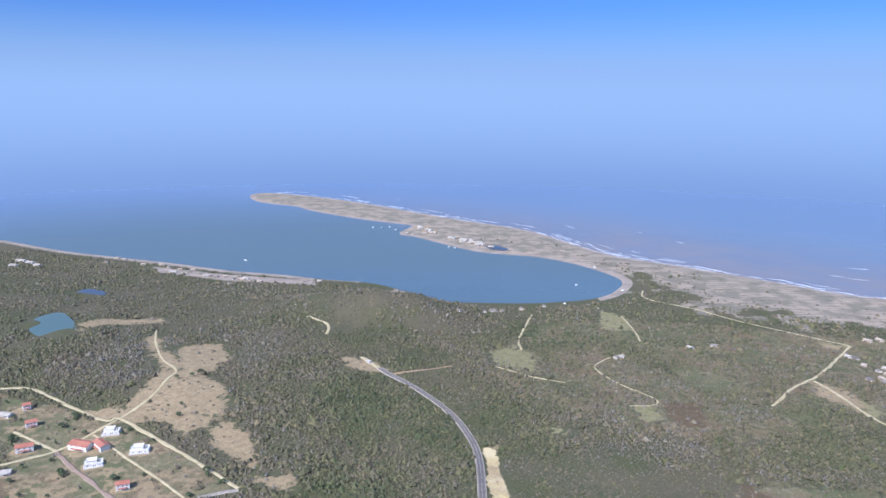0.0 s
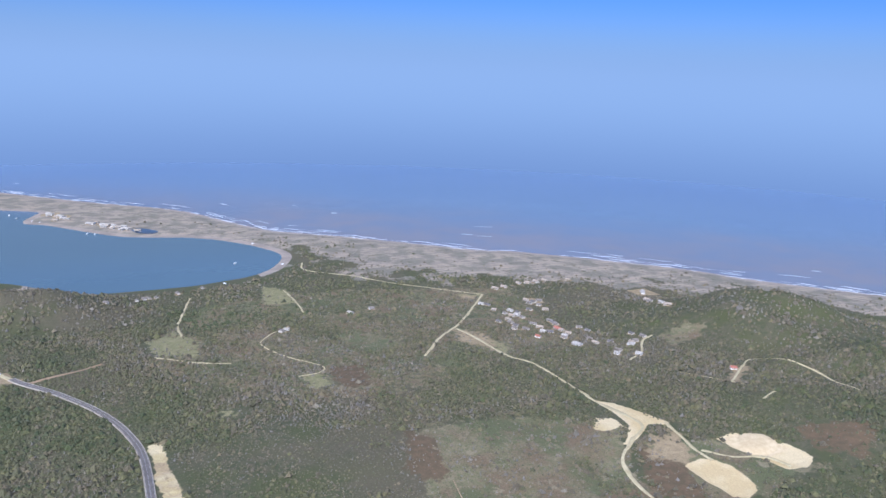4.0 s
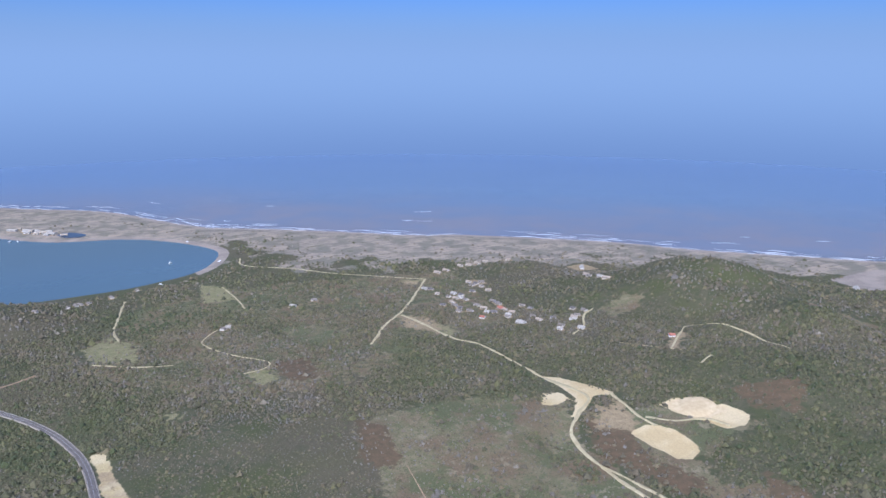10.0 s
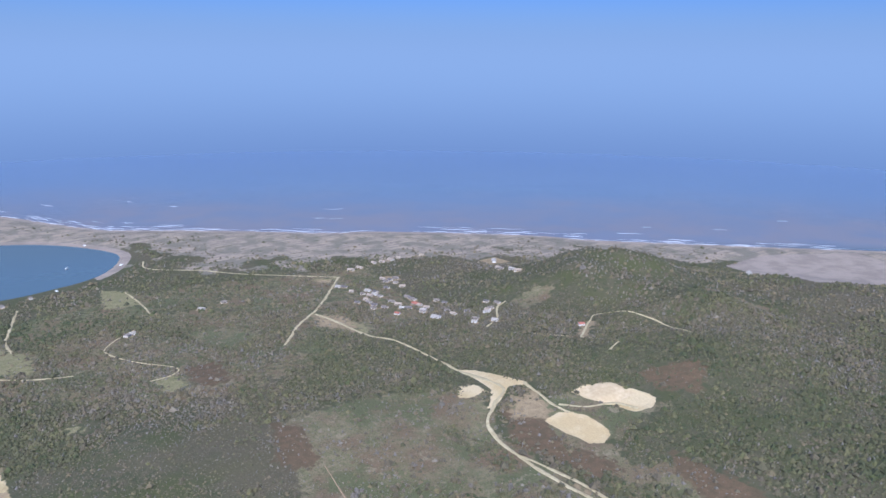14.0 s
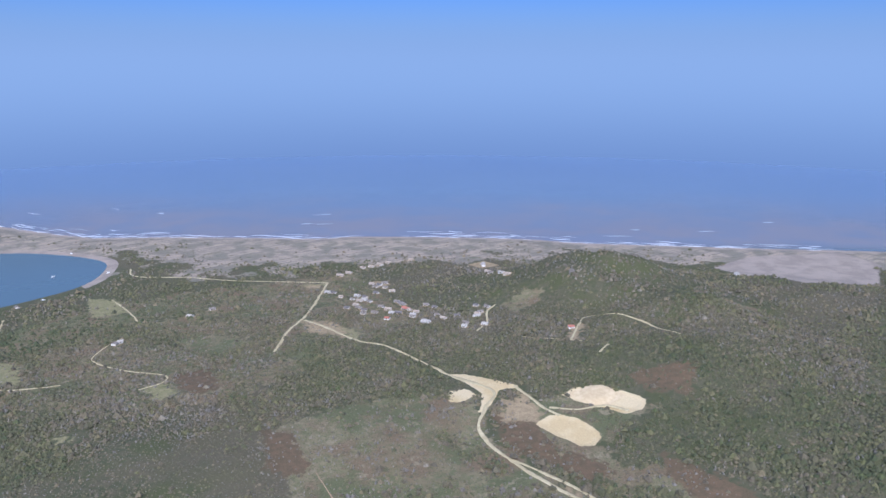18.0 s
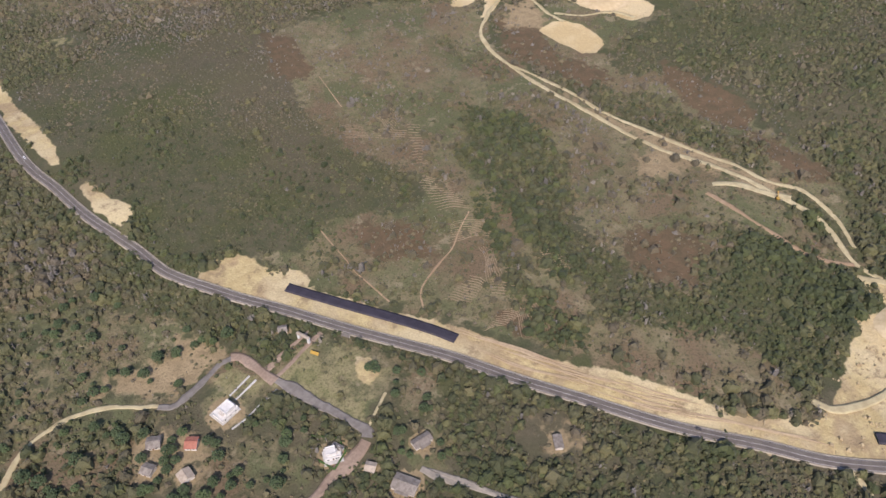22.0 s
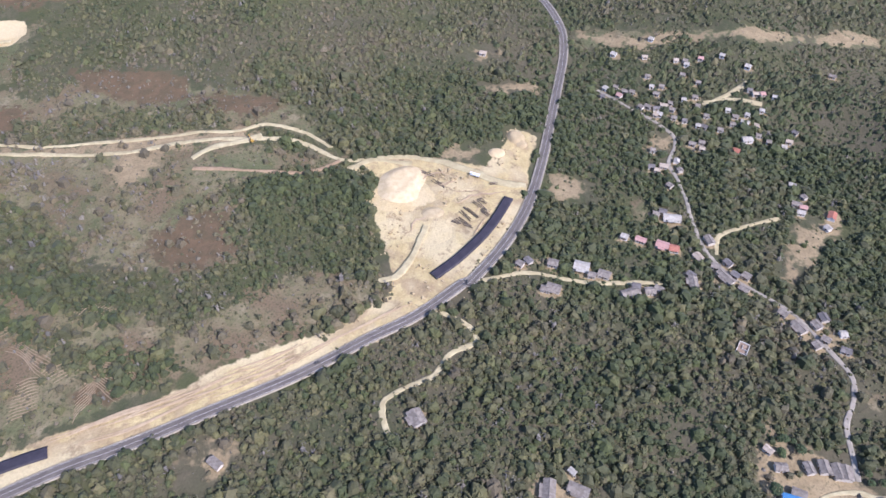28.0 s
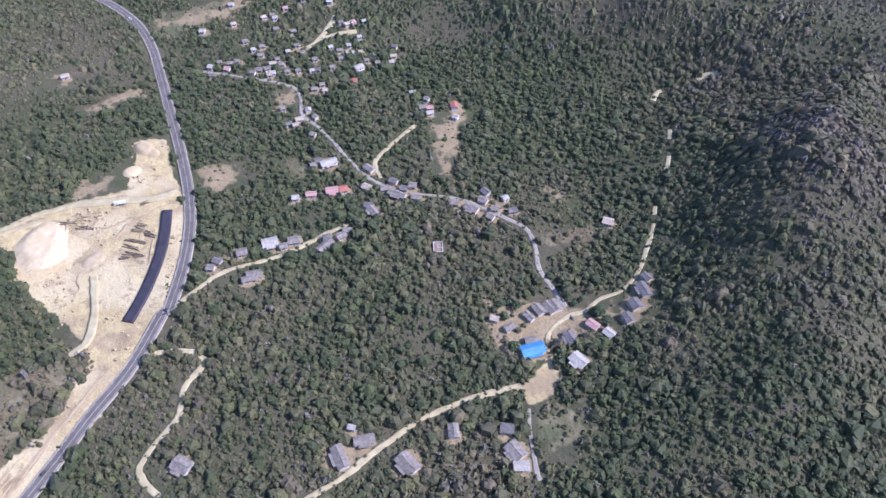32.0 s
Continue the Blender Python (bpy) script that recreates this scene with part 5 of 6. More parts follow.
def scatter(spacing, keep, seed, road=2.6, house=1.6, under=False):
    """Where plants of one layer stand, and how open the land is there."""
    rng = np.random.default_rng(seed)
    xs, ys = np.arange(-1500, 2300, spacing), np.arange(-1500, 2300, spacing)
    x, y = [a.ravel() for a in np.meshgrid(xs, ys, indexing="ij")]
    x, y = x + rng.uniform(-0.5, 0.5, x.shape) * spacing, y + rng.uniform(-0.5, 0.5, y.shape) * spacing
    ok = keep(x, y)
    x, y = x[ok], y[ok]
    ok = depth_in(x, y, COAST) > 25
    x, y = x[ok], y[ok]
    soil = np.maximum(cell(SOIL, x, y), cell(PIT, x, y))
    thin = np.maximum.reduce([cell(GRASS, x, y) * (0.72 if under else 0.89), cell(GRASS[2:5], x, y) * 0.97, cell(HEATH, x, y) * (0.88 if under else 0.955), cell(BARREN, x, y) * 0.965, cell(SCRUB[:1], x, y) * 0.62, cell(SCRUB[1:3], x, y) * 0.80, cell(SCRUB[3:], x, y) * 0.25, cell(FIELD, x, y) * 0.95])
    thin = np.maximum(thin, smooth(70, -190, depth_in(x, y, INNER) + 110 * (rough(x, y, 60, 17) - 0.5)) * 0.975)
    thin = np.maximum(thin, cell(FLAT, x, y)) * (1 - cell(WOOD, x, y))
    thin = np.where(cell(POND, x, y) > 0.2, 1.0, thin)
    clump = rough(x, y, 26, 5)
    gap = rough(x, y, 70, 8)
    low = cell(SHRUB, x, y) * (1 - cell(WOOD, x, y))
    if under:
        chance = (1 - thin) ** 0.7 * (0.62 + 0.38 * clump) + np.where(thin > 0.5, 0.10 * smooth(0.5, 0.8, clump), 0)
    else:
        chance = (1 - thin) * smooth(0.12, 0.62, 0.55 * clump + 0.45 * gap + 0.12) * (1 - 0.80 * low) + np.where((thin > 0.4) & (thin < 0.96), 0.30 * smooth(0.60, 0.80, clump), 0)
    ok = (rng.random(x.shape) < chance) & (soil < 0.35)
    x, y, thin, low = x[ok], y[ok], thin[ok], low[ok]
    ok = (road_gap(x, y) > road) & (house_gap(x, y) > house)
    return x[ok], y[ok], thin[ok], low[ok], rng


def in_view(x, y):
    """The side of the land that lies towards the coast and the valley, away from the empty quarter."""
    a = np.degrees(np.arctan2(x, y))
    return (a > -40) | (a < -168)


def crowns(name, plan, size, sprays, label, seg=6, skirt=True, bush=False, even_tone=1.0):
    """Plants of one layer: a low uneven dome each, ragged with leaf sprays that stick out of it; leafless ones are sprays of twigs alone."""
    x, y, thin, low, rng = plan
    n = len(x)
    tall = 0.62 + 0.75 * rough(x, y, 55, 21)
    s = size * tall * np.clip(rng.lognormal(-0.08, 0.30, n), 0.5, 1.9) * (1 - 0.25 * low)
    ground_z, sx, sy = on_mesh(x, y)
    w = s * rng.uniform(0.72, 1.0, n)
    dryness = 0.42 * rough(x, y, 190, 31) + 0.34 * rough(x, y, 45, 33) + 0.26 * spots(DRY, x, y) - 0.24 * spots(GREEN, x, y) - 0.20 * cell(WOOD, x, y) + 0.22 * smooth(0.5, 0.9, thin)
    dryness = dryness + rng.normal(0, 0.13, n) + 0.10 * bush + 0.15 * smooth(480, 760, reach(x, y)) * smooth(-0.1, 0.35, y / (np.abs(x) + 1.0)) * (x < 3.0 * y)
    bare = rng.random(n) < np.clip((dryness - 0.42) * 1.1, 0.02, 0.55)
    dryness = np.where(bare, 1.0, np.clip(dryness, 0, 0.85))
    turn = rng.uniform(0, 6.28, n)[:, None] + (np.arange(seg) * 2 * math.pi / seg)[None] + rng.normal(0, 0.18, (n, seg))
    core = np.where(bare, 0.35, 1.0)
    reach_ = (w * core)[:, None] * rng.uniform(0.50, 0.95, (n, seg))
    lift = 0.10 if bush else 0.45
    top = s * (0.84 if not bush else 0.75) * rng.uniform(0.85, 1.15, n)
    dx, dy = np.cos(turn) * reach_, np.sin(turn) * reach_
    tip = np.stack([rng.normal(0, 0.12, n) * w, rng.normal(0, 0.12, n) * w, top - 0.10 * w], 1)[:, None]
    up = np.stack([dx * 0.8, dy * 0.8, (top - 0.34 * w)[:, None] + rng.normal(0, 0.12, (n, seg)) * w[:, None]], 2)
    lowring = np.stack([dx * 1.15, dy * 1.15, np.maximum(top - 1.05 * w, -0.5)[:, None] + 0 * turn], 2)
    if not skirt:
        up = np.stack([dx * 1.1, dy * 1.1, np.maximum(top - 0.85 * w, -0.4)[:, None] + rng.normal(0, 0.10, (n, seg)) * w[:, None]], 2)
    dome = np.concatenate([tip, up, lowring] if skirt else [tip, up], 1)
    c = dome.shape[1]
    i = np.arange(seg)
    j = (i + 1) % seg
    face = np.concatenate([np.stack([0 * i, 1 + i, 1 + j], 1), np.stack([1 + i, 1 + seg + i, 1 + j], 1), np.stack([1 + j, 1 + seg + i, 1 + seg + j], 1)])
    face = face if skirt else face[:seg]
    f = (np.arange(n)[:, None, None] * c + face[None]).reshape(-1, 3)
    tone, dry = 0.5 + (rng.random(n) - 0.5) * even_tone, dryness
    blocks, tones, drys = [dome.reshape(-1, 3)], [np.repeat(tone, c)], [np.repeat(dry, c)]
    owner = [np.repeat(np.arange(n), c)]
    if sprays:
        k = (n, sprays)
        a, u = rng.uniform(0, 6.283, k), np.sqrt(rng.uniform(0, 1, k))
        r = rng.uniform(0.80, 1.18, k)
        centre = np.stack([np.cos(a) * u * r * w[:, None], np.sin(a) * u * r * w[:, None],
                           top[:, None] - w[:, None] * (0.08 + 0.78 * u * u) + rng.normal(0, 0.12, k) * w[:, None]], 2)
        d1, d2 = rng.normal(0, 1, (*k, 3)), rng.normal(0, 1, (*k, 3))
        d1[..., 2] *= 0.5
        d2[..., 2] *= 0.5
        big = (w[:, None] * rng.uniform(0.16, 0.36, k))[..., None]
        thinner = np.where(bare, 0.45, 1.0)[:, None, None]
        d1, d2 = d1 / np.linalg.norm(d1, axis=2)[..., None] * big, d2 / np.linalg.norm(d2, axis=2)[..., None] * big * thinner
        tri = np.stack([centre + d1, centre + d2, centre - (d1 + d2) * 0.8], 2).reshape(-1, 3)
        f = np.concatenate([f, np.arange(len(tri)).reshape(-1, 3) + n * c])
        blocks.append(tri)
        tones.append(np.repeat(tone, 3 * sprays))
        drys.append(np.repeat(dry, 3 * sprays))
        owner.append(np.repeat(np.arange(n), 3 * sprays))
    v, o = np.concatenate(blocks), np.concatenate(owner)
    v = np.column_stack([v[:, 0] + x[o], v[:, 1] + y[o], v[:, 2] + ground_z[o] + sx[o] * v[:, 0] + sy[o] * v[:, 1]])
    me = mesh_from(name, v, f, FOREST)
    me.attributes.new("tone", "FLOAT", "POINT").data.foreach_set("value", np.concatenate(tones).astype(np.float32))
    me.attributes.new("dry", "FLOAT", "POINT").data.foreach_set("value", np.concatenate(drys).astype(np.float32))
    return tagged(new(name, me), label, "forest" if not bush else "undergrowth", kind="stuff")


def reach(x, y):
    return np.hypot(x, y)


def belt(a, b):
    return lambda x, y: in_view(x, y) & (reach(x, y) >= a) & (reach(x, y) < b)


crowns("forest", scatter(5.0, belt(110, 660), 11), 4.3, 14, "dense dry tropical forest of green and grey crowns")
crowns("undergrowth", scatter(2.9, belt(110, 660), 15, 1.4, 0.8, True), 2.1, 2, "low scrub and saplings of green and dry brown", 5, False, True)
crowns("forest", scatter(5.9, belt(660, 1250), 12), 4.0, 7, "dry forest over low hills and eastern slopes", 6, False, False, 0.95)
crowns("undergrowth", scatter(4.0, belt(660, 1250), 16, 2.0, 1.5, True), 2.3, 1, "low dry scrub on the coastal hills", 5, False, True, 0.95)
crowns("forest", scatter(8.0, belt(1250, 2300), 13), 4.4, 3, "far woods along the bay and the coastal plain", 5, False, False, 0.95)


# ---- houses ----
ZINC = simple("weathered_zinc_sheet", rgb(0.295, 0.255, 0.21), rgb(0.17, 0.145, 0.118), 2.2, 0.85)
DARKROOF = simple("dark_old_sheet", rgb(0.20, 0.18, 0.165), rgb(0.13, 0.115, 0.105), 2.0, 0.7)
WHITE = simple("white_painted_concrete", rgb(0.74, 0.71, 0.66), rgb(0.60, 0.57, 0.52), 2.5)
PALESHEET = simple("pale_roof_sheet", rgb(0.46, 0.42, 0.355), rgb(0.32, 0.288, 0.24), 2.0, 0.8)
PINK = simple("faded_pink_roof", rgb(0.50, 0.30, 0.26), rgb(0.38, 0.24, 0.20), 1.8)
RED = simple("orange_red_clay_tiles", rgb(0.44, 0.185, 0.125), rgb(0.31, 0.13, 0.09), 1.2)
BLUE = simple("bright_blue_sheet", rgb(0.10, 0.28, 0.50), rgb(0.08, 0.22, 0.40), 2.2, 0.5)
BEIGE = simple("beige_roof", rgb(0.46, 0.38, 0.29), rgb(0.34, 0.28, 0.21), 1.8)
PLASTER = simple("pale_plaster", rgb(0.62, 0.57, 0.49), rgb(0.48, 0.43, 0.37), 1.6)
GLASS = Nodes("dark_window_glass", 0.08).color(rgb(0.03, 0.035, 0.04)).m
TIMBER = simple("brown_timber", rgb(0.17, 0.095, 0.05), rgb(0.11, 0.065, 0.035), 0.6)


def box(bm, x0, x1, y0, y1, z0, z1):
    v = [bm.verts.new(p) for p in ((x0, y0, z0), (x1, y0, z0), (x1, y1, z0), (x0, y1, z0), (x0, y0, z1), (x1, y0, z1), (x1, y1, z1), (x0, y1, z1))]
    for f in ((3, 2, 1, 0), (4, 5, 6, 7), (0, 1, 5, 4), (1, 2, 6, 5), (2, 3, 7, 6), (3, 0, 4, 7)):
        bm.faces.new([v[i] for i in f])
    return bm


def gable_roof(length, wide, eave, rise, over):
    """Two pitched slopes of ribbed sheet in one folded slab."""
    bm = bmesh.new()
    n = max(6, int(length / 0.9))
    hl, hw = length / 2 + over, wide / 2 + over
    drop = rise * over / (wide / 2)
    top, low = [], []
    for i in range(n + 1):
        x = -hl + 2 * hl * i / n
        up = 0.07 * (i % 2)
        top.append([bm.verts.new((x, y, z + 0.14 + up)) for y, z in ((-hw, eave - drop), (0, eave + rise), (hw, eave - drop))])
        low.append([bm.verts.new((x, y, z)) for y, z in ((-hw, eave - drop), (0, eave + rise), (hw, eave - drop))])
    for i in range(n):
        for j in range(2):
            bm.faces.new((top[i][j], top[i + 1][j], top[i + 1][j + 1], top[i][j + 1]))
            bm.faces.new((low[i][j], low[i][j + 1], low[i + 1][j + 1], low[i + 1][j]))
        for j in (0, 2):
            bm.faces.new((top[i][j], low[i][j], low[i + 1][j], top[i + 1][j]))
    for i in (0, n):
        for j in range(2):
            bm.faces.new((top[i][j], top[i][j + 1], low[i][j + 1], low[i][j]))
    bmesh.ops.recalc_face_normals(bm, faces=bm.faces)
    return bm


def gable_wall(length, wide, eave, rise):
    bm = bmesh.new()
    hl, hw = length / 2, wide / 2
    ring_ = [(-hw, -3.0), (hw, -3.0), (hw, eave), (0, eave + rise), (-hw, eave)]
    a = [bm.verts.new((-hl, y, z)) for y, z in ring_]
    b = [bm.verts.new((hl, y, z)) for y, z in ring_]
    bm.faces.new(a)
    bm.faces.new(b[::-1])
    for i in range(5):
        bm.faces.new((a[i], a[(i + 1) % 5], b[(i + 1) % 5], b[i]))
    bmesh.ops.recalc_face_normals(bm, faces=bm.faces)
    return bm


def openings(house, length, wide, count):
    part("door", box(bmesh.new(), -0.5, 0.5, -wide / 2 - 0.06, -wide / 2 + 0.04, 0, 2.1), TIMBER, house, "brown timber door")
    for i in range(count):
        for side in (-1, 1):
            x = -length / 2 + (i + 0.5) * length / count
            if side < 0 and abs(x) < 1.2:
                x += 1.9
            w = part("window", box(bmesh.new(), x - 0.7, x + 0.7, side * wide / 2 - 0.08, side * wide / 2 + 0.08, 0.9, 2.1), WHITE, house, "white-framed window")
            part("pane", box(bmesh.new(), x - 0.58, x + 0.58, side * (wide / 2 + 0.04) - 0.06, side * (wide / 2 + 0.04) + 0.06, 1.0, 2.0), GLASS, w, "dark glass pane")


def gable_house(roof, wall, length, wide, eave=2.7):
    house = new("house")
    rise = 0.14 * wide + 0.35
    part("wall", gable_wall(length, wide, eave, rise), wall, house)
    slab = part("roof", gable_roof(length, wide, eave, rise, 0.55), roof, house)
    part("ridge_cap", box(bmesh.new(), -length / 2 - 0.55, length / 2 + 0.55, -0.2, 0.2, eave + rise + 0.12, eave + rise + 0.32), roof, slab)
    openings(house, length, wide, 2 if length < 12 else 3)
    if eave > 4:
        for i in range(3):
            for side in (-1, 1):
                x = (i - 1) * length * 0.3
                w = part("window", box(bmesh.new(), x - 0.8, x + 0.8, side * wide / 2 - 0.08, side * wide / 2 + 0.08, 3.8, 5.2), WHITE, house, "white-framed upper window")
                part("pane", box(bmesh.new(), x - 0.66, x + 0.66, side * (wide / 2 + 0.04) - 0.06, side * (wide / 2 + 0.04) + 0.06, 3.92, 5.08), GLASS, w, "dark glass pane")
    if length > 9:
        bm = box(bmesh.new(), -length * 0.3, length * 0.3, -wide / 2 - 2.6, -wide / 2 - 0.1, 2.35, 2.5)
        porch = part("porch_roof", bm, roof, house)
        for sx in (-1, 1):
            part("post", box(bmesh.new(), sx * length * 0.28 - 0.1, sx * length * 0.28 + 0.1, -wide / 2 - 2.5, -wide / 2 - 2.3, -2, 2.35), TIMBER, porch)
    return house


def villa(length, wide):
    """A white concrete house of two storeys with parapets and a terrace."""
    house = new("house")
    part("wall", box(bmesh.new(), -length / 2, length / 2, -wide / 2, wide / 2, -3, 3.2), WHITE, house)
    part("terrace", box(bmesh.new(), -length / 2 - 1.2, length / 2 + 1.2, -wide / 2 - 2.6, wide / 2 + 1, -3, 0.35), CONCRETE, house, "pale concrete terrace")
    part("upper_wall", box(bmesh.new(), -length * 0.38, length * 0.2, -wide * 0.32, wide * 0.42, 3.2, 6.2), WHITE, house)
    for x0, x1, y0, y1, z in ((-length / 2, length / 2, -wide / 2, wide / 2, 3.2), (-length * 0.38, length * 0.2, -wide * 0.32, wide * 0.42, 6.2)):
        bm = bmesh.new()
        box(bm, x0 - 0.25, x1 + 0.25, y0 - 0.25, y0 + 0.05, z, z + 0.7)
        box(bm, x0 - 0.25, x1 + 0.25, y1 - 0.05, y1 + 0.25, z, z + 0.7)
        box(bm, x0 - 0.25, x0 + 0.05, y0 + 0.05, y1 - 0.05, z, z + 0.7)
        box(bm, x1 - 0.05, x1 + 0.25, y0 + 0.05, y1 - 0.05, z, z + 0.7)
        part("parapet", bm, WHITE, house)
    part("stair_tower", box(bmesh.new(), length * 0.2, length * 0.34, -wide * 0.1, wide * 0.25, 3.2, 5.2), PLASTER, house)
    openings(house, length, wide, 3)
    return house


STYLES = {
    "zinc": (ZINC, PLASTER, "low rural house with a weathered grey zinc roof"),
    "dark": (DARKROOF, PLASTER, "small rural house with a dark old sheet roof"),
    "white": (PALESHEET, WHITE, "small white-roofed house among trees"),
    "pink": (PINK, PLASTER, "low house with a faded pink roof"),
    "red": (RED, WHITE, "white house with an orange-red tiled roof"),
    "manor": (RED, WHITE, "large white two-storey house with an orange-red tiled roof"),
    "blue": (BLUE, WHITE, "house with a bright blue sheet-metal roof"),
    "beige": (BEIGE, PLASTER, "low house with a dusty beige roof"),
}
made_houses = {}
for style, plots in HOUSES.items():
    for hx, hy, long_, wide_, turn in plots:
        long_, wide_ = round(long_ * 2) / 2, float(wide_)
        if style == "villa" and math.hypot(hx, hy) < 600:
            long_, wide_ = max(round(long_ * 1.6) / 2, 9.0), wide_ * 0.75
        long_ = min(max(long_, wide_ * 0.9), 26)
        key = (style, long_, wide_)
        spot = pose(hx, hy, float(height(hx, hy)) + 0.35, 0, 0, turn)
        if key in made_houses:
            copy_thing(made_houses[key], spot)
            continue
        if style == "villa":
            ob = villa(long_, wide_)
            tagged(ob, "white two-storey concrete villa with flat roofs and terrace", "house", "houses")
        else:
            roof, wall, label = STYLES[style]
            ob = gable_house(roof, wall, long_, wide_, 6.2 if style == "manor" else 2.7)
            tagged(ob, label, "house", "houses")
        ob.matrix_basis = spot
        made_houses[key] = ob


# ---- trees that stand apart ----
BARK = simple("grey_brown_bark", rgb(0.19, 0.15, 0.115), rgb(0.12, 0.095, 0.07), 0.5)
LEAF = foliage_material("tree_leaves", rgb(0.070, 0.096, 0.040), rgb(0.110, 0.120, 0.055), rgb(0.13, 0.125, 0.07), rgb(0.19, 0.17, 0.14))


def tree(seed, tall, spread_):
    rng = np.random.default_rng(seed)
    bm = bmesh.new()

    def limb(p, q, r0, r1, seg=6):
        p, q = Vector(p), Vector(q)
        side = (q - p).orthogonal().normalized()
        up = (q - p).normalized().cross(side)
        rings = []
        for c, r in ((p, r0), ((p + q) / 2 + side * 0.12, (r0 + r1) / 2), (q, r1)):
            rings.append([bm.verts.new(c + (side * math.cos(a) + up * math.sin(a)) * r) for a in np.arange(seg) * 2 * math.pi / seg])
        for u, v in zip(rings, rings[1:]):
            for i in range(seg):
                bm.faces.new((u[i], u[(i + 1) % seg], v[(i + 1) % seg], v[i]))

    fork = tall * 0.45
    limb((0, 0, -1.5), (0, 0, fork), 0.34, 0.22)
    tips = []
    for i in range(5):
        a = i * 1.257 + rng.uniform(-0.3, 0.3)
        q = (math.cos(a) * spread_ * 0.55, math.sin(a) * spread_ * 0.55, tall * rng.uniform(0.68, 0.85))
        limb((0, 0, fork - 0.2), q, 0.17, 0.06, 5)
        tips.append(q)
    root = new("tree")
    part("trunk", bm, BARK, root)
    v, f = [], []
    for i in range(150):
        u = rng.uniform(0, 1) ** 0.5
        a = rng.uniform(0, 6.283)
        x, y = math.cos(a) * spread_ * u, math.sin(a) * spread_ * u
        z = tall * (0.98 - 0.36 * u * u + rng.uniform(-0.10, 0.06)) - rng.uniform(0, 1) * tall * 0.16
        w = spread_ * rng.uniform(0.10, 0.20)
        base = len(v)
        turn = rng.uniform(0, 6.28)
        v.append((x, y, z + w * 0.55))
        for j in range(6):
            r = w * rng.uniform(0.7, 1.3)
            b = turn + j * math.pi / 3
            v.append((x + math.cos(b) * r, y + math.sin(b) * r, z + rng.normal(0, 0.40) * w))
        v.append((x, y, z - w * 0.4))
        for j in range(6):
            f.append((base, base + 1 + j, base + 1 + (j + 1) % 6))
            f.append((base + 7, base + 1 + (j + 1) % 6, base + 1 + j))
    leaves = mesh_from("crown", v, f, LEAF)
    leaves.attributes.new("tone", "FLOAT", "POINT").data.foreach_set("value", np.full(len(leaves.vertices), rng.random(), np.float32))
    crown = new("crown", leaves)
    crown.parent = root
    return root


ORIGIN = [(tree(31, 8, 4.6), "round-crowned dark green tree"), (tree(32, 7, 3.6), "small leafy tree in dry grass"), (tree(33, 10, 5.2), "broad tree with a dense green crown"),
          (tree(34, 6, 2.8), "low bushy tree on dry ground"), (tree(35, 9, 4.0), "tall tree with an uneven crown")]
used = [False] * len(ORIGIN)
rng = np.random.default_rng(77)


def plant(x, y):
    i = int(rng.integers(len(ORIGIN)))
    ob, label = ORIGIN[i]
    size = rng.uniform(0.5, 0.92)
    spot = pose(x, y, float(height(x, y)), 0, 0, rng.uniform(0, 360))
    if used[i]:
        ob = copy_thing(ob, spot)
    else:
        used[i] = True
        ob.matrix_basis = spot
    ob.scale = (size, size, size * rng.uniform(0.85, 1.1))
    tagged(ob, label, "tree", "trees on the estate")


GROVES = [(SCRUB[0], 50), (SCRUB[1], 30), (SCRUB[2], 10), (GRASS[2], 0), (GRASS[3], 8), (BARREN[0], 10), (BARREN[1], 9), (BARREN[2], 5), (BARREN[6], 18), (GRASS[4], 34)]
for outline, count in GROVES:
    q = np.array(outline)
    xs, ys = rng.uniform(q[:, 0].min(), q[:, 0].max(), 900), rng.uniform(q[:, 1].min(), q[:, 1].max(), 900)
    ok = inside(xs, ys, outline) & (road_gap(xs, ys) > 3.5) & (house_gap(xs, ys) > 4.0)
    for x, y in list(zip(xs[ok], ys[ok]))[:count]:
        plant(x, y)


# ---- water's edge, boats, ponds ----
def strips(name, runs, wide, z, material, label, category, kind="stuff"):
    """Many thin strips in one mesh; z None lays them on the ground."""
    vs, fs = [], []
    for pts, w in runs:
        d = np.gradient(pts, axis=0)
        d /= np.linalg.norm(d, axis=1)[:, None] + 1e-9
        nrm = np.stack([-d[:, 1], d[:, 0]], 1)
        n = len(pts)
        taper = np.sin(np.linspace(0.15, math.pi - 0.15, n))[:, None] * w / 2
        a, b = pts + nrm * taper, pts - nrm * taper
        base = sum(len(v) for v in vs)
        za = np.full(n, z) if z is not None else height(a[:, 0], a[:, 1]) + 0.35
        zb = np.full(n, z) if z is not None else height(b[:, 0], b[:, 1]) + 0.35
        zc = np.full(n, z + 0.12) if z is not None else height(pts[:, 0], pts[:, 1]) + 0.75
        vs.append(np.stack([np.column_stack([a, za]), np.column_stack([pts, zc]), np.column_stack([b, zb])], 1).reshape(-1, 3))
        i = np.arange(n - 1) * 3 + base
        fs += [np.stack([i, i + 3, i + 4, i + 1], 1), np.stack([i + 1, i + 4, i + 5, i + 2], 1)]
    ob = new(name, mesh_from(name, np.concatenate(vs), np.concatenate(fs), material, True))
    return tagged(ob, label, category, kind=kind)


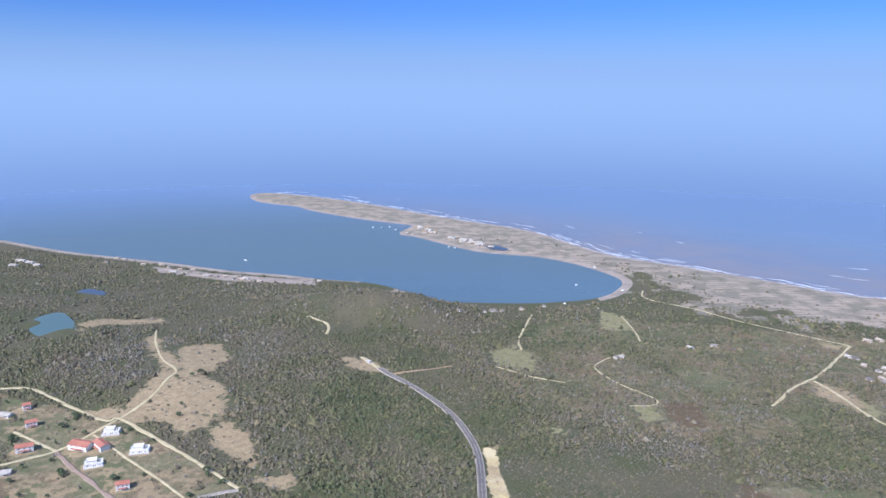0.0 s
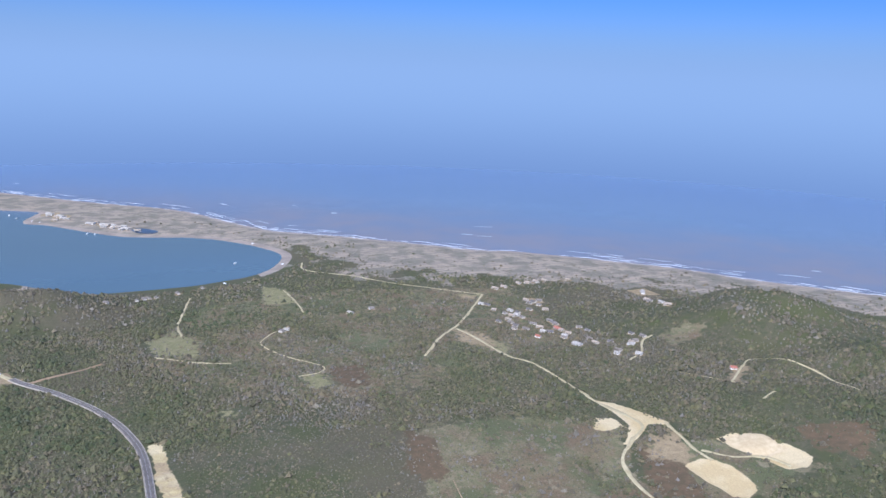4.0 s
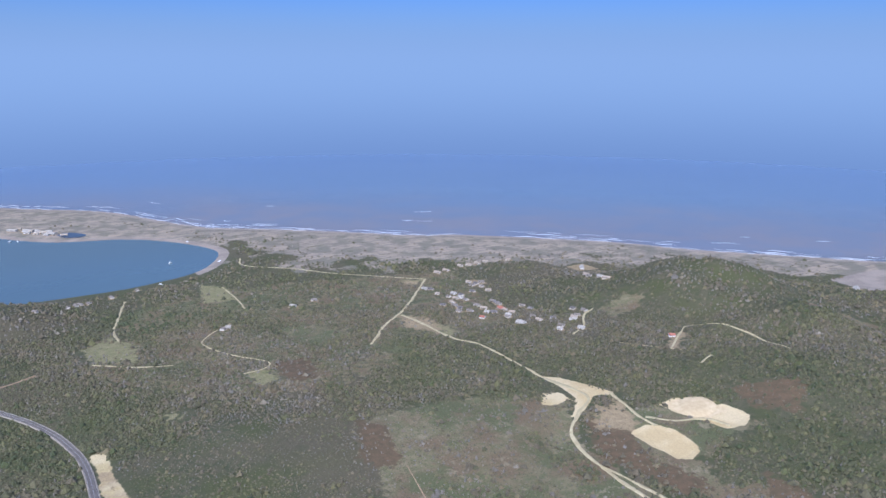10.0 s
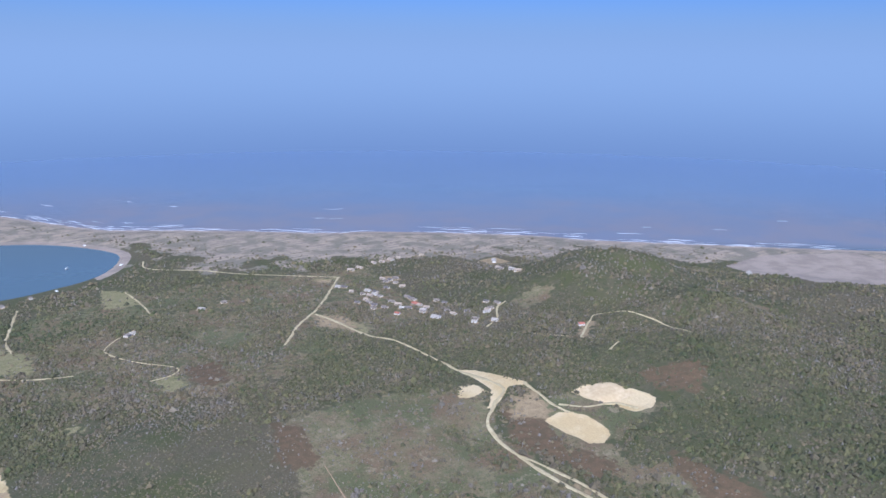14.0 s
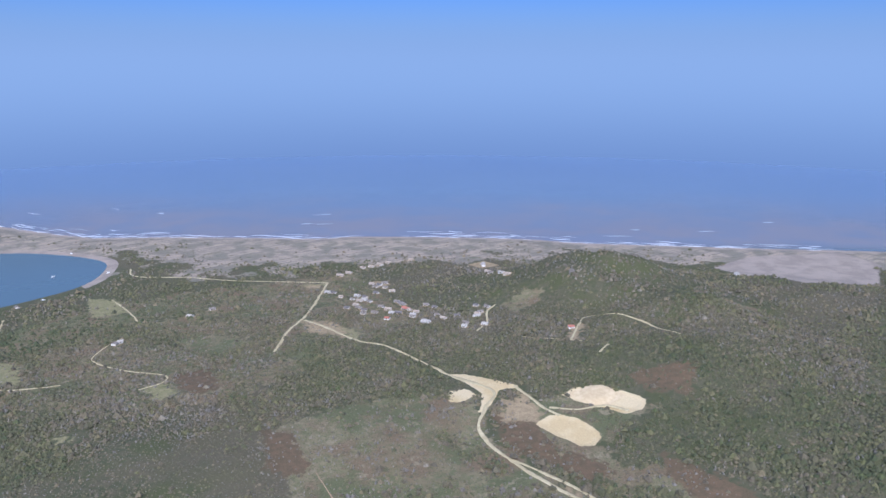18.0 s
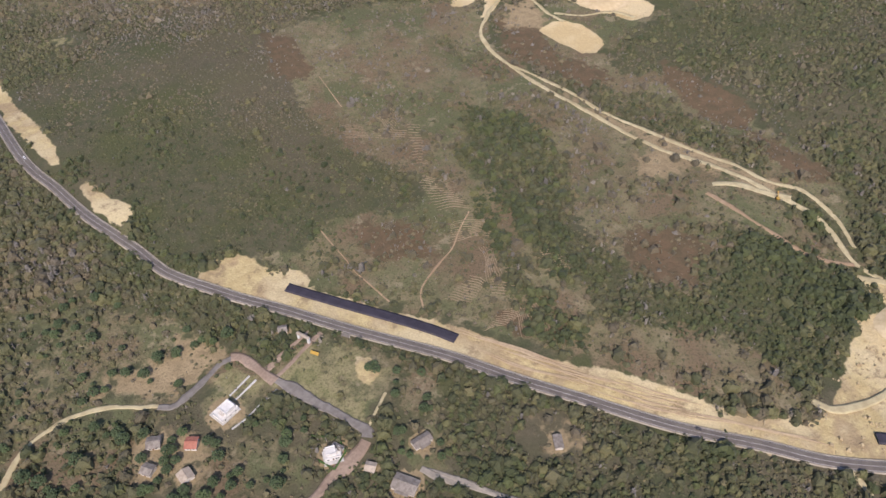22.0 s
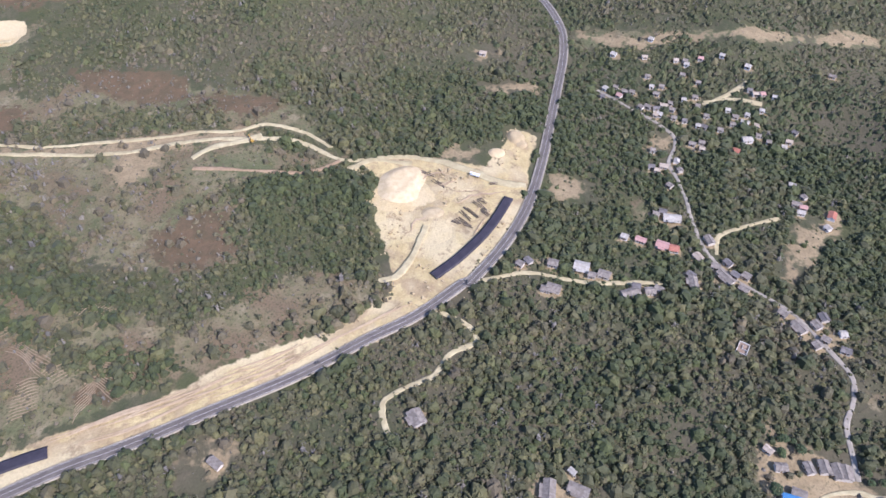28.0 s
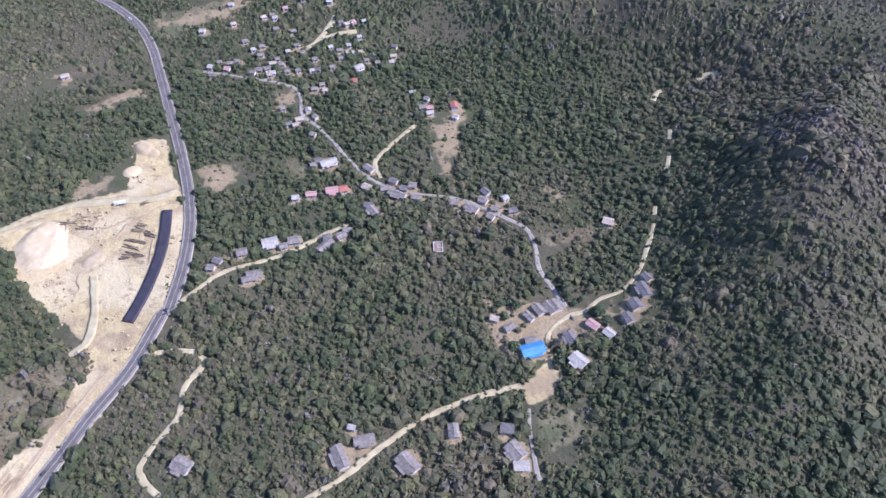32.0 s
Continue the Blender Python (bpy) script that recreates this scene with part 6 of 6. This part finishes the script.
shore = even(SHORE[34:55], 8.0)
d = np.gradient(shore, axis=0)
d /= np.linalg.norm(d, axis=1)[:, None]
seaward = np.stack([-d[:, 1], d[:, 0]], 1)
if inside((shore + seaward * 60)[:, 0], (shore + seaward * 60)[:, 1], COAST).mean() > 0.5:
    seaward = -seaward
runs = []
for off, odds, wide in ((5, 0.85, 3.6), (13, 0.75, 3.0), (24, 0.7, 3.4), (38, 0.55, 3.2), (55, 0.45, 3.0), (78, 0.22, 2.6), (105, 0.10, 2.4), (190, 0.05, 2.6), (330, 0.03, 2.6)):
    i = 0
    while i < len(shore) - 8:
        n = int(rng.integers(4, 15)) if off < 150 else int(rng.integers(4, 7))
        if rng.random() < odds:
            seg = shore[i:i + n] + seaward[i:i + n] * (off + 3 * np.sin(np.arange(len(shore[i:i + n])) * 0.9 + i)[:, None] + rng.uniform(-4, 4))
            if len(seg) > 3:
                runs.append((seg, wide * rng.uniform(0.5, 1.6)))
        i += n
strips("surf", runs, 6, 0.25, FOAM, "white lines of breaking surf along the beach", "surf")

HULL = simple("white_boat_paint", rgb(0.82, 0.82, 0.80), rgb(0.72, 0.72, 0.70), 2, 0.4)
first_boat = None
for bx, by in BOATS:
    spot = pose(bx, by, 0.1, 0, 0, rng.uniform(0, 360))
    if first_boat:
        copy_thing(first_boat, spot)
        continue
    first_boat = tagged(new("boat"), "white boat moored in the bay", "boat", "boats in the bay")
    bm = bmesh.new()
    rings = []
    for x, w, z in ((-5, 1.5, 1.0), (-2, 1.8, 1.0), (2, 1.6, 1.1), (5.2, 0.15, 1.5)):
        rings.append([bm.verts.new(p) for p in ((x, -w, z), (x, -w * 0.6, -0.4), (x, w * 0.6, -0.4), (x, w, z))])
    for a, b in zip(rings, rings[1:]):
        for i in range(4):
            bm.faces.new((a[i], a[(i + 1) % 4], b[(i + 1) % 4], b[i]))
    bm.faces.new(rings[0])
    bm.faces.new(rings[-1][::-1])
    part("hull", bm, HULL, first_boat)
    part("cabin", box(bmesh.new(), -2.5, 1.2, -1.1, 1.1, 1.0, 2.5), HULL, first_boat)
    first_boat.matrix_basis = spot

GREENWATER = Nodes("green_pond_water", 0.3).color(rgb(0.070, 0.112, 0.100)).m
DARKWATER = Nodes("dark_pond_water", 0.3).color(rgb(0.040, 0.058, 0.088)).m
for p, pond_water, word in zip(POND, (GREENWATER, DARKWATER, DARKWATER), ("still green farm pond in the woods", "small dark pond in low scrub", "dark lagoon on the sand spit")):
    q = even(p + [p[0]], 6.0)[:-1]
    z = float(np.percentile(height(q[:, 0], q[:, 1]), 45)) + 0.4
    bm = bmesh.new()
    top = [bm.verts.new((x, y, z)) for x, y in q]
    low = [bm.verts.new((x, y, z - 9)) for x, y in q]
    bm.faces.new(top)
    for i in range(len(top)):
        bm.faces.new((low[i], low[(i + 1) % len(top)], top[(i + 1) % len(top)], top[i]))
    bmesh.ops.recalc_face_normals(bm, faces=bm.faces)
    tagged(part("pond", bm, pond_water), word, "pond", kind="structure")

# ---- terraced plots and heaps ----
FURROW = simple("pale_brown_furrow_soil", rgb(0.33, 0.255, 0.165), rgb(0.26, 0.195, 0.125), 3)
for n, a, b, c, e in FURROWS:
    a, b, c, e = [np.array(p) for p in (a, b, c, e)]
    runs = []
    for i in range(n):
        u = i / (n - 1)
        p, q = a + (b - a) * u, c + (e - c) * u
        s = np.linspace(0, 1, 14)[:, None]
        across_ = np.array([-(q - p)[1], (q - p)[0]])
        bow = across_ * (0.035 * np.sin(s * math.pi * 2 + i * 0.4) + 0.06 * np.sin(s * math.pi))
        runs.append((p + (q - p) * s + bow, 0.75))
    strips("furrow", runs, 1, None, FURROW, "pale soil ridges of a terraced hillside plot", "furrows")

runs = []
near_ = even(LINES["strip_near"], 4.0)
side = 1.0
dirs = np.gradient(hw, axis=0)
dirs /= np.linalg.norm(dirs, axis=1)[:, None]
left_ = np.stack([-dirs[:, 1], dirs[:, 0]], 1)
k0 = int(np.argmin(np.hypot(*(hw - near_[len(near_) // 2]).T)))
if np.dot(near_[len(near_) // 2] - hw[k0], left_[k0]) < 0:
    side = -1.0
k1 = int(np.argmin(np.hypot(*(hw - np.array(LINES["strip_far"][0])).T)))
lo_, hi_ = min(k0, k1), max(k0, k1)
for _ in range(60):
    a = int(rng.integers(lo_, hi_ - 14))
    b = min(hi_, a + int(rng.integers(8, 34)))
    off = side * rng.uniform(9, 27)
    seg = hw[a:b] + left_[a:b] * (off + 0.9 * np.sin(np.arange(b - a) * 0.4 + a)[:, None])
    if len(seg) > 4 and cell(SOIL, seg[:, 0], seg[:, 1]).min() > 0.9 and road_gap(seg[:, 0], seg[:, 1]).min() > 1.2:
        runs.append((seg, rng.uniform(0.8, 2.2)))
RUT = simple("tan_wheel_ruts", rgb(0.44, 0.335, 0.21), rgb(0.36, 0.27, 0.165), 3)
strips("rut", runs, 1, None, RUT, "tan wheel ruts and spoil lines in bare soil", "ruts")
runs = []
for _ in range(90):
    a0, b0 = np.array(SOIL[1]).min(0), np.array(SOIL[1]).max(0)
    p = rng.uniform(a0, b0)
    t0 = rng.uniform(0, 3.14) if rng.random() < 0.3 else 1.9 + rng.normal(0, 0.3)
    s = np.linspace(0, rng.uniform(14, 50), 16)
    bend = t0 + np.cumsum(rng.normal(0, 0.06, 16))
    seg = p + np.stack([np.cos(bend), np.sin(bend)], 1) * s[:, None]
    if cell(SOIL[1:2], seg[:, 0], seg[:, 1]).min() > 0.9 and road_gap(seg[:, 0], seg[:, 1]).min() > 1:
        runs.append((seg, rng.uniform(0.9, 2.8)))
strips("rut", runs, 1, None, RUT, "tan wheel ruts and spoil lines on the quarry floor", "ruts")

PALE = simple("pale_quarried_soil", rgb(0.60, 0.48, 0.29), rgb(0.50, 0.385, 0.22), 5)
TAN = simple("tan_dug_soil", rgb(0.48, 0.38, 0.225), rgb(0.40, 0.31, 0.175), 4)
for hx, hy, r, h, tone in HEAPS:
    n = 28
    u, v = np.meshgrid(np.linspace(-1.3, 1.3, n), np.linspace(-1.3, 1.3, n), indexing="ij")
    x, y = hx + u * r, hy + v * r
    q = np.sqrt(u * u + v * v) + 0.10 * np.sin(2 * np.arctan2(v, u) + hx) + 0.22 * ripple(x * 4, y * 4)
    z = h * smooth(1.05, 0.5, q) * (0.75 + 0.5 * np.abs(ripple(x * 6, y * 6))) - 1.2 * smooth(0.9, 1.15, q) - 0.1
    a = (np.arange(n - 1)[:, None] * n + np.arange(n - 1)[None]).ravel()
    me = mesh_from("soil_mound", np.column_stack([x.ravel(), y.ravel(), (height(x, y) + z).ravel()]), np.stack([a, a + n, a + n + 1, a + 1], 1), PALE if tone == "pale" else TAN, True)
    tagged(new("soil_mound", me), "mound of pale dug soil" if tone == "pale" else "rutted mound of tan dug soil", "mound", "soil mounds")


# ---- works and small things ----
YELLOWPAINT = simple("yellow_machine_paint", rgb(0.50, 0.31, 0.06), rgb(0.38, 0.24, 0.05), 0.7, 0.5)
RUBBER = simple("black_rubber", rgb(0.03, 0.03, 0.03), rgb(0.05, 0.048, 0.045), 0.3)
STEEL = simple("dark_steel", rgb(0.12, 0.11, 0.105), rgb(0.08, 0.075, 0.07), 0.6, 0.5)


def wheel(parent, x, y, r=0.5, w=0.3):
    bm = bmesh.new()
    bmesh.ops.create_cone(bm, cap_ends=True, segments=14, radius1=r, radius2=r, depth=w, matrix=pose(x, y, r, 90, 0, 0))
    part("wheel", bm, RUBBER, parent, "black rubber wheel")


def on_ground(p, turn=0.0, lift=0.1):
    return pose(p[0], p[1], float(height(*p)) + lift, 0, 0, turn)


truck = tagged(new("truck"), "white tipper truck parked on the quarry floor", "truck")
part("chassis", box(bmesh.new(), -4.2, 4.2, -0.9, 0.9, 0.7, 1.0), STEEL, truck)
part("cab", box(bmesh.new(), 2.2, 4.2, -1.2, 1.2, 1.0, 3.0), HULL, truck, "white cab")
part("windscreen", box(bmesh.new(), 4.2, 4.24, -1.0, 1.0, 1.9, 2.8), GLASS, truck, "dark windscreen")
part("tipper_body", box(bmesh.new(), -4.2, 1.9, -1.25, 1.25, 1.05, 2.6), HULL, truck, "white tipper body")
for wx in (-3.2, -1.9, 3.1):
    for wy in (-1.0, 1.0):
        wheel(truck, wx, wy)
truck.matrix_basis = on_ground(TRUCK, 70, 0.2)

digger = tagged(new("excavator"), "yellow tracked excavator on bare soil", "excavator", "excavators")
for side in (-1, 1):
    bm = box(bmesh.new(), -2.0, 2.0, side * 1.3 - 0.35, side * 1.3 + 0.35, 0, 0.9)
    bmesh.ops.bevel(bm, geom=bm.edges[:], offset=0.2, segments=2, affect="EDGES")
    part("track", bm, RUBBER, digger, "black crawler track")
part("house", box(bmesh.new(), -2.1, 1.2, -1.3, 1.3, 1.0, 2.3), YELLOWPAINT, digger)
part("cab", box(bmesh.new(), 0.0, 1.5, 0.3, 1.3, 2.3, 3.2), GLASS, digger, "glazed cab")
bm = box(bmesh.new(), 0, 5.2, -0.3, 0.3, -0.3, 0.3)
bm.transform(pose(1.0, -0.3, 1.8, 0, -38, 0))
part("boom", bm, YELLOWPAINT, digger)
bm = box(bmesh.new(), 0, 3.4, -0.22, 0.22, -0.25, 0.25)
bm.transform(pose(5.1, -0.3, 5.0, 0, 62, 0))
part("dipper", bm, YELLOWPAINT, digger)
part("bucket", box(bmesh.new(), 6.2, 7.4, -0.9, 0.3, 1.1, 2.2), STEEL, digger, "dark steel bucket")
digger.matrix_basis = on_ground(DIGGERS[0], 40, 0.25)


for x0, y0, x1, y1 in PILES:
    long_ = math.hypot(x1 - x0, y1 - y0)
    pile = tagged(new("log_pile"), "loose pile of brown felled logs on bare soil", "logs", "log piles")
    for k in range(3):
        bm = bmesh.new()
        length = long_ * rng.uniform(0.6, 1.0)
        bmesh.ops.create_cone(bm, cap_ends=True, segments=8, radius1=0.34, radius2=0.26, depth=length, matrix=pose(rng.uniform(-1, 1), -1.2 + 1.2 * k, 0.32, 0, 90, rng.uniform(-9, 9)))
        part("log", bm, BARK, pile)
    pile.matrix_basis = on_ground(((x0 + x1) / 2, (y0 + y1) / 2), math.degrees(math.atan2(y1 - y0, x1 - x0)), 0.25)

def car(paint, word):
    """A small car: body with a sloped glazed cabin and four wheels."""
    ob = tagged(new("car"), word, "car", "cars on the highway")
    bm = box(bmesh.new(), -2.1, 2.1, -0.85, 0.85, 0.3, 0.95)
    bmesh.ops.bevel(bm, geom=bm.edges[:], offset=0.14, segments=2, affect="EDGES")
    part("body", bm, paint, ob)
    bm = bmesh.new()
    low = [bm.verts.new(p) for p in ((-1.6, -0.78, 0.93), (1.0, -0.78, 0.93), (1.0, 0.78, 0.93), (-1.6, 0.78, 0.93))]
    top = [bm.verts.new(p) for p in ((-1.1, -0.62, 1.45), (0.4, -0.62, 1.45), (0.4, 0.62, 1.45), (-1.1, 0.62, 1.45))]
    for i in range(4):
        bm.faces.new((low[i], low[(i + 1) % 4], top[(i + 1) % 4], top[i]))
    part("window_band", bm, GLASS, ob, "dark car windows")
    part("roof", box(bmesh.new(), -1.15, 0.45, -0.64, 0.64, 1.45, 1.52), paint, ob)
    for wx in (-1.3, 1.3):
        for wy in (-0.8, 0.8):
            wheel(ob, wx, wy, 0.32, 0.22)
    return ob


for at, paint, word in (((46.9, 637.3), HULL, "small white car driving lane of the highway"), ((294.9, 90.8), STEEL, "small dark car on the grey highway"), ((765.5, -107.2), HULL, "small white car on the far highway bend")):
    k = int(np.argmin(np.hypot(*(hw - np.array(at)).T)))
    a = hw[min(k + 1, len(hw) - 1)] - hw[max(k - 1, 0)]
    spot = hw[k] + np.array([-a[1], a[0]]) / np.hypot(*a) * 1.8
    car(paint, word).matrix_basis = pose(spot[0], spot[1], float(height(*hw[k])) + 0.75, 0, 0, math.degrees(math.atan2(a[1], a[0])))

gate = tagged(new("gatehouse"), "white estate gatehouse with an arch over the drive", "gatehouse")
for side in (-1, 1):
    part("pier", box(bmesh.new(), -0.8, 0.8, side * 4.6 - 0.8, side * 4.6 + 0.8, -2, 4.6), WHITE, gate)
part("lintel", box(bmesh.new(), -0.9, 0.9, -5.6, 5.6, 4.6, 5.5), WHITE, gate)
part("roof", gable_roof(11.0, 2.4, 5.5, 0.5, 0.2), BEIGE, gate, "dusty beige gate roof").matrix_basis = pose(0, 0, 0, 0, 0, 90)
(ax, ay), (bx, by) = GATE
gate.matrix_basis = on_ground(((ax + bx) / 2, (ay + by) / 2), math.degrees(math.atan2(by - ay, bx - ax)) + 90, 0.3)

panel = tagged(new("sign_panel"), "yellow sign panel standing in dry grass", "sign")
bm = box(bmesh.new(), -3.2, 3.2, -0.12, 0.12, 0.9, 3.4)
bm.transform(pose(0, 0, 0, -35, 0, 0))
part("board", bm, YELLOWPAINT, panel, "yellow board")
for x in (-2.4, 2.4):
    part("post", box(bmesh.new(), x - 0.1, x + 0.1, 0.9, 1.1, -1.0, 2.2), STEEL, panel)
panel.matrix_basis = on_ground(YELLOW, -60, 0.1)

HEDGELEAF = simple("clipped_green_hedge", rgb(0.075, 0.135, 0.035), rgb(0.05, 0.095, 0.028), 0.8, 0.8, 0.0, 0.3)
hedge = tagged(new("hedge"), "clipped bright green hedge round a villa garden", "hedge")
corners = [(94.1, 246.5), (106.6, 233.5), (105.2, 222.1), (92.9, 216.3), (88.2, 228.9)]
for (x0, y0), (x1, y1) in zip(corners, corners[1:]):
    n = max(3, int(math.hypot(x1 - x0, y1 - y0) / 0.9))
    bm = bmesh.new()
    for i in range(n):
        u = (i + 0.5) / n
        x, y = x0 + (x1 - x0) * u, y0 + (y1 - y0) * u
        z = float(height(x, y))
        bmesh.ops.create_icosphere(bm, subdivisions=1, radius=0.75, matrix=pose(x, y, z + 0.7 + 0.2 * rng.uniform(-1, 1), 0, 0, rng.uniform(0, 90)))
    part("hedge_side", bm, HEDGELEAF, hedge)

shelter = tagged(new("bus_shelter"), "small grey roadside bus shelter", "shelter")
part("roof", box(bmesh.new(), -3.2, 3.2, -1.3, 1.3, 2.5, 2.7), ZINC, shelter)
part("back_wall", box(bmesh.new(), -3.0, 3.0, 0.9, 1.1, -1.5, 2.5), PLASTER, shelter)
for x in (-2.8, 2.8):
    part("post", box(bmesh.new(), x - 0.1, x + 0.1, -1.1, -0.9, -1.5, 2.5), STEEL, shelter)
shelter.matrix_basis = on_ground(SHELTER, -60, 0.2)

basin = tagged(new("foundation"), "roofless foundation with pale walls and a brick floor", "foundation")
part("slab", box(bmesh.new(), -5.5, 5.5, -3.8, 3.8, -2.0, 0.25), BRICKPAVE, basin)
for x0, x1, y0, y1 in ((-5.5, 5.5, -3.8, -3.3), (-5.5, 5.5, 3.3, 3.8), (-5.5, -5.0, -3.3, 3.3), (5.0, 5.5, -3.3, 3.3), (-1.0, -0.6, -3.3, 0.8), (-0.6, 3.0, 0.4, 0.8)):
    part("low_wall", box(bmesh.new(), x0, x1, y0, y1, 0.25, 1.3), CONCRETE, basin, "low pale block wall")
basin.matrix_basis = on_ground(BASIN, -30, 0.35)

# rubble on the quarry floor
rr = np.random.default_rng(91)
outline = SOIL[1]
q = np.array(outline)
px, py = rr.uniform(q[:, 0].min(), q[:, 0].max(), 2600), rr.uniform(q[:, 1].min(), q[:, 1].max(), 2600)
ok = (cell(SOIL[1:2], px, py) > 0.95) & (cell(PIT, px, py) < 0.1) & (road_gap(px, py) > 2.0) & (ripple(px * 5, py * 5) > 0.12)
px, py = px[ok], py[ok]
cube = np.array([(-1, -1, -0.6), (1, -1, -0.6), (1, 1, -0.6), (-1, 1, -0.6), (-0.7, -0.7, 0.7), (0.7, -0.6, 0.8), (0.6, 0.7, 0.6), (-0.7, 0.6, 0.75)])
sizes = np.clip(rr.lognormal(-0.75, 0.5, len(px)), 0.2, 1.5)
turns = rr.uniform(0, 6.28, len(px))
ca, sa = np.cos(turns)[:, None], np.sin(turns)[:, None]
local = cube[None] * sizes[:, None, None] * rr.uniform(0.7, 1.35, (len(px), 8, 3))
v = np.stack([px[:, None] + local[..., 0] * ca - local[..., 1] * sa, py[:, None] + local[..., 0] * sa + local[..., 1] * ca, height(px, py)[:, None] + 0.3 + local[..., 2]], 2).reshape(-1, 3)
quad = np.array([(4, 5, 6, 7), (0, 1, 5, 4), (1, 2, 6, 5), (2, 3, 7, 6), (3, 0, 4, 7)])
f = (np.arange(len(px))[:, None, None] * 8 + quad[None]).reshape(-1, 4)
tagged(new("rubble", mesh_from("rubble", v, f, TAN)), "tan clods and rubble strewn over the quarry floor", "rubble", kind="stuff")
